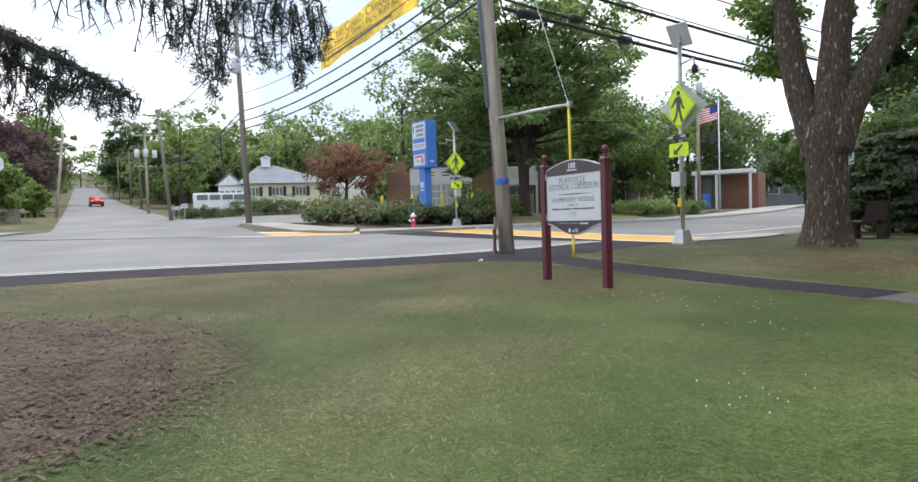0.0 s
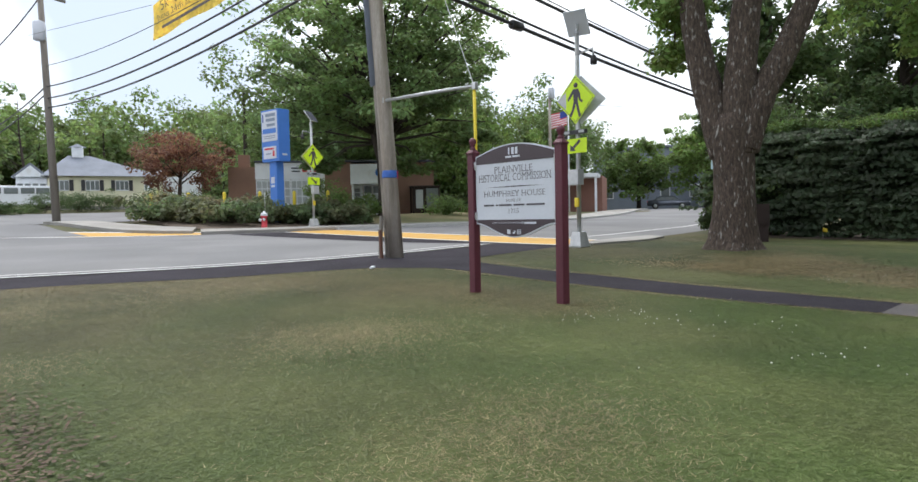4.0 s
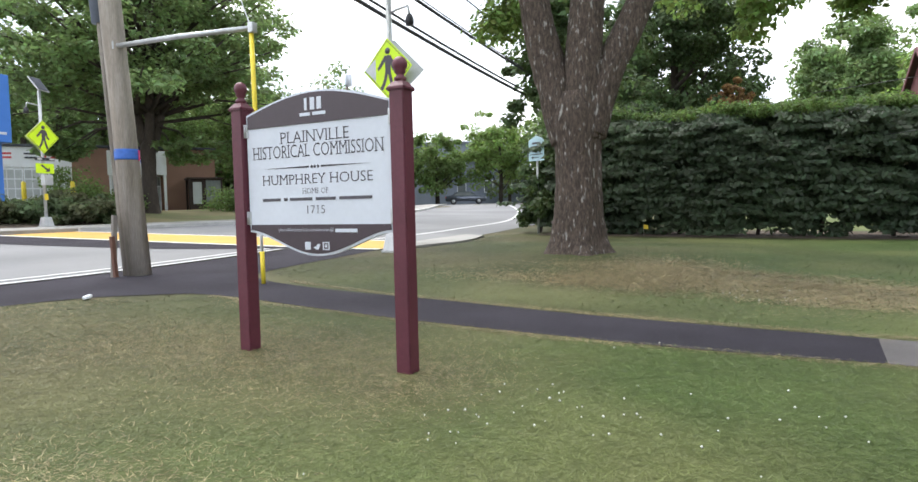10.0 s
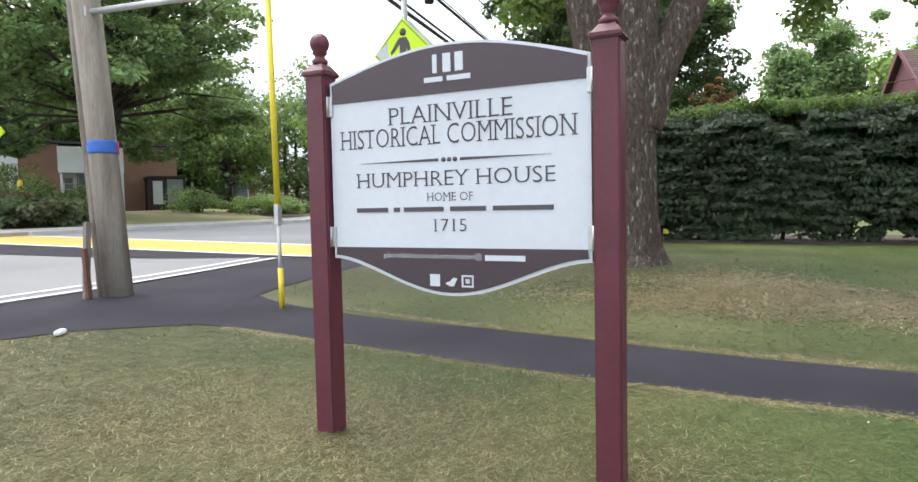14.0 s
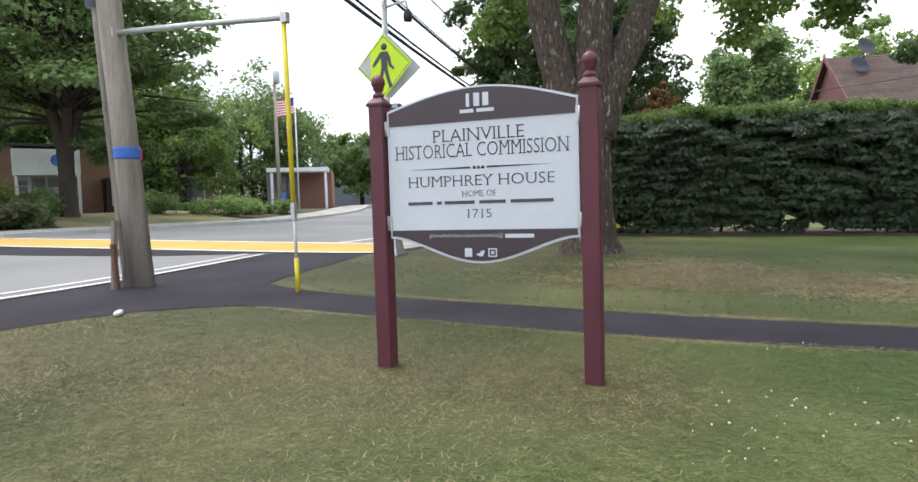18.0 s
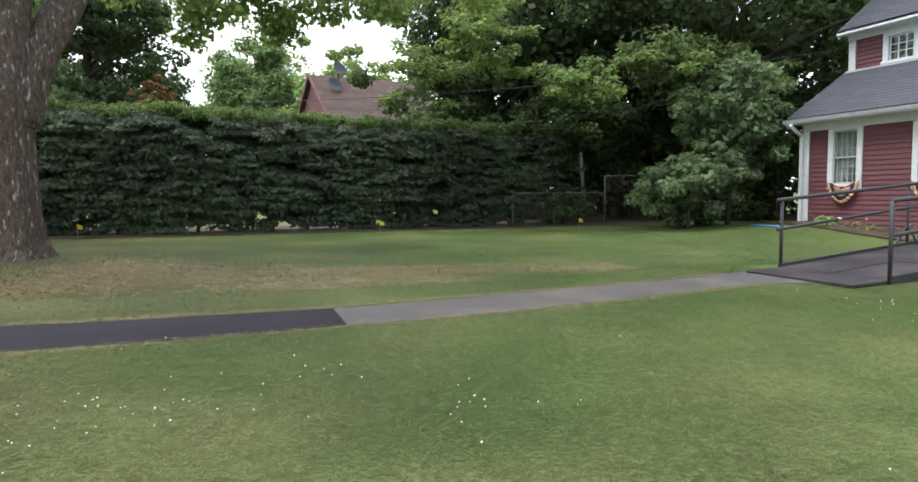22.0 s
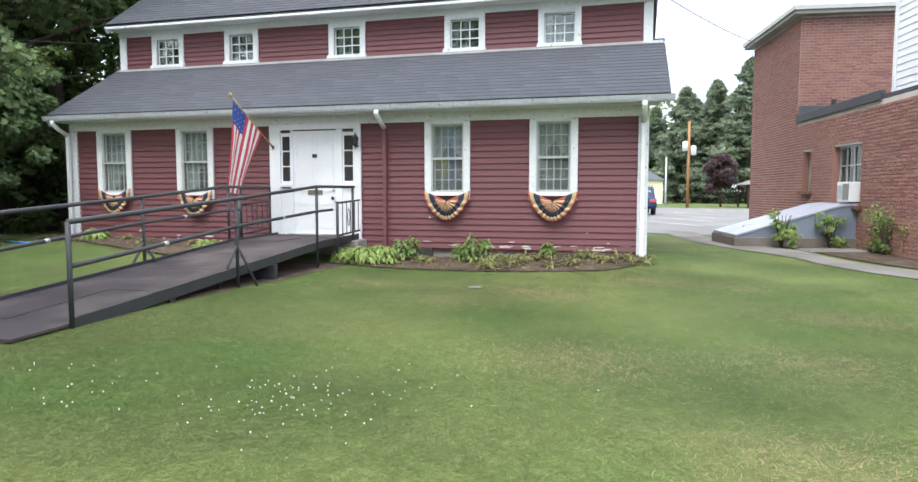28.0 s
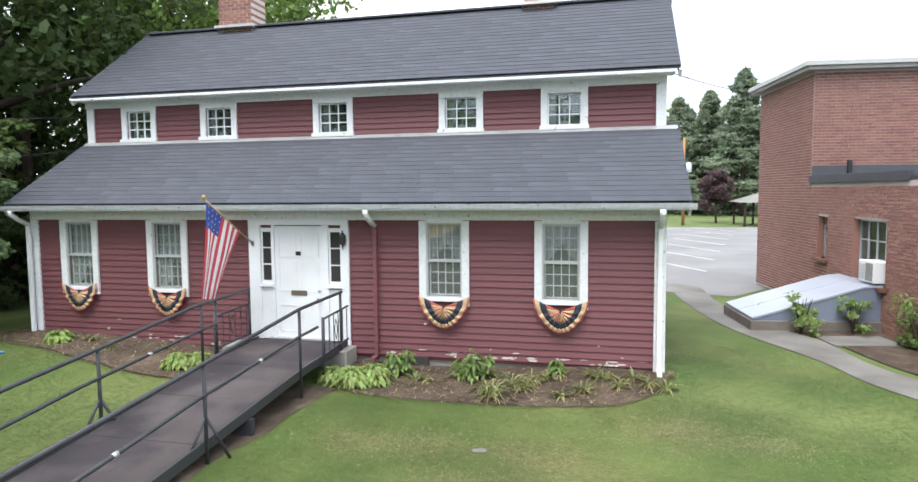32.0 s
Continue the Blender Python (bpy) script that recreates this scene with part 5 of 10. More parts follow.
    t("HISTORICAL COMMISSION", 1.06, 0.08, mid, 1.5)
    prism("rule", [(mid - 0.44, 1.395), (mid - 0.05, 1.401), (mid - 0.05, 1.389)], -0.0205, -0.0185, M_INK, bd)
    prism("rule", [(mid + 0.44, 1.395), (mid + 0.05, 1.389), (mid + 0.05, 1.401)], -0.0205, -0.0185, M_INK, bd)
    for k in (-1, 0, 1):
        tube("dot", [(mid + k * 0.026, -0.017, 1.395), (mid + k * 0.026, -0.0205, 1.395)], 0.01, M_INK, bd, "", 12)
    t("HUMPHREY HOUSE", 0.9, 0.062, mid, 1.32)
    t("HOME OF", 0.21, 0.034, mid, 1.243)
    for a, b in ((-0.46, -0.3), (-0.27, -0.24), (-0.22, -0.03), (0.0, 0.16), (0.19, 0.44)):
        box("text_bar", (mid + (a + b) / 2, -0.0195, 1.192), (b - a, 0.003, 0.019), M_INK, bd)
    t("1715", 0.145, 0.05, mid, 1.125)
    yy = -0.0255
    for k in (-1, 0, 1):
        box("numeral_bar", (mid + k * 0.055, -0.0245, 1.785), (0.036 if k >= 0 else 0.02, 0.003, 0.075), M_SIGNW, bd)
    for a, b in ((-0.105, -0.02), (0.0, 0.105)):
        box("text_bar", (mid + (a + b) / 2, -0.0245, 1.722), (b - a, 0.003, 0.02), M_SIGNW, bd)
    t("plainvillehistoricalcommission@", 0.46, 0.03, mid - 0.09, 0.995, M_SIGNW, yy)
    box("text_bar", (mid + 0.24, -0.0245, 0.992), (0.17, 0.003, 0.022), M_SIGNW, bd)
    box("badge", (mid - 0.075, -0.0245, 0.895), (0.046, 0.003, 0.05), M_SIGNW, bd, "plain white square badge", 0.001)
    prism("badge", [(mid - 0.028, 0.885), (mid - 0.005, 0.872), (mid + 0.012, 0.872), (mid + 0.028, 0.905), (mid + 0.01, 0.908), (mid - 0.004, 0.893)], -0.026, -0.022, M_SIGNW, bd, "plain white badge")
    bm = bmesh.new()
    for c, q in (((mid + 0.052, -0.0245, 0.895), (0.007, 0.003, 0.05)), ((mid + 0.098, -0.0245, 0.895), (0.007, 0.003, 0.05)), ((mid + 0.075, -0.0245, 0.8735), (0.04, 0.003, 0.007)),
                 ((mid + 0.075, -0.0245, 0.9165), (0.04, 0.003, 0.007)), ((mid + 0.075, -0.0245, 0.895), (0.018, 0.003, 0.018))):
        add_box(bm, c, q)
    part("badge", bm, M_SIGNW, bd, "plain white outlined badge")


hist_sign()


# ---- crossing signs with solar lamps ----
def walker(parent, y, k):
    """The crossing symbol, as plain bars and a disc."""
    tube("symbol_disc", [(0.01 * k, y, 0.27 * k), (0.01 * k, y - 0.004, 0.27 * k)], 0.05 * k, M_INK, parent, "", 14)
    for pts in ([(-0.05, 0.2), (0.07, 0.2), (0.06, -0.05), (-0.04, -0.05)], [(-0.04, -0.04), (0.02, -0.04), (-0.03, -0.2), (-0.1, -0.33), (-0.15, -0.3), (-0.08, -0.18)],
                [(0.0, -0.04), (0.06, -0.05), (0.09, -0.18), (0.14, -0.33), (0.08, -0.34), (0.04, -0.2)], [(-0.05, 0.2), (-0.04, 0.12), (-0.12, 0.03), (-0.18, -0.02), (-0.19, 0.02), (-0.13, 0.1)],
                [(0.06, 0.2), (0.11, 0.12), (0.13, 0.0), (0.18, -0.05), (0.155, -0.08), (0.09, -0.02), (0.06, 0.08)]):
        prism("symbol_bar", [(x * k, z * k) for x, z in pts], y, y - 0.004, M_INK, parent)


def crossing_sign(name, loc, rz, top, back, flip, label, face_z, mirror_plate):
    s = thing(name, label, "road sign", loc, rz, "crossing signs")
    bm = bmesh.new()
    add_box(bm, (0, 0, 0.02), (0.36, 0.36, 0.04))
    for a, b, z0, z1 in ((0.16, 0.11, 0.04, 0.34),):
        lo = [bm.verts.new((i * a, j * a, z0)) for i, j in ((-1, -1), (1, -1), (1, 1), (-1, 1))]
        hi = [bm.verts.new((i * b, j * b, z1)) for i, j in ((-1, -1), (1, -1), (1, 1), (-1, 1))]
        bm.faces.new(hi)
        for i in range(4):
            bm.faces.new((lo[i], lo[(i + 1) % 4], hi[(i + 1) % 4], hi[i]))
    part("base", bm, M_SILVER, s, "square cast metal base")
    tube("pole", [(0, 0, 0.3), (0, 0, top)], 0.05, M_SILVER, s, "round grey steel pole", 14)
    for k, y in ((0, -0.075), (1, 0.075)):
        h = 0.54
        d = prism("sign_plate", [(0, face_z + h), (h * 0.99, face_z), (0, face_z - h), (-h * 0.99, face_z)], y - 0.002, y + 0.002, M_SILVER if k else M_LIME, s, "grey back of a diamond plate" if k else "lime diamond plate")
        if k:
            d.matrix_basis = pose(0.06, 0.04, 0, 0, 0, 32 if mirror_plate else 0)
        if not k:
            for a in (1,):
                sy = new("symbol")
                sy.parent = s
                sy.location = (0, y - 0.004, face_z)
                bmr = bmesh.new()
                for g, q in ((h * 0.93, h * 0.9),):
                    o = [(0, g), (g, 0), (0, -g), (-g, 0)]
                    n = [(0, q), (q, 0), (0, -q), (-q, 0)]
                    for i in range(4):
                        j = (i + 1) % 4
                        bmr.faces.new([bmr.verts.new((x, 0, z)) for x, z in (o[i], o[j], n[j], n[i])])
                part("border", bmr, M_INK, sy)
                walker(sy, 0, 1.15)
    z = face_z - 0.72
    box("beacon_bar", (0, -0.09, z), (0.6, 0.1, 0.09), M_BLACK, s, "black flashing beacon bar", 0.006)
    for x in (-0.2, 0.2):
        box("beacon_lens", (x, -0.143, z), (0.15, 0.008, 0.06), M_STORM, s, "beacon lens", 0.003)
    ar = box("arrow_plate", (0, -0.08, z - 0.3), (0.6, 0.012, 0.32), M_LIME, s, "lime arrow plate", 0.004)
    f = flip
    prism("arrow", [(x * f, z - 0.3 + q) for x, q in ((-0.15, -0.11), (0.0, -0.11), (-0.05, -0.06), (0.14, 0.09), (0.1, 0.13), (-0.09, -0.02), (-0.15, 0.03))], -0.094, -0.086, M_INK, ar)
    box("control_box", (0.02, -0.12, 1.55), (0.28, 0.2, 0.34), M_SILVER, s, "grey control cabinet", 0.01)
    box("push_button", (0.0, -0.07, 1.0), (0.1, 0.05, 0.2), M_YELLOW, s, "small push button plate", 0.006)
    # solar panel and camera arm
    bm = bmesh.new()
    add_box(bm, (0, 0, 0), (0.5, 0.04, 0.58))
    bmesh.ops.bevel(bm, geom=bm.edges[:], offset=0.006, segments=1, affect="EDGES")
    bmesh.ops.transform(bm, matrix=pose(0, 0.0, top + 0.2, 38 if back else -38, 0, 18), verts=bm.verts[:])
    pn = part("solar_panel", bm, M_SIGNW if back else M_SILVER, s, "tilted solar panel with a pale back")
    bm = bmesh.new()
    add_box(bm, (0, 0.026 if back else -0.026, 0), (0.46, 0.008, 0.54))
    bmesh.ops.transform(bm, matrix=pose(0, 0.0, top + 0.2, 38 if back else -38, 0, 18), verts=bm.verts[:])
    part("solar_cells", bm, M_SHINGLE, pn, "dark solar cells")
    tube("bracket", [(0, 0, top - 0.1), (0, 0, top + 0.18)], 0.035, M_SILVER, s, "", 10)
    tube("lamp_arm", [(0, 0, top - 0.5), (0.2 * f, 0, top - 0.46), (0.42 * f, 0, top - 0.44), (0.45 * f, 0, top - 0.6)], 0.022, M_SILVER, s, "thin lamp arm", 8)
    bm = bmesh.new()
    add_lathe(bm, [(0.07, -0.78), (0.075, -0.68), (0.05, -0.6), (0.02, -0.58)], (0.45 * f, 0, top), 12)
    part("lamp_head", bm, M_BLACK, s, "small black lamp head", True)
    return s


NP_AT = (-12.94, -9.85)
crossing_sign("crossing_sign", (*NP_AT, gz(*NP_AT)), 86, 4.75, True, 1, "lime crossing sign with beacons and solar panel on grey pole", 3.27, True)
FP_AT = (-15.64, -25.18)
crossing_sign("crossing_sign", (*FP_AT, gz(*FP_AT) + 0.1), 184, 4.45, False, -1, "lime crossing sign with beacon bar across the road", 2.95, False)

# ---- the big utility pole beside the walk, with its signal arm ----
up = thing("utility_pole", "weathered wooden utility pole with a grey conduit and side arm", "utility pole")
PB = Vector((-8.9, -11.36, 0.28))
tube("shaft", [PB, PB + Vector((0.09, -0.05, 2)), PB + Vector((0.26, -0.2, 6)), PB + Vector((0.5, -0.42, 12))], [0.152, 0.144, 0.134, 0.115], M_POLE, up, "weathered grey-brown wooden shaft", 20)
tube("conduit", [PB + Vector((0.1, -0.13, 0)), PB + Vector((0.23, -0.22, 3.3)), PB + Vector((0.235, -0.22, 3.4))], 0.045, M_POLE, up, "brown wooden cable cover", 10)
tube("conduit", [PB + Vector((0.24, -0.24, 3.35)), PB + Vector((0.6, -0.55, 12))], 0.085, mat("blue_grey_conduit", (0.2, 0.23, 0.3), 0.5, 0.08, 3, 40, 0.05), up, "blue-grey metal conduit", 12)
box("stake", PB + Vector((0.27, -0.12, 0.4)), (0.06, 0.05, 0.85), M_POLE_GREY, up, "short timber brace", 0.004, (0, -4, 0))
box("stake", PB + Vector((0.31, -0.07, 0.25)), (0.05, 0.05, 0.6), mat("rusty_steel", (0.14, 0.07, 0.05), 0.8, 0.2, 6, 50, 0.3), up, "rusty steel stake", 0.004, (0, 3, 0))
bm = bmesh.new()
add_lathe(bm, [(0.153, 0), (0.156, 0.02), (0.154, 0.05), (0.157, 0.08), (0.151, 0.12), (0.154, 0.14)], PB + Vector((0.07, -0.04, 1.56)), 20)
part("tape_band", bm, mat("blue_tape", (0.05, 0.15, 0.52), 0.5, 0.15, 8, 30, 0.2), up, "blue tape band", True)
box("tape_tail", PB + Vector((-0.005, 0.095, 1.62)), (0.015, 0.03, 0.14), mat("pink_tape", (0.7, 0.08, 0.2), 0.5, 0.1, 8, 30, 0.1), up, "pink flagging tail")
A0, A1 = Vector((-8.72, -11.4, 3.32)), Vector((-8.9, -9.15, 3.27))
arm = tube("signal_arm", [A0, (A0 + A1) / 2 + Vector((0, 0, 0.015)), A1], 0.032, M_SILVER, up, "grey steel arm", 12)
box("arm_bracket", A0, (0.12, 0.12, 0.12), M_SILVER, up, "", 0.02)
box("arm_cap", A1 + Vector((0, 0.02, 0.0)), (0.08, 0.08, 0.12), M_SILVER, up, "", 0.01)

guy = thing("guy_wire", "guy wire in a yellow plastic guard, anchored in the lawn", "guy wire")
G0 = Vector((-8.92, -9.13, 0.24))
tube("guard", [G0 + (A1 - G0) * 0.33, A1 - (A1 - G0) * 0.02], 0.028, M_YELLOW, guy, "yellow plastic guard", 10)
tube("wire", [G0, G0 + (A1 - G0) * 0.34], 0.018, M_SILVER, guy, "grey steel strand", 8)
tube("guard", [G0, G0 + (A1 - G0) * 0.13], 0.026, M_YELLOW, guy, "yellow guard foot", 10)
box("clamp", G0 + (A1 - G0) * 0.3, (0.06, 0.05, 0.2), M_SILVER, guy, "steel clamp", 0.008)
tube("wire", [A1, PB + Vector((0.15, 0.05, 8.5))], 0.008, M_SILVER, guy, "thin strand to the pole top", 6)

# ---- wheelchair ramp with pipe rails ----
def ramp_thing():
    r = thing("wheelchair_ramp", "black gritted wheelchair ramp with pipe handrails up to the door", "ramp")
    # deck: a slope, then a landing
    def edge(y):
        k = (y - 2.85) / (9.5 - 2.85)
        return -8.85 - 0.42 * k, -7.42 - 0.18 * k
    def top(y):
        return float(np.interp(y, [2.3, 2.85, 7.9, 9.52], [gz(-8.2, 2.3) + 0.03, 0.15, 0.455, 0.465]))
    for y0, y1, nm in ((2.3, 2.9, "toe_plate"), (2.9, 4.15, "deck_panel"), (4.15, 5.4, "deck_panel"), (5.4, 6.65, "deck_panel"), (6.65, 7.9, "deck_panel"), (7.9, 9.5, "landing")):
        (a0, b0), (a1, b1) = edge(y0), edge(y1)
        t = 0.025 if nm == "toe_plate" else 0.05
        n = 1 if nm == "toe_plate" else 2
        # two gritted panels side by side, a narrow joint between them
        for k in range(n):
            bm = bmesh.new()
            gap = 0.004 if n > 1 else 0.0
            p0, q0 = a0 + (b0 - a0) * k / n + gap, a0 + (b0 - a0) * (k + 1) / n - gap
            p1, q1 = a1 + (b1 - a1) * k / n + gap, a1 + (b1 - a1) * (k + 1) / n - gap
            lift = 0.003 * math.sin(k * 2.3 + y0)
            lo = [bm.verts.new((x, y, top(y) - t)) for x, y in ((p0, y0), (q0, y0), (q1, y1 - 0.006), (p1, y1 - 0.006))]
            hi = [bm.verts.new((x, y, top(y) + lift * (n > 1))) for x, y in ((p0, y0), (q0, y0), (q1, y1 - 0.006), (p1, y1 - 0.006))]
            bm.faces.new(lo[::-1])
            bm.faces.new(hi)
            for i in range(4):
                j = (i + 1) % 4
                bm.faces.new((lo[i], lo[j], hi[j], hi[i]))
            part(nm if n == 1 else "deck_panel", bm, M_RAMP, r, "black gritted toe plate" if n == 1 else "")
    for side in (0, 1):
        pts = [(edge(y)[side], y, top(y) - 0.02) for y in (2.9, 5.4, 7.9, 9.5)]
        for p, q in zip(pts, pts[1:]):
            m = (Vector(p) + Vector(q)) / 2
            d = Vector(q) - Vector(p)
            box("edge_beam", m, (0.03, d.length, 0.12), M_RAIL, r, "dark steel edge beam", 0.0, (math.degrees(math.atan2(d.z, d.y)), 0, math.degrees(-math.atan2(d.x, d.y))))
    posts = {1: (2.87, 5.42, 7.7, 9.2), 0: (2.95, 5.68, 7.8, 8.2, 9.25)}
    height = lambda y: float(np.interp(y, [2.87, 5.42, 7.7, 9.5], [1.02, 1.19, 1.36, 1.37]))
    lower = lambda y: float(np.interp(y, [2.87, 5.42, 7.7, 9.5], [0.64, 0.85, 0.97, 1.0]))
    for side, ys in posts.items():
        off = 0.02 if side else -0.02
        at = lambda y, z: (edge(y)[side] + off, y, z)
        for y in ys:
            foot = gz(edge(y)[side], y) if y < 7.75 or y > 9 else top(y)
            tube("rail_post", [at(y, foot), at(y, height(y))], 0.022, M_RAIL, r, "dark steel post", 10)
        main = [at(y, height(y)) for y in (2.87, 5.42, 7.7, 9.25)]
        low = [at(y, lower(y)) for y in (2.87, 5.42, 7.7, 8.3 if side else 8.2)]
        tube("handrail", main, 0.025, M_RAIL, r, "dark pipe handrail", 10)
        tube("lower_rail", low, 0.022, M_RAIL, r, "dark pipe lower rail", 10)
        for y in (4.1, 6.6):
            tube("rail_coupling", [at(y - 0.03, lower(y - 0.03)), at(y + 0.03, lower(y + 0.03))], 0.026, M_SILVER, r, "worn bright coupling", 10)
        ym = ys[1]
        xm = edge(ym)[side] + off
        for dx in (-0.22, 0.22):
            tube("brace", [(xm + dx * 0.6, ym + dx, gz(xm, ym + dx)), (xm, ym, 0.62)], 0.018, M_RAIL, r, "dark slanted brace", 8)
        # wrought iron panel at the landing
        ya, yb = (8.35, 9.3)
        x = edge(9)[side] + (0.1 if side else -0.1)
        for z in (1.13 if side else 1.1, 0.58):
            tube("panel_rail", [(x, ya, z - 0.04), (x, yb, z)], 0.018, M_RAIL, r, "wrought iron rail", 8)
        for k in range(6):
            y = ya + 0.05 + k * (yb - ya - 0.1) / 5
            tube("baluster", [(x, y, 0.56), (x, y, 1.1)], 0.008, M_RAIL, r, "wrought iron bar", 6)
        for sgn in (-1, 1):
            tube("scroll", [(x, (ya + yb) / 2 + sgn * 0.05 * math.sin(k * math.pi / 8), 0.68 + 0.04 * k) for k in range(9)], 0.006, M_RAIL, r, "wrought iron scroll", 6)
        tube("panel_post", [(x, ya, gz(x, ya)), (x, ya, 1.12)], 0.022, M_RAIL, r, "dark steel post", 8)
    for y in (4.2, 6.3):
        box("deck_support", (-8.1, y, (gz(-8.1, y) + top(y)) / 2 - 0.05), (1.3, 0.08, max(0.06, top(y) - gz(-8.1, y) - 0.06)), M_RAIL, r, "dark steel cross support")


ramp_thing()
st = box("doorstep", (-8.6, 9.35, 0.2), (2.3, 0.45, 0.4), M_CONCRETE, None, "", 0.02)
tagged(st, "rough concrete doorstep under the ramp landing", "step")

# ---- trees, hedge and woods ----
def add_limb(bm, pts, radii, seg=10, rough=0.0):
    rings = add_tube(bm, pts, radii, seg)
    if rough:
        for ring in rings:
            for v in ring:
                v.co += Vector((noise.noise(v.co * 3), noise.noise(v.co * 3 + Vector((7, 0, 0))), 0)) * rough
    return rings


def branch(p, d, length, r, n, g, sag=0.0):
    """A crooked line from p along d."""
    pts, radii = [Vector(p)], [r]
    d = Vector(d).normalized()
    for k in range(n):
        d = (d + Vector((g.uniform(-1, 1), g.uniform(-1, 1), g.uniform(-0.6, 0.8) - sag)) * 0.22).normalized()
        pts.append(pts[-1] + d * length / n)
        radii.append(r * (1 - 0.8 * (k + 1) / n))
    return pts, radii


def ridged(bm, line, radii, seg, per, roots=False):
    """A limb with furrowed bark: ridges run along it."""
    pts, rad = [], []
    for i in range(len(line) - 1):
        p0, p1, p2, p3 = [Vector(line[k]) for k in (max(i - 1, 0), i, i + 1, min(i + 2, len(line) - 1))]
        for k in range(per):
            u = k / per
            pts.append(0.5 * (2 * p1 + (p2 - p0) * u + (2 * p0 - 5 * p1 + 4 * p2 - p3) * u * u + (3 * p1 - p0 - 3 * p2 + p3) * u ** 3))
            rad.append(radii[i] + (radii[i + 1] - radii[i]) * u)
    rings = add_tube(bm, pts, rad, seg)
    for ring, p, r in zip(rings, pts, rad):
        for k, v in enumerate(ring):
            a, z = k * math.tau / seg, p.z
            q = Vector((math.cos(a) * r * 13, math.sin(a) * r * 13, z * 1.7))
            furrow = 0.5 - abs(noise.noise(q)) * 1.6 + 0.35 * noise.noise(q * 2.7)
            w = 0.028 * furrow + 0.035 * r / 0.4 * noise.noise((math.cos(a) * 1.5, math.sin(a) * 1.5, z * 1.1))
            if roots:
                w += r * 0.1 * math.sin(5 * a + 1) * math.exp(-(z - line[0].z) * 2.2)
            v.co += (v.co - p).normalized() * w


def big_maple():
    b = Vector((-13.02, -6.45, gz(-13.02, -6.45) - 0.05))
    t = thing("maple_tree", "old maple with rough grey bark forking into heavy limbs", "tree")
    g = random.Random(5)
    bm = bmesh.new()
    ridged(bm, [b + Vector((0.02 * z, 0, z)) for z in (0, 0.08, 0.25, 0.6, 1.1, 1.6, 2.0, 2.3, 2.55)], [0.59, 0.5, 0.43, 0.38, 0.352, 0.34, 0.365, 0.355, 0.25], 84, 8, True)
    ridged(bm, [b + Vector(v) for v in ((0.02, -0.12, 1.8), (0.06, -0.4, 2.8), (0.12, -0.62, 3.8), (0.15, -0.75, 5.0), (0.2, -0.7, 6.5), (0.5, -1.0, 8.5))], [0.3, 0.27, 0.235, 0.22, 0.2, 0.11], 48, 14)
    ridged(bm, [b + Vector(v) for v in ((0.0, 0.08, 1.8), (0.0, 0.1, 3.0), (-0.05, 0.18, 4.2), (-0.1, 0.3, 5.5), (-0.2, 0.2, 8.5))], [0.32, 0.28, 0.25, 0.22, 0.13], 48, 16)
    ridged(bm, [b + Vector(v) for v in ((-0.02, 0.15, 1.9), (-0.16, 0.42, 2.8), (-0.34, 0.72, 3.5), (-0.52, 1.02, 4.3), (-0.8, 1.5, 5.6), (-1.1, 2.1, 7.5))], [0.28, 0.24, 0.215, 0.19, 0.16, 0.09], 44, 14)
    trunk = part("trunk", bm, M_BARK, t, "rough grey-brown trunk with lichen", True)
    bm = bmesh.new()
    add_lathe(bm, [(0.11, -0.02), (0.1, 0.01), (0.085, 0.025), (0.06, 0.02), (0.03, 0.005), (0.001, 0.0)], (0, 0, 0), 18)
    for v in bm.verts:
        v.co += Vector((noise.noise(v.co * 30), noise.noise(v.co * 30 + Vector((5, 0, 0))), 0)) * 0.012
    bmesh.ops.transform(bm, matrix=pose(b.x + 0.337, b.y + 0.1, b.z + 1.62, 0, 84, 10), verts=bm.verts[:])
    part("knot", bm, M_BARK, trunk, "healed branch knot", True)
    # limbs reaching out
    bm = bmesh.new()
    for a, up_, ln in ((0.4, 0.35, 7), (1.3, 0.3, 8), (2.2, 0.4, 6), (3.3, 0.4, 6), (4.4, 0.35, 7), (5.4, 0.3, 7), (0.9, 0.5, 6), (1.8, 0.15, 8)):
        p, r = branch(b + Vector((0.0, 0.2, 6.0 + g.random())), (math.cos(a), math.sin(a), up_), ln, 0.13, 9, g, 0.1)
        add_limb(bm, p, r, 8)
    part("limb", bm, M_BARK, t, "spreading limbs", True)
    c, r = crown_clumps((b.x - 0.2, b.y + 0.3, 9.6), (6.0, 6.8, 3.6), 100, 1.0, 11, -0.7)
    v, f = leaf_cloud(c, r, [330] * len(c), 0.16, 0.3, 0.35)
    ob = raw("crown", v, f, M_LEAF, t, "dense green maple leaves")
    # hanging sprays below the crown
    hang_c, hang_r = [], []
    for x, y, z, s in SPRAYS:
        for k in range(7):
            hang_c.append((x + g.uniform(-1, 1) * s, y + g.uniform(-1, 1) * s, z + g.uniform(-0.5, 0.9) * s))
            hang_r.append((0.42, 0.42, 0.25))
    v, f = leaf_cloud(hang_c, hang_r, [90] * len(hang_c), 0.12, 0.3, 0.2)
    raw("hanging_sprays", v, f, M_LEAF, t, "hanging leafy sprays")
    bm = bmesh.new()
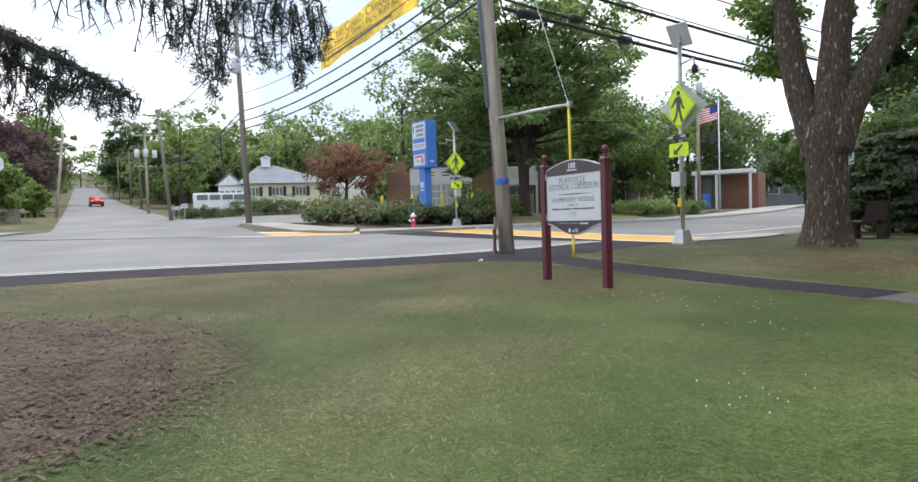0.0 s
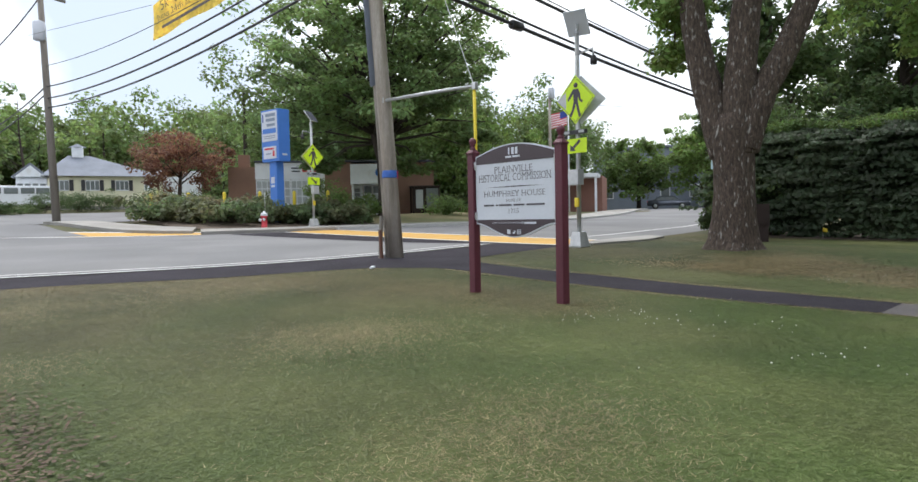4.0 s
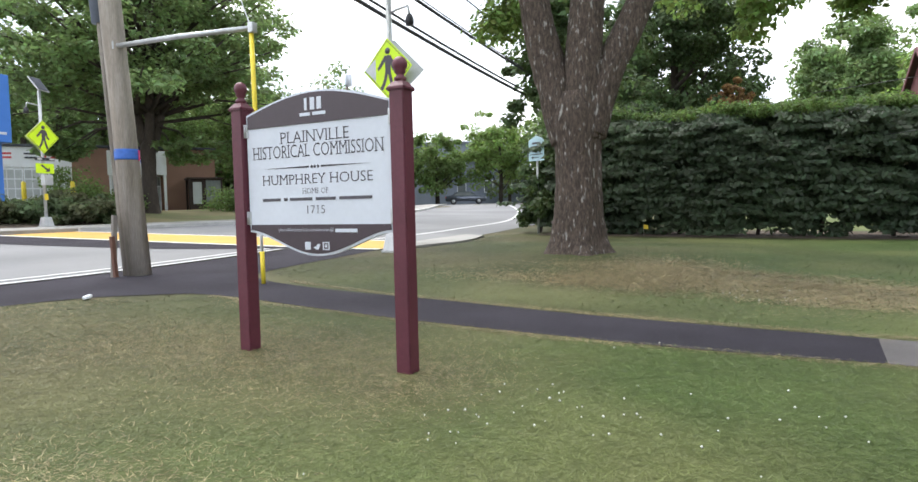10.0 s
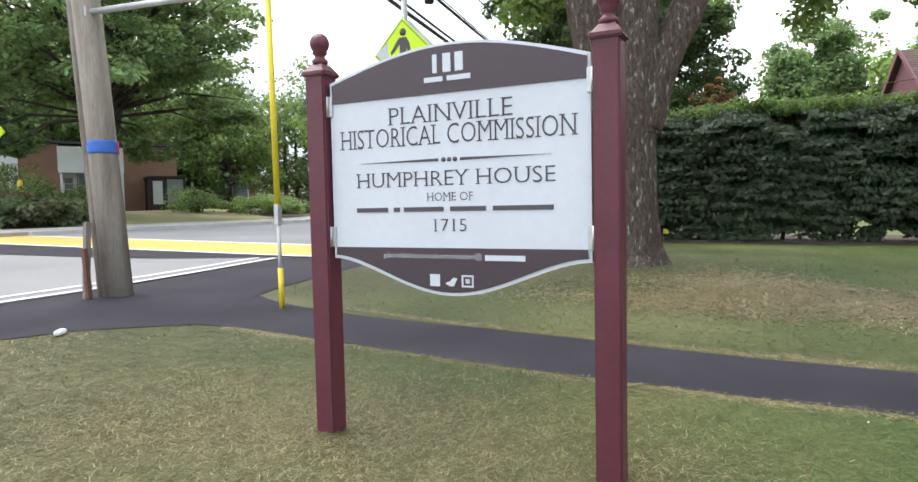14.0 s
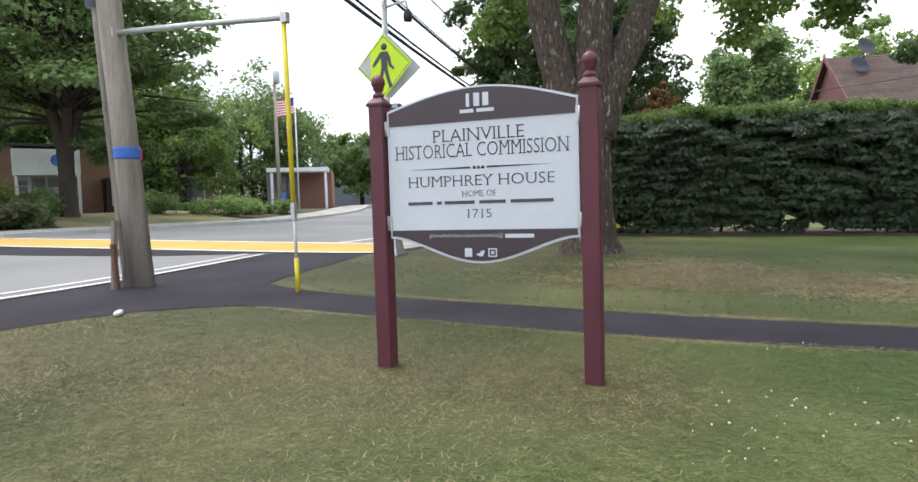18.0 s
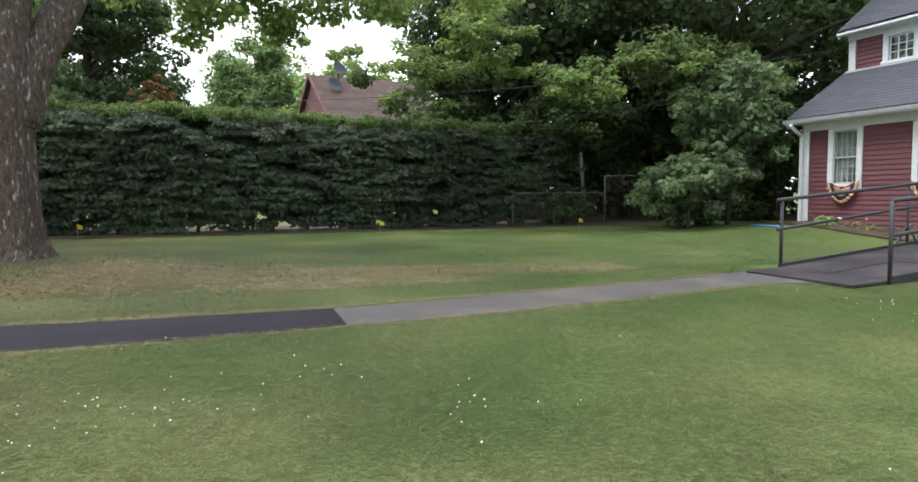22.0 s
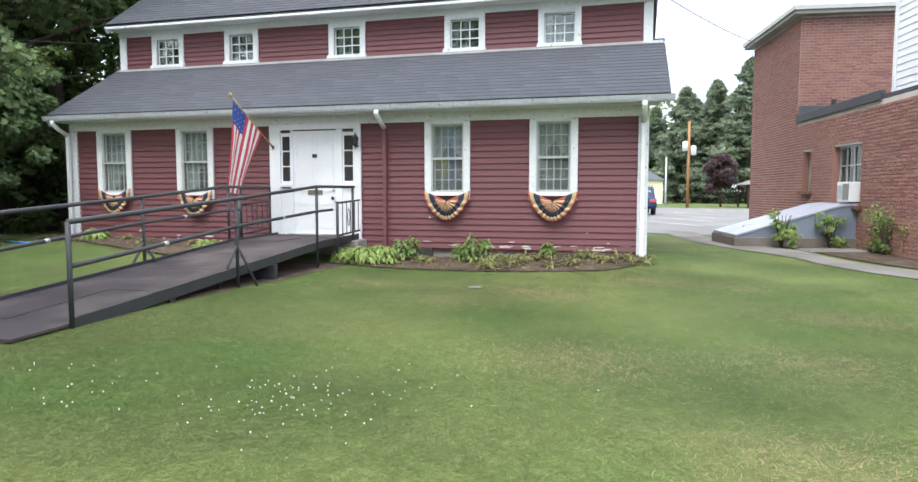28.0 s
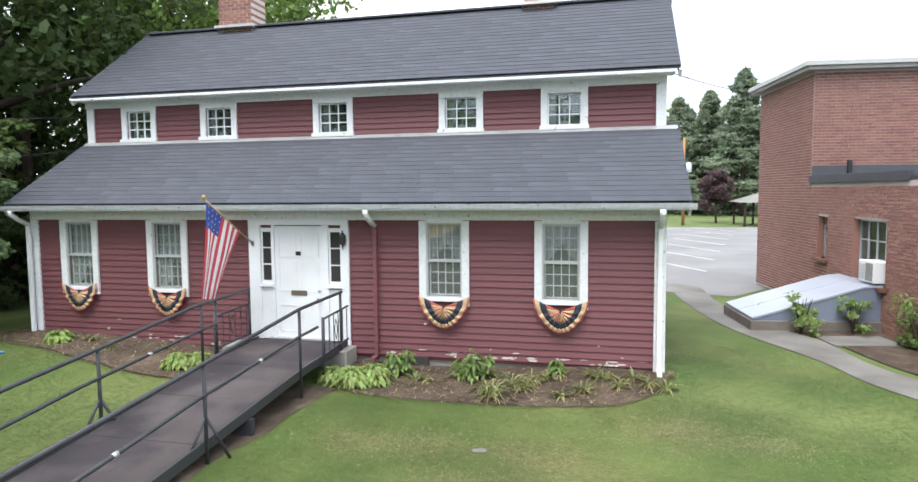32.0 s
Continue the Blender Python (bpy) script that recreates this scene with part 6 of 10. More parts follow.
    for x, y, z, s in SPRAYS:
        e = Vector((x, y, z + 0.2))
        p0 = b + Vector((0, 0.2, 6.5))
        add_limb(bm, [p0, p0.lerp(e, 0.5) + Vector((0, 0, 1.0)), e + Vector((0, 0, 0.5)), e], [0.09, 0.06, 0.03, 0.01], 6)
    part("twig", bm, M_BARK_DARK, t, "thin drooping branches", True)


SPRAYS = [(-13.42, -7.74, 4.78, 0.35), (-13.34, -7.76, 4.1, 0.3), (-13.3, -7.84, 5.3, 0.4), (-14.71, -3.17, 4.63, 0.5), (-14.9, -2.78, 4.2, 0.35), (-14.92, -3.81, 4.6, 0.5), (-14.33, -1.77, 4.6, 0.4),
          (-13.55, -1.09, 4.35, 0.4), (-15.14, -4.5, 5.0, 0.6), (-12.95, -7.45, 4.9, 0.35), (-15.4, -3.9, 4.2, 0.35), (-14.69, -2.5, 4.5, 0.4), (-14.46, -8.14, 4.5, 0.4), (-13.0, 1.0, 4.8, 0.6), (-16.0, -5.0, 5.2, 0.8)]
big_maple()


def hedge():
    h = thing("hedge", "tall dark clipped evergreen hedge behind the lawn", "hedge")
    g = np.random.default_rng(4)
    cs, rs, ts, tr = [], [], [], []
    line = [(-20.1, -9.0), (-20.0, -5), (-20.6, 0), (-20.9, 3.0), (-20.9, 6.2)]
    def at(k):
        y = -9.0 + k * 15.2
        return float(np.interp(y, [p[1] for p in line], [p[0] for p in line])), y
    for i in range(900):
        # a drooping bough: flat sprays that step outward and down
        x, y = at(g.random())
        z = 0.3 + g.random() ** 0.9 * 2.65
        reach = (0.5 + 0.6 * min(1, z / 1.2) * (1 - 0.2 * (z / 3))) * (0.86 + 0.2 * g.random())
        turn = g.normal() * 0.5
        for k in range(4):
            u = (k + 0.6) / 4
            cs.append((x + reach * u + 0.1 * math.sin(y * 2.3), y + reach * u * turn, gz(x, y) + max(z - 0.28 * u * u, 0.12)))
            s = 0.2 + 0.12 * g.random()
            rs.append((s, s * 1.3, s * 0.2))
    v, f = leaf_cloud(cs, rs, [46] * len(cs), 0.15, 0.55, 0.1, 0.25, 0.45, face=(1.3, 0.1, 0))
    raw("foliage", v, f, M_LEAF_HEDGE, h, "dark drooping layers of leaves")
    for i in range(420):
        x, y = at(g.random())
        ts.append((x + g.uniform(-0.4, 0.75), y, gz(x, y) + 2.85 + 0.22 * g.random()))
        tr.append((0.22, 0.25, 0.14))
    v, f = leaf_cloud(ts, tr, [46] * len(ts), 0.1, 0.3, 0.25, aspect=0.45)
    raw("new_growth", v, f, M_LEAF_TOP, h, "bright green new growth along the top")
    cs, rs = [], []
    for i in range(800):
        x, y = at(g.random())
        cs.append((x - 0.25 + 0.3 * g.random(), y, gz(x, y) + 0.6 + 2.25 * g.random()))
        rs.append((0.3, 0.45, 0.3))
    v, f = leaf_cloud(cs, rs, [52] * len(cs), 0.26, 0.3, 0.1)
    raw("inner_foliage", v, f, M_LEAF_HEDGE, h, "deep shaded inner leaves")
    for k in range(16):
        x, y = at((k + random.random()) / 16)
        x += random.uniform(-0.1, 0.3)
        tube("stem", [(x, y, gz(x, y)), (x + random.uniform(-0.1, 0.1), y + random.uniform(-0.15, 0.15), gz(x, y) + 0.8), (x, y + random.uniform(-0.3, 0.3), 2.2)], [0.045, 0.035, 0.02], M_BARK_DARK, h, "", 6)


hedge()


def tree(name, label, x, y, height, spread, low, material, seed, leaf=0.22, clumps=60, per=110, bark=None, trunk_r=0.25, tall=None, csize=0.175, group="", lean=(0, 0), core=36):
    """A broad tree: tapered trunk, limbs, and a crown of leaf clumps with gaps."""
    g = random.Random(seed)
    z = gz(x, y)
    t = thing(name, label, "tree", (0, 0, 0), 0, group)
    bm = bmesh.new()
    mid = z + low + (height - low) * 0.5
    add_limb(bm, [(x, y, z - 0.1), (x + 0.03 * height * g.uniform(-1, 1), y, z + height * 0.3), (x + lean[0] * 0.6, y + lean[1] * 0.6, z + height * 0.62), (x + lean[0], y + lean[1], z + height * 0.9)],
             [trunk_r * 1.3, trunk_r, trunk_r * 0.6, trunk_r * 0.12], 10)
    part("trunk", bm, bark or M_BARK_DARK, t, "tapered trunk", True)
    bm = bmesh.new()
    for k in range(9):
        a = k * 2.4 + g.random()
        zz = z + low * 0.9 + (height - low) * 0.5 * g.random()
        p, r = branch((x, y, zz), (math.cos(a), math.sin(a), 0.6), spread * 0.85, trunk_r * 0.4, 6, g)
        add_limb(bm, p, r, 6)
    part("limb", bm, bark or M_BARK_DARK, t, "spreading limbs", True)
    c, r = crown_clumps((x + lean[0], y + lean[1], mid), (spread, spread, (height - low) * 0.5), clumps, spread * csize, seed, -0.95)
    v, f = leaf_cloud(c, r, [per] * len(c), leaf, 0.3, 0.4)
    if core:
        c, r = crown_clumps((x + lean[0], y + lean[1], mid), (spread * 0.72, spread * 0.72, (height - low) * 0.38), core, spread * 0.3, seed + 500, -0.95)
        v2, f2 = leaf_cloud(c, r, [110] * len(c), leaf * 1.55, 0.3, 0.1)
        v, f = np.concatenate([v, v2]), np.concatenate([f, f2 + len(v)])
    raw("crown", v, f, material, t, "uneven leafy crown")
    return t


# the big maple across the road
def street_maple():
    x, y = -22.95, -29.65
    b = Vector((x, y, gz(x, y) - 0.1))
    t = thing("maple_tree", "large maple across the road with a broad layered crown", "tree")
    g = random.Random(21)
    bm = bmesh.new()
    ridged(bm, [b + Vector((0.02 * z, 0, z)) for z in (0, 0.15, 0.5, 1.2, 2.2, 3.1, 3.6)], [0.48, 0.4, 0.34, 0.31, 0.3, 0.33, 0.25], 30, 4, True)
    side = Vector((-0.79, 0.61, 0))
    forks = ((-0.5, 0.1, 9.0, 0.26), (0.55, -0.2, 10.0, 0.28), (0.1, 0.6, 9.0, 0.22))
    tops = []
    for u, w, h, r in forks:
        d = side * u + Vector((0.6, 0.8, 0)) * w
        line = [b + Vector((0, 0, 3.0)) + d * 0.15, b + Vector((0, 0, 4.6)) + d * 0.9, b + Vector((0, 0, 6.6)) + d * 1.7, b + Vector((0, 0, h + 3)) + d * 3.0]
        ridged(bm, line, [r, r * 0.85, r * 0.65, r * 0.25], 20, 4)
        tops.append(line)
    part("trunk", bm, M_BARK_DARK, t, "dark forked trunk", True)
    cs, rs, limbs = [], [], bmesh.new()
    # tiers of boughs, each a flat layer of clumps
    for k in range(64):
        a = k * 2.39996
        u = (k + 0.5) / 64
        z = 5.0 + 11.2 * u
        far = 7.5 * math.sqrt(max(0.08, 1 - (max(u - 0.22, 0) / 0.85) ** 2)) * g.uniform(0.72, 1.04)
        p0 = tops[k % 3][min(3, 1 + int(u * 2.2))]
        e = Vector((x + far * math.cos(a), y + far * math.sin(a), b.z + z + g.uniform(-0.5, 0.5)))
        q = Vector((p0.x, p0.y, min(p0.z, e.z + 0.8)))
        add_limb(limbs, [q, q.lerp(e, 0.5) + Vector((0, 0, 0.5)), e], [0.1, 0.06, 0.02], 5)
        for j in range(9):
            v = 0.35 + 0.65 * (j + g.random()) / 9
            c = q.lerp(e, v) + Vector((g.gauss(0, 0.75), g.gauss(0, 0.75), 0.35 - 0.5 * v * v + g.gauss(0, 0.22)))
            cs.append(c[:])
            r = g.uniform(0.65, 1.15)
            rs.append((r, r, r * 0.4))
    # low boughs that sweep down towards the lawn
    for dx, dy, z in ((2.4, -1.9, 3.0), (3.1, -1.6, 2.8), (3.6, -2.6, 3.4), (-0.9, 0.8, 2.6), (-1.6, 1.4, 2.9), (4.6, -2.6, 4.3), (-4.6, 3.6, 4.4), (-3.2, 2.9, 4.0)):
        e = b + Vector((dx, dy, z))
        p0 = b + Vector((0, 0, 4.2))
        add_limb(limbs, [p0, p0.lerp(e, 0.6) + Vector((0, 0, 0.5)), e], [0.08, 0.05, 0.015], 5)
        for j in range(6):
            c = e + Vector((g.gauss(0, 0.5), g.gauss(0, 0.5), g.gauss(0.15, 0.2)))
            cs.append(c[:])
            rs.append((0.55, 0.55, 0.24))
    # bare dead twigs at the fork
    for k in range(10):
        p, r = branch(b + Vector((0, 0, g.uniform(3.4, 5.0))), (g.uniform(-1, 1), g.uniform(-1, 1), g.uniform(-0.4, 0.3)), g.uniform(1.0, 2.0), 0.03, 5, g)
        add_limb(limbs, p, r, 4)
    part("limb", limbs, M_BARK_DARK, t, "long spreading limbs", True)
    v, f = leaf_cloud(cs, rs, [86] * len(cs), 0.25, 0.6, 0.25)
    raw("crown", v, f, M_LEAF_STREET, t, "layered green leaves with gaps")


M_LEAF_STREET = leafy("street_maple_leaf", (0.14, 0.205, 0.092), (0.185, 0.255, 0.108))
street_maple()


def thicket():
    """Dark trees and shrubs between the hedge and the house."""
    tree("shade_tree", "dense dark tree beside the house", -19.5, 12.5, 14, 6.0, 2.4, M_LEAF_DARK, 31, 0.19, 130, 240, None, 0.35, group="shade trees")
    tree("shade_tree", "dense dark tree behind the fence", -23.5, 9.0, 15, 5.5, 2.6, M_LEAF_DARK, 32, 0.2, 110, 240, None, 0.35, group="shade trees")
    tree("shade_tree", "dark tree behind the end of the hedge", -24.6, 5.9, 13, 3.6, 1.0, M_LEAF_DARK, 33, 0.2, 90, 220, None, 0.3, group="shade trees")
    tree("shade_tree", "leafy tree behind the red house", -17.0, 19.0, 15, 5.5, 3, M_LEAF, 34, 0.2, 100, 200, None, 0.35, group="shade trees")
    tree("shade_tree", "dark tree rising behind the hedge", -46.5, -10.0, 16, 4.7, 1.5, M_LEAF_DARK, 36, 0.26, 210, 230, None, 0.35, group="shade trees")
    tree("lilac_shrub", "tall light green shrub at the house corner", -15.6, 8.7, 4.7, 1.5, 0.9, M_LEAF_SHRUB, 37, 0.12, 60, 170, None, 0.05)
    tree("lilac_shrub", "round leafy shrub beside the tall one", -15.6, 7.4, 2.0, 1.35, 0.05, M_LEAF_SHRUB, 38, 0.12, 46, 160, None, 0.04)
    tree("red_maple_shrub", "bushy red-leaved shrub above the hedge", -42.6, -6.3, 7.4, 1.3, 4.3, M_LEAF_RUST, 39, 0.17, 60, 110, None, 0.06, core=6)
    tree("shade_tree", "dark tree rising behind the end of the hedge", -26.5, -10.6, 11, 2.8, 1.0, M_LEAF_DARK, 43, 0.19, 90, 180, None, 0.3, group="shade trees")


M_LEAF_SHRUB = leafy("shrub_leaf", (0.112, 0.165, 0.084), (0.145, 0.2, 0.105))
M_LEAF_RUST = leafy("rust_leaf", (0.23, 0.125, 0.06), (0.19, 0.115, 0.055))
thicket()


def woods(name, label, places, material, seed, leaf=0.6, per=60, clumps=16, low=0.48):
    """Far trees joined into one belt."""
    g = np.random.default_rng(seed)
    cs, rs, trunks = [], [], bmesh.new()
    for x, y, h, s in places:
        z = gz(x, y)
        c, r = crown_clumps((x, y, z + h * low), (s, s, h * 0.5), clumps, s * 0.33, int(g.integers(1e6)), -1)
        cs += c
        rs += r
        add_tube(trunks, [(x, y, z - 0.3), (x, y, z + h * 0.7)], [0.25, 0.1], 6)
    v, f = leaf_cloud(cs, rs, [per] * len(cs), leaf, 0.35, 0.35)
    w = tagged(raw(name, v, f, material), label, "woods", "", "stuff")
    ob = tagged(finish("tree_trunks", trunks, M_BARK_DARK), "trunks of the far trees", "woods", "", "stuff")


def belt(x0, y0, x1, y1, n, h, s, seed, depth=10):
    g = random.Random(seed)
    out = []
    for k in range(n):
        t = (k + g.random()) / n
        out.append((x0 + (x1 - x0) * t + g.uniform(-1, 1) * depth * 0.3, y0 + (y1 - y0) * t + g.uniform(-1, 1) * depth, h * g.uniform(0.75, 1.2), s * g.uniform(0.8, 1.25)))
    return out

# ---- woods in the distance ----
woods("woods", "green woodland beyond the side street", belt(-75, -85, -12, -118, 34, 14, 6, 1, 8) + belt(-60, -110, -18, -190, 22, 17, 7, 11, 10), M_LEAF_WOOD, 51, 0.72, 60, 24)
woods("woods", "woodland behind the buildings across the road", belt(-26, -52, -46, -46, 14, 15, 4.8, 3, 3) + belt(-46, -50, -64, -42, 11, 13, 4.6, 13, 3), M_LEAF_WOOD, 52, 0.36, 125, 26)
woods("woods", "trees along the side street", belt(-40, -245, 44, -245, 16, 15, 8, 23, 6) + belt(12, -130, 10, -240, 12, 15, 5.5, 25, 2) + belt(11, -105, 8.5, -230, 17, 12, 4.4, 4, 2) + belt(-13, -88, -10, -230, 16, 11, 4.2, 5, 3), M_LEAF_WOOD, 53, 0.7, 46, 22)
woods("woods", "trees beyond the road bend", belt(-78, -36, -120, -10, 16, 13, 6, 6, 8) + belt(-72, -24, -62, -12, 7, 11, 4.8, 7, 3), M_LEAF_WOOD, 54, 0.48, 85, 24)
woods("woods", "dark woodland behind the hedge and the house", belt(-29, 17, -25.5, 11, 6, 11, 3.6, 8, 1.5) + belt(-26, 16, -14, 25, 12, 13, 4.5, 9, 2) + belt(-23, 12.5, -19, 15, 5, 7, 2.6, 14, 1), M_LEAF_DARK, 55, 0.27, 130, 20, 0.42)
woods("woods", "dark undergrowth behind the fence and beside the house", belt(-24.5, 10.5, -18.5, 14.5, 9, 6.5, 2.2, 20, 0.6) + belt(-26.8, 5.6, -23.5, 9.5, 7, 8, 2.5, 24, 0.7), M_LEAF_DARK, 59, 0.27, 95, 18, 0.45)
woods("woods", "woodland beyond the car park", belt(-30, 95, 40, 110, 26, 14, 6, 10, 6), M_LEAF_WOOD, 56, 0.8, 44, 16)
tree("shade_tree", "rounded green tree beside the neighbouring house", -72, 2.3, 16.8, 5.5, 1.0, M_LEAF_STREET, 61, 0.36, 230, 220, None, 0.3, csize=0.22, group="shade trees")
tree("shade_tree", "rounded green tree behind the neighbouring house", -55, 7.5, 12.5, 5.0, 2.0, M_LEAF, 62, 0.32, 80, 120, None, 0.3, group="shade trees")
tree("shade_tree", "light green tree near the post office", -42.4, -41.3, 10, 4.8, 0.8, M_LEAF, 63, 0.22, 80, 130, None, 0.18, group="shade trees")
tree("shade_tree", "light green tree over the entrance", -37.2, -46.8, 11, 4.8, 1.2, M_LEAF_LIGHT, 64, 0.22, 80, 130, None, 0.18, group="shade trees")
tree("shade_tree", "light green street tree before the grey building", -66, -38.5, 8.5, 4.2, 1.2, M_LEAF_LIGHT, 65, 0.26, 80, 120, None, 0.2, group="shade trees")
tree("shade_tree", "light green street tree before the grey building", -70, -32.5, 10.5, 4.2, 1.4, M_LEAF, 66, 0.26, 80, 120, None, 0.2, group="shade trees")
tree("copper_beech", "spreading dark purple tree beside the side street", 8.2, -86, 11.2, 6.4, 1.0, M_LEAF_PURPLE, 67, 0.32, 130, 140, None, 0.35)
tree("shade_tree", "thin yellow-green tree by the side street", -10.6, -79, 13.2, 2.8, 3.0, M_LEAF_LIGHT, 68, 0.22, 46, 60, None, 0.16, group="shade trees", core=0)
tree("shade_tree", "light sparse tree by the side street", -15.2, -80, 12.0, 2.6, 3.0, M_LEAF_LIGHT, 72, 0.22, 40, 46, None, 0.14, group="shade trees", core=0)
tree("shade_tree", "dense green tree beyond the copper beech", 4.6, -112, 14.5, 5.0, 1.5, M_LEAF, 73, 0.36, 90, 110, None, 0.3, group="shade trees")
tree("shade_tree", "dark rounded tree at the top of the hill", -9.5, -150, 15.0, 6.0, 1.5, M_LEAF_DARK, 74, 0.45, 90, 110, None, 0.3, group="shade trees")
tree("shade_tree", "leafy green tree over the side street pavement", -11.6, -93, 11.0, 4.0, 1.5, M_LEAF, 75, 0.3, 80, 110, None, 0.2, group="shade trees")
tree("shade_tree", "bright green tree at the street corner", 5.6, -64, 5.6, 2.7, 0.4, M_LEAF, 76, 0.22, 50, 110, None, 0.14, group="shade trees")
tree("shade_tree", "round green tree by the side street", 3.5, -74, 3.3, 1.5, 0.1, M_LEAF, 69, 0.3, 40, 80, None, 0.12, group="shade trees")
tree("japanese_maple", "spreading dark red maple before the bank", -16.5, -41.5, 5.4, 2.75, 1.9, M_LEAF_RED, 70, 0.15, 84, 95, None, 0.12, csize=0.2, core=10)
tree("plum_tree", "small purple-leaved plum tree on the grass", 6.3, 62.5, 5.2, 1.6, 1.1, M_LEAF_PURPLE, 71, 0.2, 50, 90, None, 0.08)


def conifer(x, y, h, s, seed, label):
    g = np.random.default_rng(seed)
    z = gz(x, y)
    t = thing("conifer", label, "tree", group="tall conifers")
    tube("trunk", [(x, y, z - 0.2), (x, y, z + h * 0.6), (x, y, z + h)], [0.3, 0.16, 0.03], M_BARK_DARK, t, "straight trunk", 8)
    cs, rs = [], []
    for k in range(520):
        f = g.random() ** 0.75
        a = g.random() * math.tau
        tier = 0.8 + 0.2 * math.sin(f * 40 + seed)
        r = 1.3 * s * (1 - f) ** 0.75 * (0.4 + 0.6 * g.random()) * tier * (1 + 0.18 * math.sin(3 * a + seed)) + 0.12
        cs.append((x + r * math.cos(a), y + r * math.sin(a), z + h * (0.04 + 0.95 * f) - 0.22 * r))
        rs.append((0.45 + 0.15 * s * (1 - f), 0.45 + 0.15 * s * (1 - f), 0.2))
    v, f = leaf_cloud(cs, rs, [30] * len(cs), 0.6, 0.5, 0.2, 0.5, 0.26)
    raw("needles", v, f, M_PINE, t, "drooping dark green boughs")


for x, y, h, s, k in ((5.2, 86, 15.2, 5.0, 1), (8.6, 84, 15.6, 4.6, 2), (11.8, 80, 17.4, 5.8, 3), (16.2, 82, 16.5, 5.8, 4), (2.0, 96, 14, 5.2, 5), (20.5, 80, 16, 5.4, 6), (7.0, 92, 14.5, 5.0, 7), (14.0, 90, 15.5, 5.0, 8)):
    conifer(x, y, h, s, k, "tall dark green conifer beyond the car park")


# leaf sprays before the dark wood; their lighter green puts light into the colour
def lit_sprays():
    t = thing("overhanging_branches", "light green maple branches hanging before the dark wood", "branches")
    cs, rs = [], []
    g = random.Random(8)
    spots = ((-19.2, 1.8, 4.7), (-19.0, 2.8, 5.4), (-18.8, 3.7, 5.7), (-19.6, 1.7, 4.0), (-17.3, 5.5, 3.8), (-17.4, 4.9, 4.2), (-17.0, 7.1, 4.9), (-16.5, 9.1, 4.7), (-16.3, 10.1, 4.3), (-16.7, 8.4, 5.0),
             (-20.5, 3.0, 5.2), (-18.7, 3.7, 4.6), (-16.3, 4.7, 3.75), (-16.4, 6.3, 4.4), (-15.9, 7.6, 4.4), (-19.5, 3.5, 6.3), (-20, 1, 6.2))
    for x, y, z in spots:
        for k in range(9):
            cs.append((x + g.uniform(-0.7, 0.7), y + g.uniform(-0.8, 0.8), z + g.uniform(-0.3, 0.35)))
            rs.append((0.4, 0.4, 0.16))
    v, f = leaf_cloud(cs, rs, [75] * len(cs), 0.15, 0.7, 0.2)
    raw("leaves", v, f, leafy("lit_maple_leaf", (0.13, 0.19, 0.07), (0.165, 0.225, 0.086)), t, "layered light green leaves")
    for x, y, z in spots:
        tube("branch", [(x - 1.5, y + 0.7, z + 0.5), (x - 0.7, y + 0.3, z + 0.35), (x + 0.3, y, z)], [0.022, 0.015, 0.006], M_BARK_DARK, t, "", 6)


lit_sprays()


# slender trunks in the shade behind the fence
def shade_trunks():
    for k, (x, y, dx, dy, h, r) in enumerate(((-20.9, 7.0, 0.3, -0.7, 2.3, 0.07), (-20.8, 7.7, 0.1, -0.2, 2.3, 0.07))):
        t = thing("sapling", "slender pale trunk leaning in the shade", "tree", group="shaded saplings")
        tube("trunk", [(x, y, gz(x, y) - 0.05), (x + dx * 0.45, y + dy * 0.4, gz(x, y) + h * 0.5), (x + dx, y + dy, gz(x, y) + h)], [r, r * 0.85, r * 0.7], M_POLE_GREY, t, "pale grey trunk", 8)
        c, rr = crown_clumps((x + dx, y + dy, gz(x, y) + h + 0.9), (1.5, 1.5, 0.9), 22, 0.5, 90 + k, -0.9)
        v, f = leaf_cloud(c, rr, [90] * len(c), 0.17, 0.5, 0.2)
        raw("crown", v, f, M_LEAF_DARK, t, "dark leaves overhead")


shade_trunks()


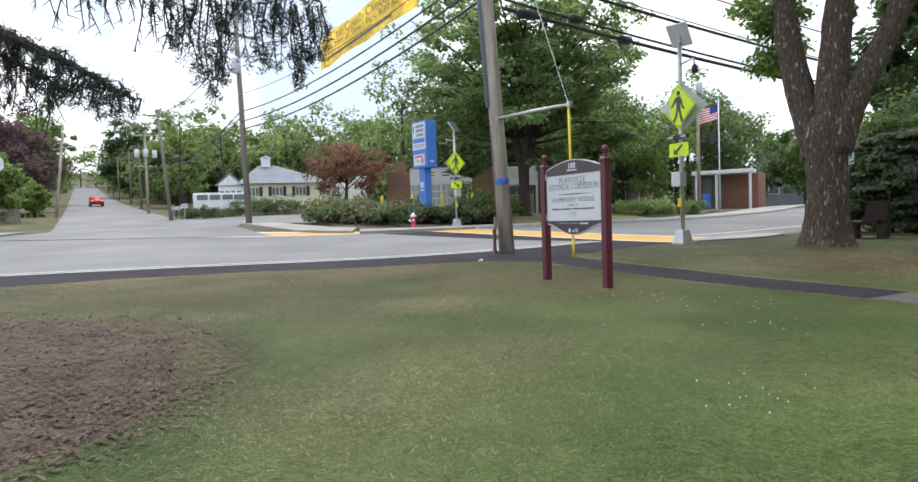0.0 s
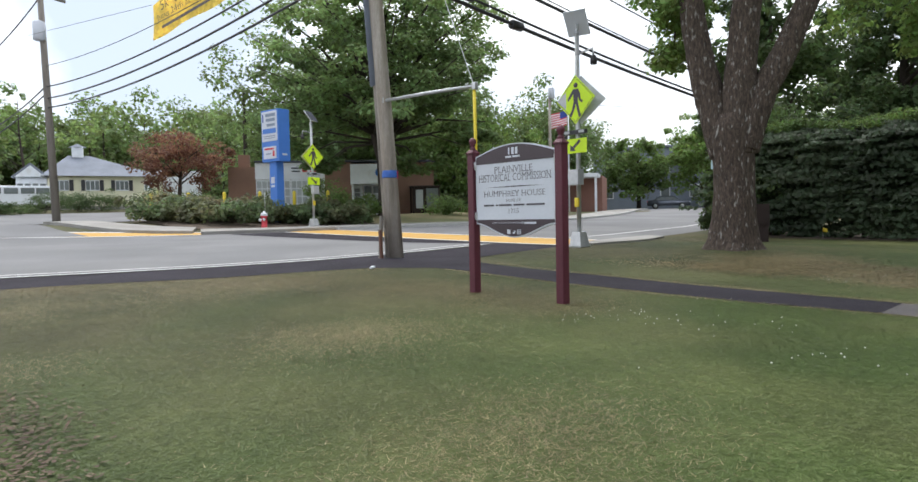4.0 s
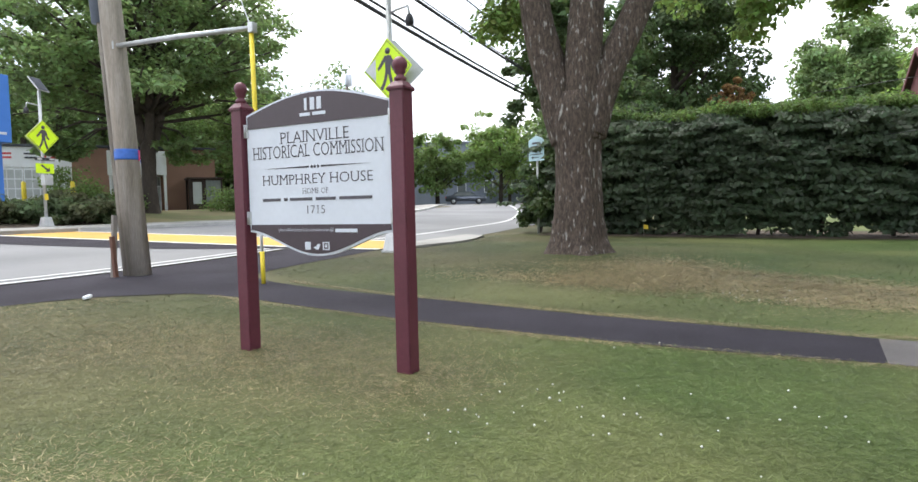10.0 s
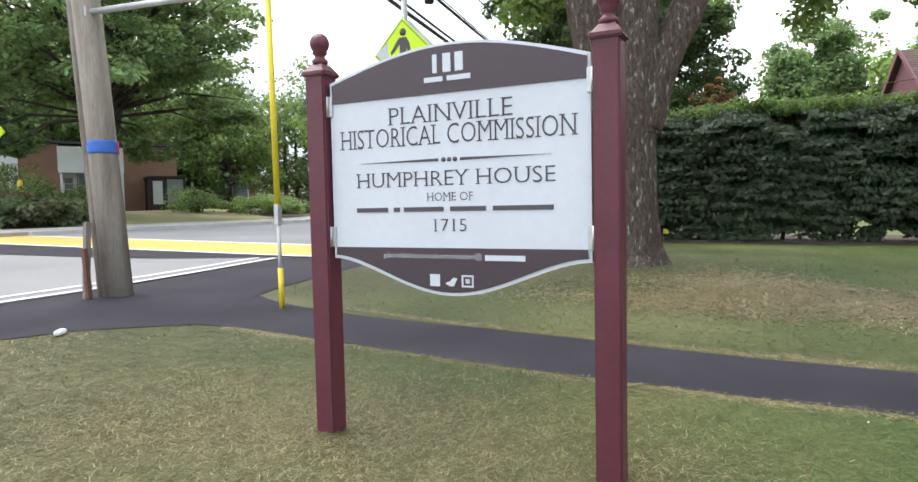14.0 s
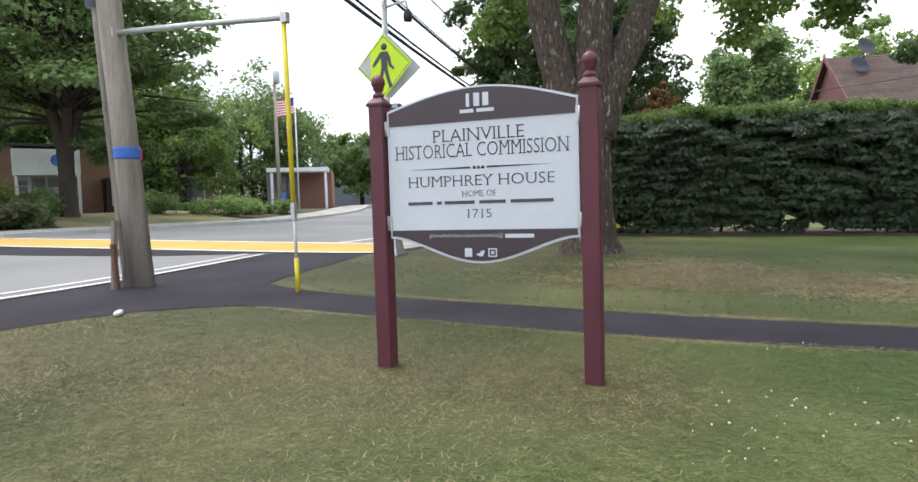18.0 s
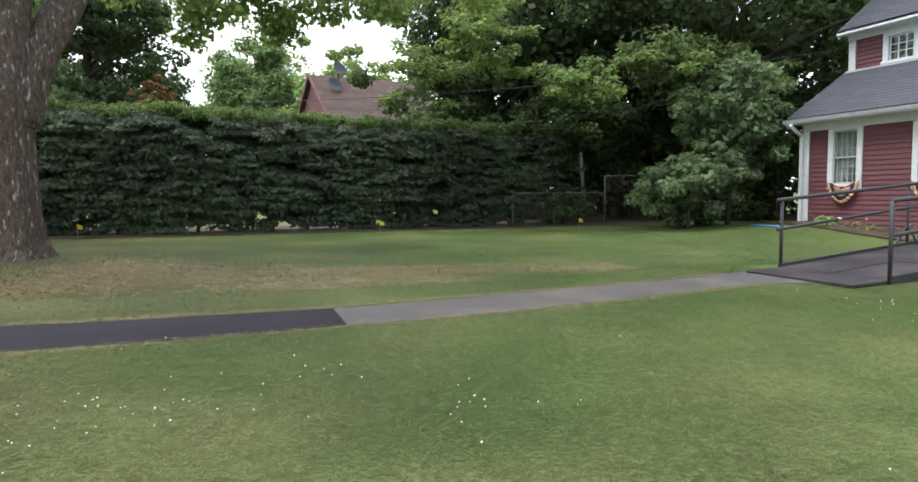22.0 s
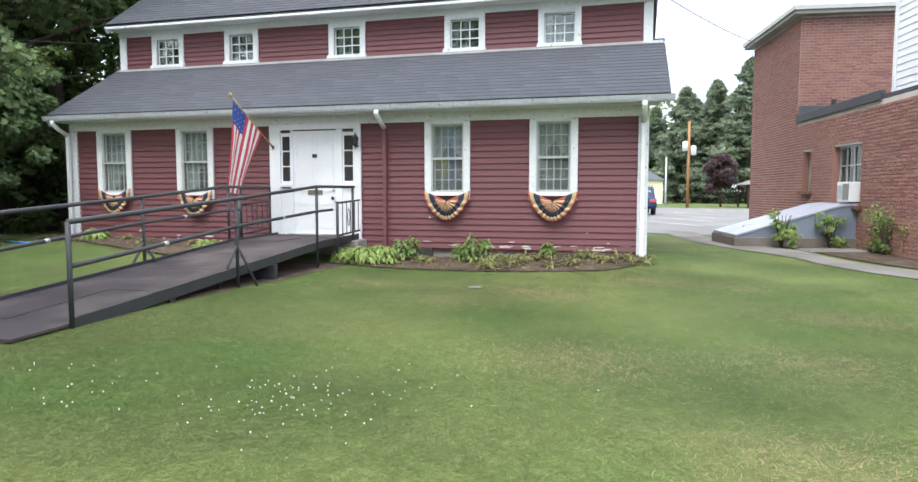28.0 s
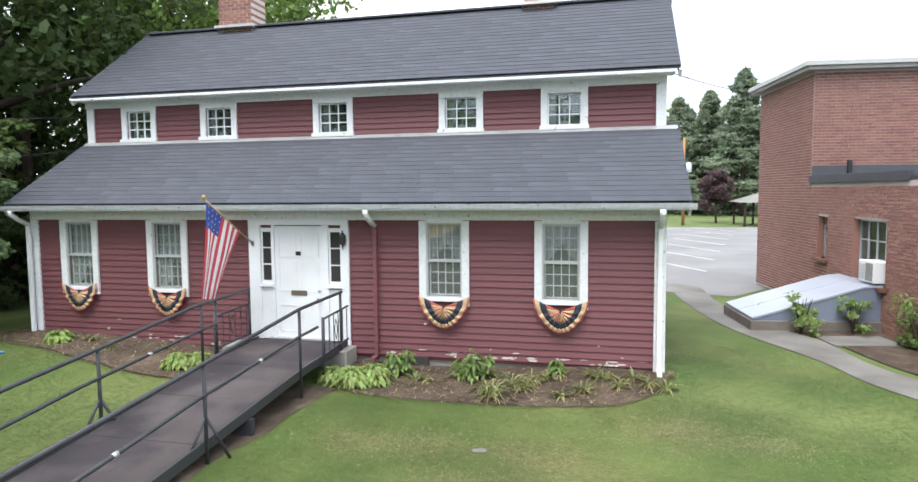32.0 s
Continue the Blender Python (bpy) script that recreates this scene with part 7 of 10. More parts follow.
# the spruce that hangs over the lawn from its bed
def spruce():
    t = thing("spruce_tree", "drooping spruce with dark needles in the mulch bed", "tree")
    g = random.Random(17)
    b = Vector((1.9, -5.3, gz(1.9, -5.3)))
    tube("trunk", [b, b + Vector((0.05, 0, 4)), b + Vector((0, 0, 12))], [0.26, 0.2, 0.04], M_BARK_DARK, t, "straight dark trunk", 12)
    nc, nr, lines = [], [], []

    def needle(p, s=1.0):
        nc.append(p + Vector((g.uniform(-1, 1), g.uniform(-1, 1), g.uniform(-1, 1))) * 0.03 * s)
        nr.append((0.045 * s, 0.045 * s, 0.05 * s))

    def hang(p, drop, dense, sway=0.25):
        """A twig that falls from p, with needled side shoots."""
        e = p + Vector((g.uniform(-1, 1) * sway, g.uniform(-1, 1) * sway, -1)) * drop
        m = p.lerp(e, 0.5) + Vector((g.uniform(-1, 1), g.uniform(-1, 1), 0)) * 0.15 * drop
        lines.append(([p, m, e], [0.008, 0.006, 0.003]))
        for k in range(int(drop * 12) + 1):
            u = g.random()
            q = p.lerp(m, u * 2) if u < 0.5 else m.lerp(e, u * 2 - 1)
            s = q + Vector((g.uniform(-0.075, 0.075), g.uniform(-0.075, 0.075), g.uniform(-0.1, 0.0)))
            lines.append(([q, s], [0.004, 0.002]))
            if g.random() < dense:
                for w in (0.3, 0.6, 0.9, 1.1):
                    needle(q.lerp(s, w))
                needle(q)

    def bough(pts, r, dense, drop, n=34, start=0.3):
        pts = [Vector(p) for p in pts]
        lines.append((pts, [r * (1 - 0.85 * k / (len(pts) - 1)) for k in range(len(pts))]))
        for k in range(n):
            u = (start + (1 - start) * (k + g.random()) / n) * (len(pts) - 1)
            i = min(int(u), len(pts) - 2)
            p = pts[i].lerp(pts[i + 1], u - i)
            side = p + Vector((g.uniform(-0.13, 0.13), g.uniform(-0.13, 0.13), g.uniform(-0.04, 0.05)))
            lines.append(([p, side], [0.009, 0.004]))
            if g.random() < dense:
                for w in range(6):
                    needle(p.lerp(side, g.random() * 1.2), 1.2)
            hang(side, drop * g.uniform(0.25, 1.1), dense * 0.8)

    # the heavy needled bough and the bare twigs beside it
    bough([(1.9, -5.3, 3.7), (0.8, -5.6, 3.15), (-0.1, -5.6, 2.68), (-0.58, -5.33, 2.42), (-1.0, -5.06, 2.12)], 0.075, 0.9, 0.2, 62, 0.4)
    bough([(1.9, -5.3, 3.5), (0.6, -5.75, 2.9), (-0.15, -5.7, 2.5), (-0.55, -5.5, 2.25)], 0.05, 0.5, 0.38, 40, 0.4)
    bough([(1.9, -5.3, 4.6), (0.6, -5.7, 3.8), (-0.37, -5.48, 3.25), (-1.0, -5.1, 2.98), (-1.3, -4.95, 2.9)], 0.05, 0.06, 0.45, 30, 0.5)
    # the hanging curtain
    bough([(1.9, -5.3, 5.0), (0.2, -5.3, 3.9), (-1.2, -4.96, 3.3), (-1.75, -4.66, 3.05), (-2.28, -4.34, 2.85)], 0.05, 0.8, 0.3, 26, 0.58)
    for px_, drop in ((0.0, 0.35), (0.1, 0.5), (0.18, 0.6), (0.24, 0.72), (0.29, 0.88), (0.33, 0.7), (0.42, 0.45), (0.52, 0.42), (0.62, 0.5), (0.72, 0.55), (0.8, 0.6), (0.86, 0.62), (0.92, 0.48), (0.98, 0.4)):
        p = Vector((-1.25, -4.95, 2.95)).lerp(Vector((-2.3, -4.32, 2.8)), px_)
        for k in range(2):
            hang(p + Vector((g.uniform(-0.04, 0.04), g.uniform(-0.06, 0.06), 0)), drop * g.uniform(0.85, 1), 0.95, 0.08)
    for k in range(9):
        a = k * 0.7
        bough([(b.x, b.y, 5.6 + 0.5 * k), (b.x + 1.5 * math.cos(a), b.y + 1.5 * math.sin(a), 5.1 + 0.5 * k), (b.x + 2.6 * math.cos(a), b.y + 2.6 * math.sin(a), 4.7 + 0.5 * k)], 0.05, 0.8, 0.4, 24)
    bm = bmesh.new()
    for p, r in lines:
        add_tube(bm, p, r, 5)
    part("branch", bm, M_BARK_DARK, t, "bare dark twigs and boughs")
    v, f = leaf_cloud(nc, nr, [8] * len(nc), 0.055, 0.1, 0.1, 0.2, 0.12)
    raw("needles", v, f, M_NEEDLE, t, "dark grey-green needles")


spruce()

# ---- brick building with its one-storey wing ----
def brick_face(name, parent, p0, along_, width, z0, z1, holes, out, limit=0):
    """Bricks laid on a wall face; p0: its foot, along_: unit direction, out: unit normal. limit: how many are objects of their own."""
    bm = bmesh.new()
    a, o = Vector(along_), Vector(out)
    rot = Matrix((a, o, Vector((0, 0, 1)))).transposed()
    h, w, made = 0.075, 0.215, 0
    cache = {}
    for r in range(int((z1 - z0) / h)):
        z = z0 + (r + 0.5) * h
        x = -(w / 2 if r % 2 else 0)
        while x < width:
            s, e = max(x, 0), min(x + w, width)
            x += w
            for q in holes:
                if q[2] - 0.03 < z < q[3] + 0.03 and s < q[1] and e > q[0]:
                    if q[0] - s > e - q[1]:
                        e = q[0] + 0.008
                    else:
                        s = q[1] - 0.008
            if e - s < 0.045:
                continue
            c = Vector(p0) + a * (s + e) / 2 + o * 0.004
            if made < limit and abs(e - s - w) < 1e-6 and z < 2.6:
                if "m" not in cache:
                    b2 = bmesh.new()
                    add_box(b2, (0, 0, 0), (w - 0.015, 0.02, h - 0.016), rot)
                    cache["m"] = bpy.data.meshes.new("brick")
                    b2.to_mesh(cache["m"])
                    b2.free()
                    cache["m"].materials.append(M_BRICK)
                ob = new("brick", cache["m"])
                ob.parent = parent
                ob.location = (c.x, c.y, z)
                made += 1
            else:
                add_box(bm, (c.x, c.y, z), (e - s - 0.015, 0.02, h - 0.016), rot)
    ob = part(name, bm, M_BRICK, parent, "courses of red brick")
    ob["kind"] = "stuff"
    return ob


BB = thing("brick_building", "red brick building with a one-storey wing and flat roofs", "building", (1.75, 17.6, 0), 6.3)
box("wall", (4.5, 1.95, 3.0), (9.0, 3.9, 6.0), M_MORTAR, BB, "mortared main block")
# the wing, hollow behind its windows, towards the lawn
WH = [(0.52, 1.06, 1.3, 2.33), (2.3, 3.72, 0.98, 2.34)]
bm = bmesh.new()
ys = sorted({0.0, 9.0, *[h[0] for h in WH], *[h[1] for h in WH]})
zs = sorted({0.0, 3.15, *[h[2] for h in WH], *[h[3] for h in WH]})
for u0, u1 in zip(ys, ys[1:]):
    for c, d in zip(zs, zs[1:]):
        if not any(h[0] < (u0 + u1) / 2 < h[1] and h[2] < (c + d) / 2 < h[3] for h in WH):
            add_box(bm, (0.15, -(u0 + u1) / 2, (c + d) / 2), (0.3, u1 - u0, d - c))
part("wall", weld(bm), M_MORTAR, BB, "mortared wing wall")
box("wall", (3.0, -9.0, 1.57), (6.0, 0.2, 3.14), M_MORTAR, BB, "far end of the wing")
# added backing in a dull tone for the wing's dim rooms
box("inner_wall", (1.6, -4.5, 1.5), (0.1, 8.8, 2.9), M_SHADE, BB, "added dark backing for the dim room behind the windows")
box("roof", (3.0, -4.5, 3.2), (6.0, 9.0, 0.08), M_SHINGLE, BB, "flat dark wing roof")
box("parapet_flashing", (0.0, -2.2, 3.24), (0.12, 4.4, 0.2), mat("dark_flashing", (0.07, 0.073, 0.085), 0.7, 0.1, 2, 40, 0.1, spec=0.2), BB, "dark metal roof edge", 0.01)
box("flashing", (3.0, -0.02, 3.42), (6.0, 0.05, 0.34), mat("slate_flashing", (0.085, 0.09, 0.105), 0.7, 0.1, 2, 40, 0.1, spec=0.2), BB, "grey step flashing", 0.01)
box("vent_pipe", (0.75, -0.35, 3.5), (0.1, 0.1, 0.42), M_BLACK, BB, "short dark vent", 0.01)
box("cornice", (4.5, 1.95, 6.02), (9.5, 4.4, 0.1), M_CONCRETE, BB, "pale roof soffit", 0.01)
box("roof", (4.5, 1.95, 6.13), (9.6, 4.5, 0.12), M_STORM, BB, "grey roof edge", 0.01)
sd = box("siding_wall", (2.4, -7.0, 5.2), (4.4, 5.0, 4.0), M_WHITE, BB, "white clapboard storey above the wing")
for k in range(24):
    box("siding_board", (0.19, -6.98, 3.3 + k * 0.14), (0.03, 4.98, 0.135), M_WHITE, sd, "", 0.0, (0, 5, 0))
box("corner_board", (0.185, -4.47, 5.0), (0.06, 0.12, 3.5), M_WHITE, sd, "white corner board", 0.005)
for i, (a, b, c, d) in enumerate(WH):
    wn_ = thing("window_%d" % (10 + i), "steel window with small panes in the brick wall", "window", kind="structure")
    wn_.parent = None
    wn_.matrix_basis = BB.matrix_basis.copy()
    cols, rows = (2, 4) if i == 0 else (4, 3)
    fr = bmesh.new()
    for y in (a + 0.025, b - 0.025):
        add_box(fr, (0.16, -y, (c + d) / 2), (0.05, 0.05, d - c))
    for z in (c + 0.025, d - 0.025):
        add_box(fr, (0.16, -(a + b) / 2, z), (0.05, b - a - 0.1, 0.05))
    part("window_frame", fr, M_STORM, wn_, "grey steel frame")
    for y in (a + 0.006, b - 0.006):
        box("reveal", (0.055, -y, (c + d) / 2), (0.15, 0.012, d - c - 0.004), M_BRICK, wn_, "brick side of the opening")
    for k in range(1, cols):
        box("glazing_bar", (0.16, -(a + (b - a) * k / cols), (c + d) / 2), (0.035, 0.03, d - c - 0.1), M_STORM, wn_)
    for k in range(1, rows):
        box("glazing_bar", (0.162, -(a + b) / 2, c + (d - c) * k / rows), (0.03, b - a - 0.1, 0.025), M_STORM, wn_)
    p = box("pane", (0.17, -(a + b) / 2, (c + d) / 2), (0.005, b - a - 0.1, d - c - 0.1), M_GLASS, wn_)
    p.visible_shadow = False
    # added panel behind the pane, the room's dimness in its colour
    box("room_back", (0.5, -(a + b) / 2, (c + d) / 2), (0.03, b - a + 0.5, d - c + 0.4), M_SHADE, wn_, "added dull panel for the dim room")
    box("window_sill", (0.02, -(a + b) / 2, c - 0.04), (0.3, b - a + 0.12, 0.08), mat("brownstone_sill", (0.16, 0.08, 0.06), 0.9, 0.15, 3, 40, 0.2), wn_, "brown stone sill", 0.006)
ac = thing("air_conditioner", "white window air conditioner in the brick wall", "air conditioner", (1.75, 17.6, 0), 6.3)
box("body", (0.02, -3.3, 1.28), (0.42, 0.62, 0.44), M_WHITE, ac, "white metal case", 0.015)
box("grille", (-0.195, -3.43, 1.28), (0.012, 0.27, 0.36), M_SHADE, ac, "grey side grille", 0.004)
for k in range(7):
    box("louvre", (-0.197, -3.14, 1.14 + k * 0.045), (0.012, 0.24, 0.012), M_STORM, ac)

# cellar bulkhead: a sloping metal door on a masonry curb
M_BULK = mat("blue_grey_metal", (0.19, 0.225, 0.3), 0.4, 0.06, 1.5, 40, 0.05)
M_BULK_TOP = mat("pale_metal_door", (0.33, 0.365, 0.44), 0.35, 0.06, 1.5, 40, 0.05)
bk = thing("cellar_bulkhead", "pale metal bulkhead doors on a low masonry curb", "bulkhead", (2.0, 15.0, 0), 6.3)
bx0, bx1, by0, by1 = -2.45, 0.05, -0.95, 0.85
box("curb", ((bx0 + bx1) / 2, (by0 + by1) / 2, 0.12), (bx1 - bx0 + 0.14, by1 - by0 + 0.14, 0.3), mat("stained_masonry", (0.17, 0.15, 0.135), 0.95, 0.2, 2, 40, 0.3), bk, "stained masonry curb", 0.015)
for y, nm in ((by0, "side"), (by1, "side")):
    prism(nm, [(bx0, 0.27), (bx1, 0.27), (bx1, 1.0), (bx1 - 0.35, 0.98), (bx0, 0.32)], y - 0.02, y + 0.02, M_BULK, bk, "blue-grey side panel")
for y0, y1 in ((by0 - 0.04, -0.06), (-0.04, by1 + 0.04)):
    bm = bmesh.new()
    q = [(bx0 - 0.03, 0.33), (bx1 - 0.35, 1.0), (bx1, 1.03), (bx1, 0.99), (bx1 - 0.35, 0.96), (bx0 - 0.03, 0.29)]
    add_prism(bm, q, y0, y1)
    bmesh.ops.recalc_face_normals(bm, faces=bm.faces[:])
    part("door", bm, M_BULK_TOP, bk, "pale sloping metal door")
tube("door_handle", [(bx0 + 0.35, -0.2, 0.46), (bx0 + 0.35, -0.2, 0.5), (bx0 + 0.5, -0.2, 0.54), (bx0 + 0.5, -0.2, 0.5)], 0.012, M_SILVER, bk, "steel handle")
for k in range(5):
    box("louvre", (bx1 - 0.3, by0 - 0.024, 0.5 + k * 0.05), (0.3, 0.012, 0.02), M_BULK, bk)
pad = box("concrete_pad", (1.4, 13.05, gz(1.4, 13.05) - 0.005), (1.25, 0.8, 0.08), M_WALK, None, "", 0.01, (0, 0, 10))
tagged(pad, "old concrete slab beside the bulkhead", "slab")


# ---- plants by the walls ----
def blades_plant(name, label, x, y, n, length, width, arch, material, seed, cat="plant", group="garden plants"):
    """A clump of arching leaves from one crown."""
    g = random.Random(seed)
    t = thing(name, label, cat, (x, y, gz(x, y) + 0.02), 0, group)
    vs, fs = [], []
    for k in range(n):
        a, l, w = g.random() * math.tau, length * g.uniform(0.6, 1.1), width * g.uniform(0.7, 1.2)
        up_ = g.uniform(0.5, 1.3)
        d, s = Vector((math.cos(a), math.sin(a), 0)), Vector((-math.sin(a), math.cos(a), 0))
        st = Vector((g.uniform(-0.1, 0.1) * length, g.uniform(-0.1, 0.1) * length, 0))
        rows = []
        for q in range(5):
            u = q / 4
            p = st + d * l * u * 0.8 + Vector((0, 0, l * (up_ * u - arch * u * u)))
            ww = w * (math.sin(math.pi * min(0.95, 0.12 + 0.85 * u)))
            rows.append((len(vs), len(vs) + 1))
            vs += [p - s * ww, p + s * ww + Vector((0, 0, 0.2 * ww))]
        for (i, j), (m, o) in zip(rows, rows[1:]):
            fs.append((i, j, o, m))
    raw("leaves", np.array([v[:] for v in vs]), np.array(fs), material, t)
    return t


M_HOSTA = leafy("hosta_leaf", (0.25, 0.34, 0.12), (0.3, 0.38, 0.15), 0.3, 4)
M_RHODO_WEED = leafy("weed_broad_leaf", (0.17, 0.26, 0.09), (0.22, 0.3, 0.11), 0.3, 4)
M_WEED = leafy("weed_leaf", (0.16, 0.21, 0.08), (0.28, 0.25, 0.14), 0.4, 4)


def mound_plant(name, label, x, y, r, h, n, leaf, material, seed, cat="plant", group="garden plants"):
    """A dome of oval drooping leaves on thin stalks."""
    g = random.Random(seed)
    t = thing(name, label, cat, (x, y, gz(x, y) + 0.01), 0, group)
    vs, fs, stalks = [], [], bmesh.new()
    for k in range(n):
        a, e = g.random() * math.tau, math.asin(g.random() ** 0.8)
        rr = g.uniform(0.62, 1.0)
        d = Vector((math.cos(a), math.sin(a), 0))
        s = Vector((-math.sin(a), math.cos(a), 0)) + Vector((0, 0, g.uniform(-0.35, 0.35)))
        p0 = d * r * rr * math.cos(e) * 0.8 + Vector((0, 0, h * (0.15 + 0.85 * rr * math.sin(e))))
        l, w = leaf * g.uniform(0.7, 1.2), leaf * g.uniform(0.17, 0.26)
        tilt = g.uniform(-0.2, 0.6)
        rows = []
        for q in range(5):
            u = q / 4
            p = p0 + d * l * u * 0.85 + Vector((0, 0, l * (tilt * u - 0.75 * u * u)))
            p.z = max(p.z, 0.004)
            ww = w * max(0.06, math.sin(math.pi * (0.08 + 0.9 * u)) ** 0.8)
            rows.append(len(vs))
            vs += [p - s * ww + Vector((0, 0, 0.3 * ww)), p, p + s * ww + Vector((0, 0, 0.3 * ww))]
        for i0, i1 in zip(rows, rows[1:]):
            fs += [(i0, i0 + 1, i1 + 1, i1), (i0 + 1, i0 + 2, i1 + 2, i1 + 1)]
        if k % 4 == 0:
            add_tube(stalks, [(0.05 * p0.x, 0.05 * p0.y, -0.02), (p0.x * 0.6, p0.y * 0.6, p0.z * 0.7), p0[:]], [0.005, 0.004, 0.002], 4)
    part("stalks", stalks, material, t)
    raw("leaves", np.array([v[:] for v in vs]), np.array(fs), material, t)
    return t


for k, (x, y, r, h) in enumerate(((-7.38, 8.5, 0.3, 0.24), (-7.05, 8.42, 0.34, 0.28), (-6.78, 8.58, 0.3, 0.3), (-10.1, 8.45, 0.28, 0.26), (-9.85, 8.6, 0.25, 0.22), (-13.0, 9.0, 0.24, 0.22))):
    mound_plant("hosta", "bright green hosta clump in the mulch", x, y, r, h, 210, 0.13, M_HOSTA, k)
for k, (x, y, r, h) in enumerate(((-6.6, 9.02, 0.15, 0.38), (-6.42, 9.12, 0.13, 0.45), (-5.3, 8.98, 0.17, 0.5), (-5.12, 9.1, 0.15, 0.38), (-5.52, 9.1, 0.17, 0.34), (-4.05, 9.22, 0.08, 0.26))):
    mound_plant("leafy_weed", "leafy green weed against the wall", x, y, r, h, 70, 0.12, M_RHODO_WEED, k + 20)
for k, (x, y, s) in enumerate(((-5.0, 8.5, 0.5), (-4.85, 8.25, 0.4), (-4.4, 8.9, 0.35), (-3.6, 8.6, 0.35), (-3.3, 9.1, 0.3), (-4.0, 9.2, 0.3), (-2.9, 9.2, 0.28), (-3.9, 8.4, 0.25), (-11.9, 8.9, 0.25), (-12.5, 9.2, 0.25), (-11.0, 9.2, 0.22), (-4.65, 8.75, 0.4), (-4.45, 8.6, 0.3), (-3.1, 8.85, 0.32), (-2.7, 9.0, 0.32), (-2.45, 8.9, 0.3), (-4.2, 9.0, 0.3), (-3.45, 9.15, 0.34), (-6.2, 8.85, 0.25), (-6.0, 8.8, 0.22))):
    blades_plant("daylily", "yellowing grassy clump in the mulch", x, y, 34, s, 0.012, 0.8, M_WEED, k + 40)


def shrub(name, label, x, y, h, r, material, seed, leaf=0.09, clumps=26, per=60, group="shrubs", cat="shrub"):
    t = thing(name, label, cat, (0, 0, 0), 0, group)
    z = gz(x, y)
    g = random.Random(seed)
    bm = bmesh.new()
    for k in range(7):
        a = k * 0.9
        add_tube(bm, [(x, y, z - 0.02), (x + 0.3 * r * math.cos(a), y + 0.3 * r * math.sin(a), z + h * 0.5), (x + 0.55 * r * math.cos(a), y + 0.55 * r * math.sin(a), z + h * 0.85)], [0.02, 0.012, 0.005], 5)
    part("stem", bm, M_BARK_DARK, t)
    c, rr = crown_clumps((x, y, z + h * 0.52), (r, r, h * 0.5), clumps, min(r, h) * 0.42, seed, -0.9)
    v, f = leaf_cloud(c, rr, [per] * len(c), leaf, 0.3, 0.3)
    raw("foliage", v, f, material, t)
    return t


M_RHODO = leafy("laurel_leaf", (0.2, 0.29, 0.11), (0.26, 0.33, 0.14), 0.3, 2)
for k, (x, y, h, r) in enumerate(((0.55, 13.6, 0.85, 0.34), (1.55, 13.75, 0.8, 0.3))):
    shrub("laurel_shrub", "small upright shrub before the bulkhead", x, y, h, r, M_RHODO, 80 + k, 0.1, 14, 22)
for k, (x, y, h, r) in enumerate(((2.2, 12.6, 0.8, 0.25), (2.55, 12.2, 0.7, 0.2))):
    shrub("laurel_shrub", "thin young shrub in the mulch", x, y, h, r, M_LEAF_LIGHT, 84 + k, 0.09, 12, 24)
for k, (x, y, h, r) in enumerate(((2.75, 13.1, 1.05, 0.62), (3.0, 12.2, 1.1, 0.7), (3.1, 11.2, 0.9, 0.65))):
    shrub("rounded_shrub", "rounded bright green shrub in the bed", x, y, h, r, M_RHODO, 88 + k, 0.075, 50, 70)
bin_ = thing("wheeled_bin", "dark plastic bin against the brick wall", "bin", (3.1, 13.6, gz(3.1, 13.6)), 6)
box("body", (0, 0, 0.45), (0.55, 0.6, 0.8), M_BLACK, bin_, "", 0.03)
box("lid", (0, 0, 0.89), (0.6, 0.66, 0.07), M_BLACK, bin_, "dark rounded lid", 0.03)


# ---- lawn oddments ----
def flag_marker(x, y):
    f = thing("marker_flag", "small yellow marker flag on a wire in the lawn", "marker flag", (x, y, gz(x, y)), 0, "marker flags")
    tube("wire", [(0, 0, 0), (0.01, 0, 0.3)], 0.003, M_SILVER, f, "", 5)
    bm = bmesh.new()
    q = [bm.verts.new(v) for v in ((0.01, 0, 0.3), (0.02, 0.1, 0.27), (0.05, 0.12, 0.18), (0.015, 0.0, 0.19))]
    bm.faces.new(q)
    bmesh.ops.solidify(bm, geom=bm.faces[:], thickness=0.002)
    part("cloth", bm, M_YELLOW, f)


for x, y in ((-18.9, -6.6), (-18.57, 0.15), (-18.0, 5.7)):
    flag_marker(x, y)
sl = box("flat_stone", (-4.7, 6.52, gz(-4.7, 6.52) + 0.012), (0.17, 0.09, 0.03), M_WALK, None, "", 0.015, (0, 0, 12))
tagged(sl, "flat pale stone set in the lawn", "stone")
st_ = box("pale_stone", (-7.3, -10.0, gz(-7.3, -10.0) + 0.03), (0.11, 0.07, 0.045), M_WHITE, None, "", 0.03, (8, 5, 30))
tagged(st_, "small white stone at the edge of the walk", "stone")
hs = thing("garden_hose", "blue garden hose lying by the house corner", "hose")
tube("hose", [(-14.6, 8.4, gz(-14.6, 8.4) + 0.02), (-13.9, 8.2, gz(-13.9, 8.2) + 0.02), (-13.4, 8.25, gz(-13.4, 8.25) + 0.02)], 0.018, mat("blue_hose", (0.05, 0.25, 0.6), 0.4, 0.1, 5, 40, 0.05), hs, "", 8)


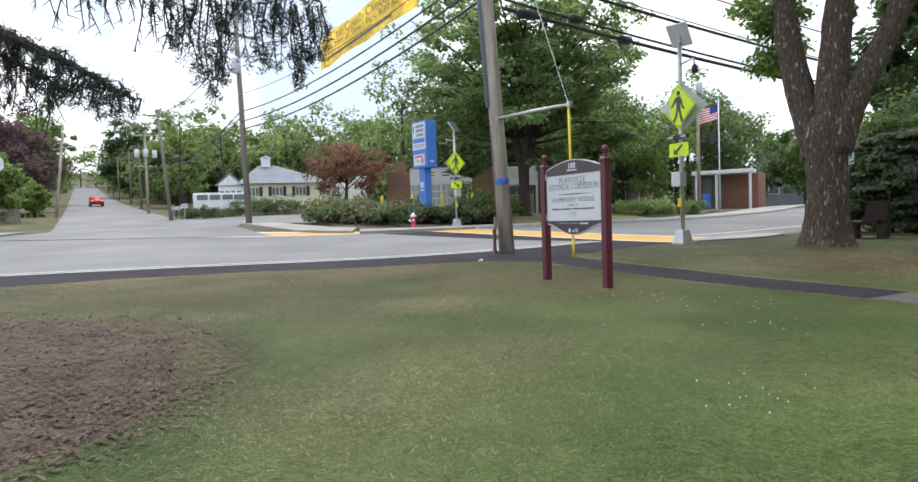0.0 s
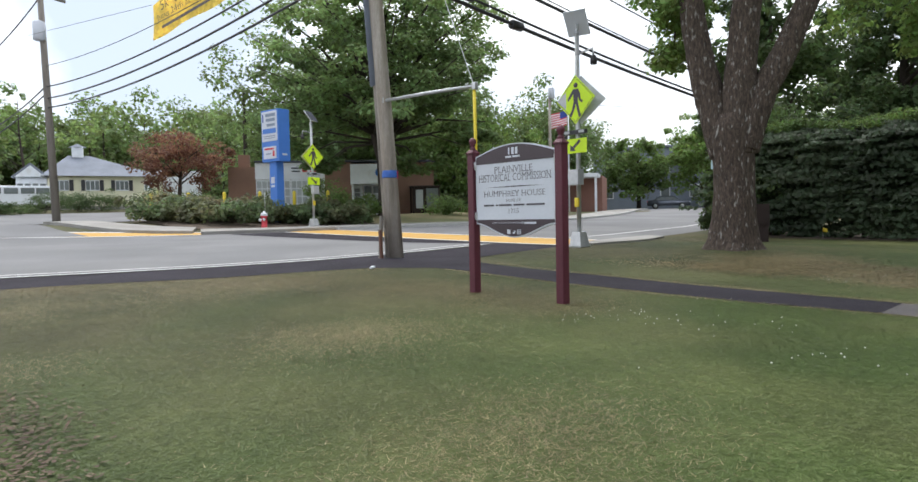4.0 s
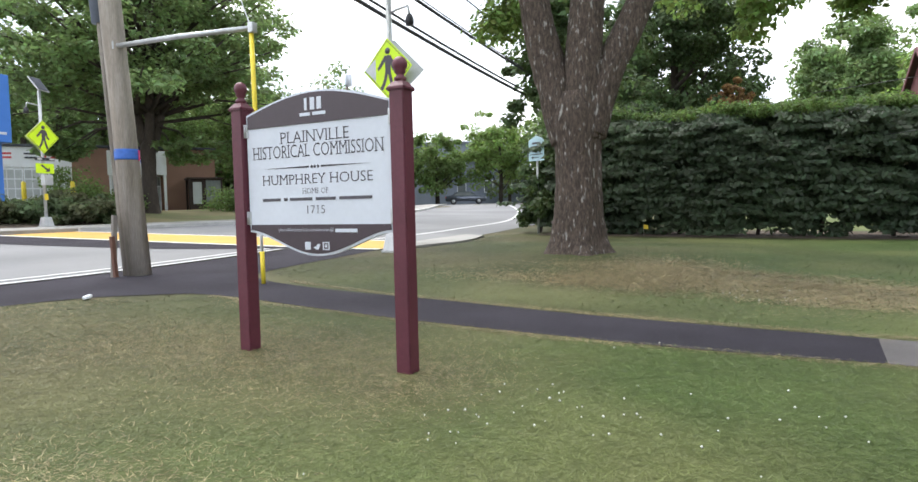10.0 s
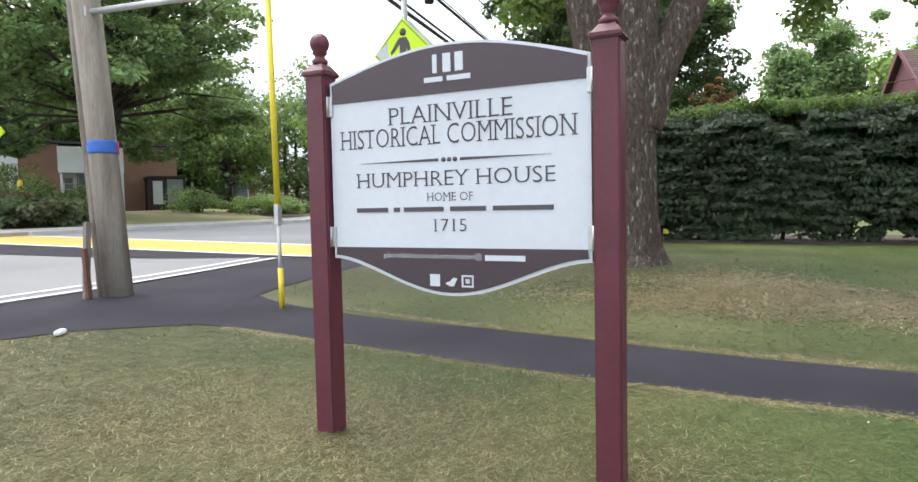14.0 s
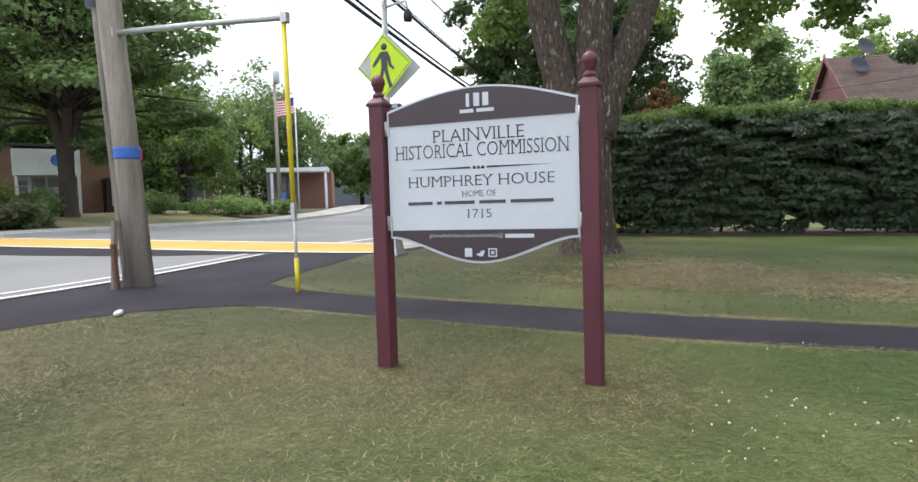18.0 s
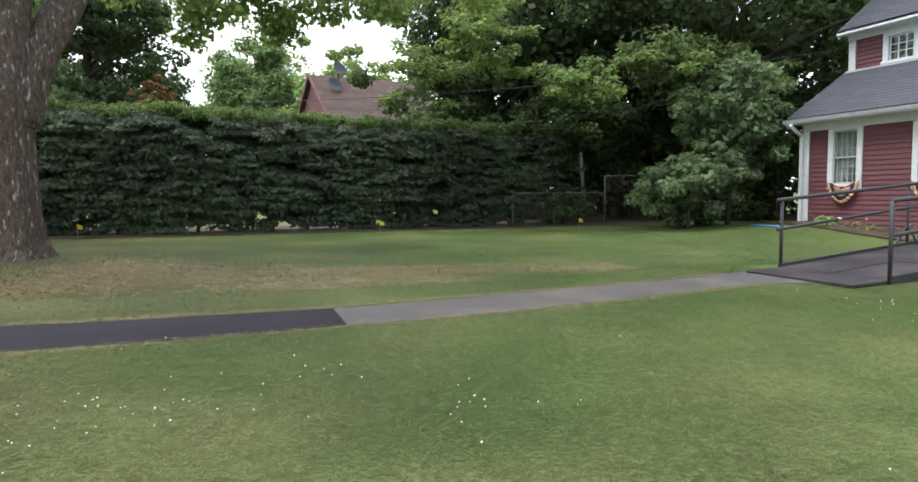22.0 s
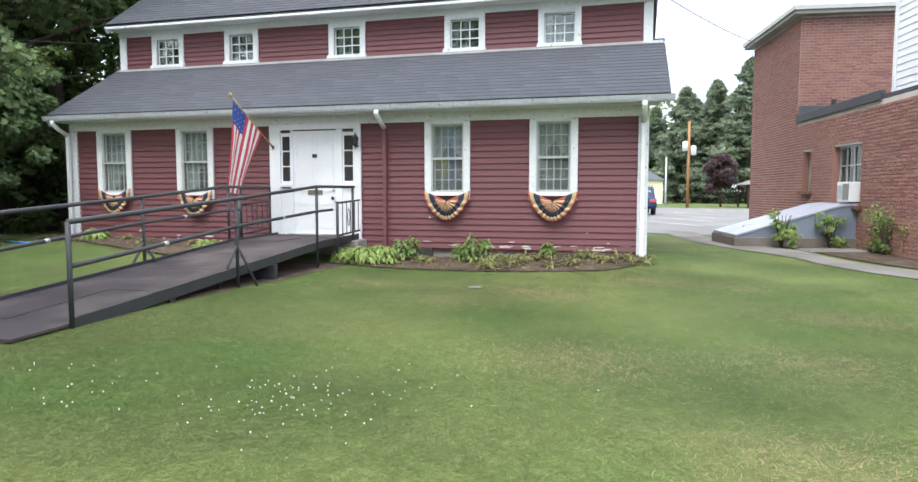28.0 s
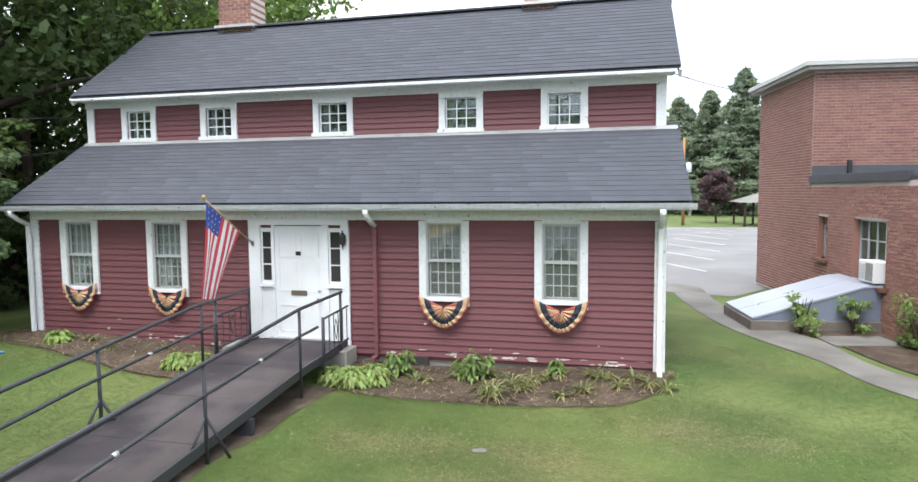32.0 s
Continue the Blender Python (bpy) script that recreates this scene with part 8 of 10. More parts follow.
def clover():
    n = 230
    spots = ((-5.9, -4.7), (-6.3, -3.8), (-6.1, -4.4), (-9.95, -3.7), (-4.7, 1.8), (-4.6, 1.3), (-4.3, 1.75), (-6.6, 1.7), (-6.0, 1.4), (-5.5, -2.8), (-3.8, -1.6), (-4.75, 1.8), (-4.5, 2.2), (-4.9, 1.5))
    v, f = [], []
    g = random.Random(12)
    for k in range(n):
        cx, cy = spots[k % len(spots)]
        s = 0.3 if k % 15 else 1.0
        x, y, r = cx + g.gauss(0, s), cy + g.gauss(0, s * 0.7), g.uniform(0.004, 0.008)
        if on_paving(np.array([x]), np.array([y]))[0]:
            continue
        z = gz(x, y) + g.uniform(0.025, 0.05)
        i = len(v)
        v += [(x + r, y, z), (x - r, y, z), (x, y + r, z), (x, y - r, z), (x, y, z + r), (x, y, z - r)]
        f += [(i + a, i + b, i + c) for a, b, c in ((0, 2, 4), (2, 1, 4), (1, 3, 4), (3, 0, 4), (2, 0, 5), (1, 2, 5), (3, 1, 5), (0, 3, 5))]
    tagged(raw("clover_flowers", v, f, M_PETAL, per=3), "white clover heads scattered in the lawn", "flowers", "", "stuff")


clover()

# ---- bench and church sign beyond the maple ----
bench = thing("bench", "dark brown wooden bench with solid ends on the lawn", "bench", (-16.9, -7.7, gz(-16.9, -7.7) - 0.02), 22)
M_BROWN = mat("dark_brown_wood", (0.028, 0.016, 0.014), 0.7, 0.15, 3, 40, 0.2)
for x in (-0.5, 0.5):
    box("leg", (x, 0.34, 0.24), (0.09, 0.2, 0.48), M_BROWN, bench, "", 0.006)
    box("leg", (x, -0.28, 0.2), (0.09, 0.22, 0.4), M_BROWN, bench, "", 0.006)
    e = prism("end_panel", [(-0.08, 0.38), (0.46, 0.38), (0.46, 0.92), (0.1, 0.92), (0.0, 0.6)], -0.045, 0.045, M_BROWN, bench, "solid dark wooden end")
    e.matrix_basis = pose(x, 0, 0, 0, 0, 90)
box("seat", (0, -0.12, 0.42), (1.15, 0.74, 0.06), M_BROWN, bench, "", 0.006)
for k in range(4):
    box("back_slat", (0, 0.3 + 0.03 * k, 0.52 + k * 0.11), (1.0, 0.03, 0.09), M_BROWN, bench, "", 0.004)
cs_ = thing("church_sign", "pale blue arched notice sign on a thin post", "sign", (-19.5, -9.5, gz(-19.5, -9.5)), 62)
M_PALE = mat("pale_blue_sign", (0.42, 0.6, 0.68), 0.5, 0.06, 3, 40, 0.05)
tube("post", [(0, 0, 0), (0, 0, 2.0)], 0.03, M_SILVER, cs_, "thin steel post", 8)
pl = prism("plate", [(-0.3, 1.95), (0.3, 1.95), (0.3, 2.5), (0.17, 2.56), (0.0, 2.62), (-0.17, 2.56), (-0.3, 2.5)], -0.045, -0.03, M_PALE, cs_, "pale blue arched plate")
for z, w in ((2.42, 0.3), (2.32, 0.44), (2.22, 0.34)):
    box("text_bar", (0, -0.047, z), (w, 0.004, 0.05), M_INK, pl)
box("text_bar", (0, -0.047, 2.12), (0.5, 0.004, 0.02), M_INK, pl)
prism("arrow", [(-0.2, 2.04), (-0.12, 2.08), (-0.12, 2.05), (0.1, 2.05), (0.1, 2.03), (-0.12, 2.03), (-0.12, 2.0)], -0.049, -0.045, M_INK, pl)
shrub("understorey_shrub", "dark leafy shrub below the church sign", -19.7, -9.5, 1.8, 0.6, M_LEAF_DARK, 120, 0.14, 50, 70)
shrub("understorey_shrub", "dark leafy shrub at the end of the hedge", -20.0, -8.6, 3.0, 1.1, M_LEAF_DARK, 121, 0.14, 60, 70)
shrub("understorey_shrub", "tall dark shrub at the end of the hedge", -22.2, -9.0, 4.5, 1.4, M_LEAF_DARK, 122, 0.16, 70, 80)
shrub("understorey_shrub", "dark shrub behind the fence", -20.2, 6.5, 1.0, 0.8, M_LEAF_DARK, 123, 0.14, 30, 60)

# chain link fence in the shade
M_FENCE = mat("dull_steel", (0.16, 0.15, 0.14), 0.7, 0.15, 6, 40, 0.1, metal=0.3)
fence = thing("chain_link_fence", "grey chain link fence with a gate in the shade", "fence")
fp = [(-19.9, 4.6), (-19.7, 5.9), (-19.35, 7.5), (-19.0, 9.2)]
for (x, y), h in zip(fp, (1.0, 1.0, 1.5, 1.5)):
    tube("post", [(x, y, gz(x, y)), (x, y, gz(x, y) + h)], 0.02, M_FENCE, fence, "grey steel post", 8)
for (p, q), h in zip(zip(fp, fp[1:]), (1.0, 1.0, 1.5)):
    tube("top_rail", [(*p, gz(*p) + h), (*q, gz(*q) + h)], 0.014, M_FENCE, fence, "grey steel rail", 8)
    bm = bmesh.new()
    n = 22
    for k in range(-8, n + 8):
        for sgn in (0, 1):
            u0, u1 = k / n, (k + 8) / n
            z0, z1 = (0, h) if sgn else (h, 0)
            if u1 < 0.02 or u0 > 0.98:
                continue
            if u0 < 0:
                z0, u0 = z0 + (z1 - z0) * (0 - u0) / (u1 - u0), 0
            if u1 > 1:
                z1, u1 = z0 + (z1 - z0) * (1 - u0) / (u1 - u0), 1
            a = Vector((p[0] + (q[0] - p[0]) * u0, p[1] + (q[1] - p[1]) * u0, gz(*p) + z0))
            b = Vector((p[0] + (q[0] - p[0]) * u1, p[1] + (q[1] - p[1]) * u1, gz(*p) + z1))
            add_tube(bm, [a, b], 0.0016, 3, False)
    part("mesh", bm, M_FENCE, fence, "thin wire mesh")

# ---- the neighbouring house behind the hedge ----
nb = thing("neighbour_house", "neighbouring house with a brown shingle roof", "house", (-39.0, 5.6, 0), 97)
M_BROWN_ROOF = mat("brown_shingle", (0.085, 0.058, 0.052), 0.9, 0.2, 2, 60, 0.4, pick=0.15)
box("wall", (0, 1.5, 2.6), (6.8, 6.2, 5.2), M_CLAP, nb, "dark red wall")
for sgn in (-1, 1):
    bm = bmesh.new()
    pts = [(-3.6, 1.5 - sgn * 0.0, 8.0), (3.6, 1.5, 8.0), (3.6, 1.5 - sgn * 3.7, 4.9), (-3.6, 1.5 - sgn * 3.7, 4.9)]
    bm.faces.new([bm.verts.new(p) for p in pts])
    bmesh.ops.solidify(bm, geom=bm.faces[:], thickness=0.12)
    rf = part("roof", bm, M_BROWN_ROOF, nb, "brown shingled slope")
    if sgn == 1:
        for r in range(24):
            u = r / 24
            box("shingle_course", (0, 1.5 - 3.7 + 3.7 * u + 0.08, 4.9 + 3.1 * u + 0.075), (7.2, 0.2, 0.015), M_BROWN_ROOF, rf, "", 0.0, (37, 0, 0))
prism("gable", [(0, 0)] * 0 + [(-3.1, 5.1), (3.1, 5.1), (0, 7.7)], -0.05, 0.05, M_CLAP, nb, "red gable wall").matrix_basis = pose(-3.35, 1.5, 0, 0, 0, 90)
for y, z in ((-0.9, 5.35), (3.9, 5.35)):
    box("rake_board", (-3.62, 1.5 + (1.85 if y > 1 else -1.85), 6.45), (0.06, 4.8, 0.2), M_CLAP, nb, "dark red rake board", 0.0, (-40 if y > 1 else 40, 0, 0))
for x, y, z, k in ((-2.0, 0.9, 8.3, 0), (-2.5, 0.3, 7.3, 1)):
    d = thing("satellite_dish", "grey satellite dish on the roof", "satellite dish", (0, 0, 0), 0, "roof dishes")
    d.matrix_basis = nb.matrix_basis @ pose(x, y, z)
    bm = bmesh.new()
    add_lathe(bm, [(0.02, 0.0), (0.25, 0.04), (0.45, 0.13), (0.46, 0.14), (0.44, 0.14), (0.25, 0.06), (0.01, 0.02)], (0, 0, 0), 20)
    bmesh.ops.transform(bm, matrix=pose(0, 0, 0, 65, 0, 20), verts=bm.verts[:])
    part("dish", bm, M_SHINGLE, d, "grey dish", True)
    tube("mast", [(0, 0.1, -0.9), (0, 0.05, -0.2), (0, 0, 0)], 0.03, M_BLACK, d, "bent mast")


# ---- across the road: bank, its sign, planting ----
M_TEXT = mat("faded_blue_lettering", (0.22, 0.27, 0.36), 0.5, 0.1, 3, 40, 0.0)
bs = thing("pylon_sign", "blue pylon sign with white panels", "sign", (-15.78, -28.45, gz(-15.78, -28.45)), 97)
box("pylon", (0.0, 0.0, 1.4), (0.52, 0.4, 2.9), M_BLUE, bs, "blue pillar", 0.02)
box("cabinet", (0, 0, 3.97), (1.3, 0.62, 2.37), M_BLUE, bs, "blue sign cabinet", 0.04)
box("white_panel", (0, -0.318, 4.4), (1.14, 0.03, 1.36), M_SIGNW, bs, "white panel with unreadable lines", 0.01)
box("white_panel", (-0.02, -0.318, 3.2), (0.96, 0.03, 0.56), M_SIGNW, bs, "white message panel", 0.01)
for x, z, w, h, m in ((0.1, 4.9, 0.72, 0.14, M_TEXT), (0.1, 4.68, 0.66, 0.14, M_TEXT), (0.12, 4.45, 0.6, 0.12, M_TEXT), (-0.46, 4.78, 0.07, 0.36, M_FLAG_B), (0, 4.18, 1.0, 0.22, M_BLUE), (0, 3.95, 0.9, 0.035, M_TEXT), (0, 3.86, 0.8, 0.035, M_TEXT),
                      (-0.05, 3.37, 0.7, 0.08, M_FLAG_R), (-0.1, 3.15, 0.4, 0.05, M_TEXT), (0.28, 3.14, 0.13, 0.26, M_FLAG_R)):
    box("text_bar", (x, -0.337, z), (w, 0.012, h), m, bs)
box("white_panel", (-0.02, -0.206, 1.95), (0.26, 0.02, 0.3), M_SIGNW, bs, "small white emblem", 0.01)
box("white_panel", (-0.02, -0.206, 1.68), (0.26, 0.02, 0.1), M_SIGNW, bs, "small white notice", 0.01)
box("white_panel", (0.652, 0.0, 3.1), (0.02, 0.26, 0.09), M_SIGNW, bs, "small white emblem", 0.006)

BZ = 1.22
bank = thing("bank_building", "low brown brick bank with a white windowed front", "building", (-23.88, -37.14, BZ), 146)
M_BROWNBRICK = mat("brown_brick", (0.25, 0.15, 0.11), 0.9, 0.12, 0.7, 30, 0.3)
M_PAVEWIN = mat("dark_window", (0.16, 0.18, 0.18), 0.15, 0.2, 1.0, 10, 0.0)
M_BLIND = mat("pale_blinds", (0.42, 0.45, 0.46), 0.6, 0.1, 2.0, 20, 0.0)
box("foundation", (0.6, 4.4, -0.5), (13.4, 8.9, 1.0), M_CONCRETE, bank, "concrete footing")
box("wall", (-5.1, 4.3, 1.6), (1.7, 8, 3.2), M_BROWNBRICK, bank, "brown brick wall")
box("wall", (-2.1, 4.3, 1.7), (4.3, 8, 3.4), M_BROWNBRICK, bank, "brown brick wall")
box("wall", (0.92, 4.2, 1.72), (1.7, 8.4, 3.44), M_BROWNBRICK, bank, "brown brick wall")
box("wall", (3.15, 4.6, 1.72), (2.76, 7.6, 3.44), M_BROWNBRICK, bank, "recessed brick entrance wall")
box("wall", (5.86, 4.2, 1.72), (2.66, 8.4, 3.44), M_BROWNBRICK, bank, "brown brick wall")
box("roof_edge", (3.7, 4.1, 3.52), (7.3, 8.6, 0.12), M_SHINGLE, bank, "flat dark roof edge", 0.02)
box("roof_edge", (-2.1, 4.25, 3.52), (4.4, 8.4, 0.12), M_SHINGLE, bank, "flat dark roof edge", 0.02)
box("fascia", (-2.1, 0.22, 2.93), (4.36, 0.12, 1.05), M_WHITE, bank, "white fascia", 0.01)
for x, w, z, m in ((-2.9, 0.7, 3.1, M_FLAG_R), (-2.9, 0.7, 2.9, M_FLAG_R), (-1.75, 0.55, 3.1, M_SHINGLE), (-1.75, 0.5, 2.9, M_SHINGLE), (-1.2, 0.28, 2.98, M_FLAG_R), (-0.6, 0.55, 3.1, M_FLAG_R), (-0.6, 0.55, 2.9, M_FLAG_R)):
    box("text_bar", (x, 0.15, z), (w, 0.03, 0.09 if w > 0.3 else 0.24), m, bank)
for k in range(4):
    x = -3.72 + k * 1.08
    w_ = box("window", (x, 0.26, 1.3), (1.06, 0.1, 2.2), M_WHITE, bank, "white window frame")
    for i in range(3):
        for j in range(4):
            box("pane", (x - 0.33 + i * 0.33, 0.205, 0.55 + j * 0.5), (0.28, 0.03, 0.44), M_BLIND, w_)
# recessed entrance under a white canopy
box("canopy", (3.15, 0.2, 2.65), (2.9, 1.2, 1.3), M_WHITE, bank, "white entrance canopy", 0.02)
bm = bmesh.new()
add_lathe(bm, [(0.0, -0.02), (0.3, -0.02), (0.3, 0.02), (0.0, 0.02)], (0, 0, 0), 16)
bmesh.ops.transform(bm, matrix=pose(3.6, -0.42, 2.75, 90, 0, 0), verts=bm.verts[:])
part("emblem", bm, M_BLUE, bank, "round blue emblem")
dr = box("door", (2.15, 0.76, 1.0), (0.72, 0.06, 2.0), M_WHITE, bank, "white door with small panes", 0.01)
for j in range(4):
    box("pane", (2.15, 0.72, 0.75 + j * 0.3), (0.36, 0.02, 0.25), M_PAVEWIN, dr)
box("jamb", (1.83, 0.0, 1.0), (0.12, 0.5, 2.0), M_WHITE, bank, "white entrance jamb", 0.01)
for x in (2.85, 3.45, 4.05):
    w_ = box("window", (x, 0.77, 1.0), (0.58, 0.05, 1.95), M_WHITE, bank, "tall entrance window")
    box("pane", (x, 0.735, 0.75), (0.5, 0.02, 1.25), M_BLIND, w_, "frosted pane")
    box("pane", (x, 0.735, 1.68), (0.5, 0.02, 0.5), M_PAVEWIN, w_)
box("column", (4.5, -0.3, 1.0), (0.14, 0.14, 2.0), M_WHITE, bank, "white column", 0.01)
box("chimney", (-5.3, 3.0, 3.6), (0.7, 0.7, 1.2), M_BROWNBRICK, bank, "squat brick chimney")
bss = thing("glass_vestibule", "dark framed glass vestibule on the side of the bank", "vestibule", (-23.88, -37.14, BZ), 146)
for x in (5.62, 6.42, 7.3):
    for y in (-1.45, -0.06):
        box("post", (x, y, 0.86), (0.09, 0.09, 1.72), M_BROWN, bss)
box("roof", (6.46, -0.75, 1.76), (1.9, 1.6, 0.1), M_BROWN, bss, "flat dark roof", 0.01)
box("pane", (6.86, -1.46, 0.95), (0.78, 0.03, 1.4), M_PAVEWIN, bss, "dark glass")
box("door", (6.02, -1.46, 0.86), (0.7, 0.05, 1.6), M_BROWN, bss, "dark framed door", 0.01)
box("pane", (6.02, -1.49, 0.95), (0.46, 0.02, 1.2), M_BLIND, bss, "pale door glass")
box("pane", (7.3, -0.75, 0.9), (0.03, 1.3, 1.5), M_PAVEWIN, bss, "dark side glass")
box("floor", (6.46, -0.75, -0.3), (1.9, 1.6, 0.64), M_CONCRETE, bss, "concrete base")
# low glass-fronted office beyond the trees
of = thing("office_building", "low glass-fronted office behind trees", "building", (-41.5, -44.0, gz(-41.5, -44)), 128)
box("wall", (0, 2.2, 1.6), (9, 4, 3.4), M_BROWNBRICK, of, "brown wall")
box("roof", (0, 1.9, 3.4), (9.6, 5.2, 0.25), M_CONCRETE, of, "pale flat roof edge", 0.02)
for k in range(6):
    w_ = box("window", (-3.6 + k * 1.4, 0.12, 1.7), (1.3, 0.12, 2.2), M_WHITE, of, "white window frame")
    box("pane", (-3.6 + k * 1.4, 0.05, 1.7), (1.1, 0.03, 2.0), M_PAVEWIN, w_)

strip("bank_lawn", [(-19.4, -25.4), (-21.5, -24.6), (-24.5, -24.3), (-28.5, -25.3)], [(-22.5, -35.8), (-25.0, -34.2), (-27.5, -32.6), (-30.5, -31.5)], 0.04, mat("dry_lawn", (0.2, 0.17, 0.085), 0.95, 0.2, 0.5, 40, 0.4, second=(0.14, 0.15, 0.06)), "dry tan lawn before the bank", "lawn", across=6, steps=8)
strip("mulch_bed", [(-29.4, -25.4), (-32, -25.6), (-35, -26.6), (-38, -28.0)], [(-30.5, -29.5), (-33, -29), (-36, -29.5), (-38.5, -30)], 0.06, M_MULCH, "mulched bed by the pavement", "mulch bed", across=4)
strip("mulch_bed", [(-10.9, -27.3), (-12.4, -26.4), (-14.5, -25.7), (-17.2, -25.2), (-19.0, -25.0)], [(-10.2, -33.0), (-12.5, -33.5), (-15.5, -33), (-18.5, -31.0), (-20.0, -29)], 0.05, M_MULCH, "mulched planting bed at the street corner", "mulch bed", across=4)
jun = [(-11.3, -30.6, 1.0, 1.5), (-12.6, -29.6, 0.95, 1.4), (-13.8, -28.8, 0.9, 1.4), (-12.4, -32, 1.1, 1.6), (-14.2, -30.8, 1.1, 1.5), (-15.4, -28.2, 0.85, 1.3), (-16.6, -27.4, 0.8, 1.3), (-17.9, -26.6, 0.8, 1.1), (-15.8, -30.2, 1.05, 1.3), (-17.8, -28.6, 0.95, 1.3), (-19.0, -27.4, 0.9, 1.0)]
for k, (x, y, h, r) in enumerate(jun):
    shrub("juniper", "spreading green and rust juniper in the bed", x, y, h, r, M_JUNIPER, 140 + k, 0.2, 34, 60, "junipers")
for k, (x, y, h, r) in enumerate(((-20.5, -31, 1.1, 1.2), (-22, -30.4, 1.0, 1.2), (-21.3, -32.8, 1.9, 1.3), (-29.6, -27.9, 0.9, 1.3), (-31.6, -27.2, 0.9, 1.2), (-27.6, -29.5, 1.1, 1.1), (-33.5, -26.5, 0.8, 1.1), (-8.6, -61.4, 0.9, 1.2), (-10.2, -60.6, 0.9, 1.2), (-13.6, -62.6, 1.5, 1.7), (-16.2, -63.6, 1.6, 1.3), (-18.0, -63.2, 1.6, 1.5),
                                  (-21.2, -58.2, 1.9, 1.8), (-23.6, -57.2, 1.9, 1.8))):
    shrub("clipped_shrub", "rounded clipped green shrub", x, y, h, r, (M_LEAF_DARK if y < -55 else M_LEAF_LIGHT), 160 + k, 0.12, 34, 80, "clipped shrubs")
for k in range(6):
    x, y = -12.6 - 1.5 * k, -35.4 + 0.9 * k
    bl = thing("bollard", "yellow steel bollard behind the planting", "bollard", (x, y, gz(x, y)), 0, "yellow bollards")
    tube("post", [(0, 0, 0), (0, 0, 1.35), (0, 0, 1.42)], [0.09, 0.09, 0.04], M_YELLOW, bl, "", 10)
hy = thing("fire_hydrant", "red and white fire hydrant in the bed", "hydrant", (-13.9, -26.2, gz(-13.9, -26.2)), 60)
bm = bmesh.new()
add_lathe(bm, [(0.17, 0.0), (0.17, 0.05), (0.12, 0.06), (0.12, 0.5), (0.15, 0.51), (0.15, 0.55)], (0, 0, 0), 14)
part("barrel", bm, M_FLAG_R, hy, "red barrel", True)
bm = bmesh.new()
add_lathe(bm, [(0.15, 0.55), (0.13, 0.64), (0.06, 0.7), (0.03, 0.76)], (0, 0, 0), 14)
part("bonnet", bm, M_WHITE, hy, "white bonnet", True)
for a, b in (((-0.2, 0, 0.4), (0.2, 0, 0.4)), ((0, 0, 0.38), (0, -0.22, 0.38))):
    tube("nozzle", [a, b], 0.06, M_WHITE, hy, "white nozzle cap", 10)
tube("marker_rod", [(0, 0.05, 0.6), (0, 0.05, 1.5)], 0.01, M_SILVER, hy)

# white house with a cupola
wh = thing("yellow_house", "pale yellow house with a grey hipped roof and cupola", "house", (-19.5, -66.7, 2.6), 164)
M_CREAM = mat("cream_siding", (0.72, 0.7, 0.52), 0.7, 0.05, 1, 30, 0.1)
M_GREYROOF = mat("grey_roof", (0.19, 0.21, 0.25), 0.9, 0.15, 0.7, 30, 0.2)
box("foundation", (-0.5, 3.5, -0.5), (11.4, 7, 1.1), M_CONCRETE, wh, "concrete footing")
box("wall", (0, 3.5, 1.4), (9.4, 7, 2.8), M_CREAM, wh, "pale yellow wall")
bm = bmesh.new()
e = [bm.verts.new(p) for p in ((-5.2, -0.5, 2.75), (4.9, -0.5, 2.75), (4.9, 7.5, 2.75), (-5.2, 7.5, 2.75))]
rg = [bm.verts.new(p) for p in ((-3.2, 3.5, 4.9), (-1.4, 3.5, 4.9))]
for q in ((e[0], e[1], rg[1], rg[0]), (e[1], e[2], rg[1]), (e[2], e[3], rg[0], rg[1]), (e[3], e[0], rg[0]), (e[3], e[2], e[1], e[0])):
    bm.faces.new(q)
rf = part("roof", bm, M_GREYROOF, wh, "grey hipped roof")
box("cupola", (-2.4, 3.5, 5.2), (0.95, 0.95, 1.0), M_WHITE, rf, "white louvred cupola", 0.02)
bm = bmesh.new()
add_lathe(bm, [(0.8, 5.68), (0.3, 5.9), (0.02, 6.05)], (-2.4, 3.5, 0), 4)
part("cupola_roof", bm, M_GREYROOF, rf)
for x, w in ((-3.6, 1.1), (-1.2, 1.1), (1.2, 1.1), (3.4, 0.7)):
    w_ = box("window", (x, -0.02, 1.9), (w, 0.08, 0.95), M_WHITE, wh, "white window frame")
    for k in range(3 if w > 1 else 2):
        box("pane", (x - w / 2 + w * (k + 0.5) / (3 if w > 1 else 2), -0.07, 1.9), (w / 3.6, 0.03, 0.8), M_PAVEWIN, w_)
    if w > 1:
        for a in (-0.74, 0.74):
            box("shutter", (x + a, -0.03, 1.9), (0.32, 0.05, 1.0), M_BLACK, w_, "dark shutter")
box("porch", (-5.9, 1.6, 1.3), (2.3, 3.0, 2.6), M_WHITE, wh, "white glazed porch", 0.02)
for k in range(4):
    box("pane", (-6.75 + k * 0.57, 0.08, 1.4), (0.42, 0.05, 1.3), M_PAVEWIN, wh)
prism("porch_roof", [(-7.4, 2.6), (-4.5, 2.6), (-5.9, 3.9)], -0.2, 3.2, M_GREYROOF, wh, "small gabled porch roof")
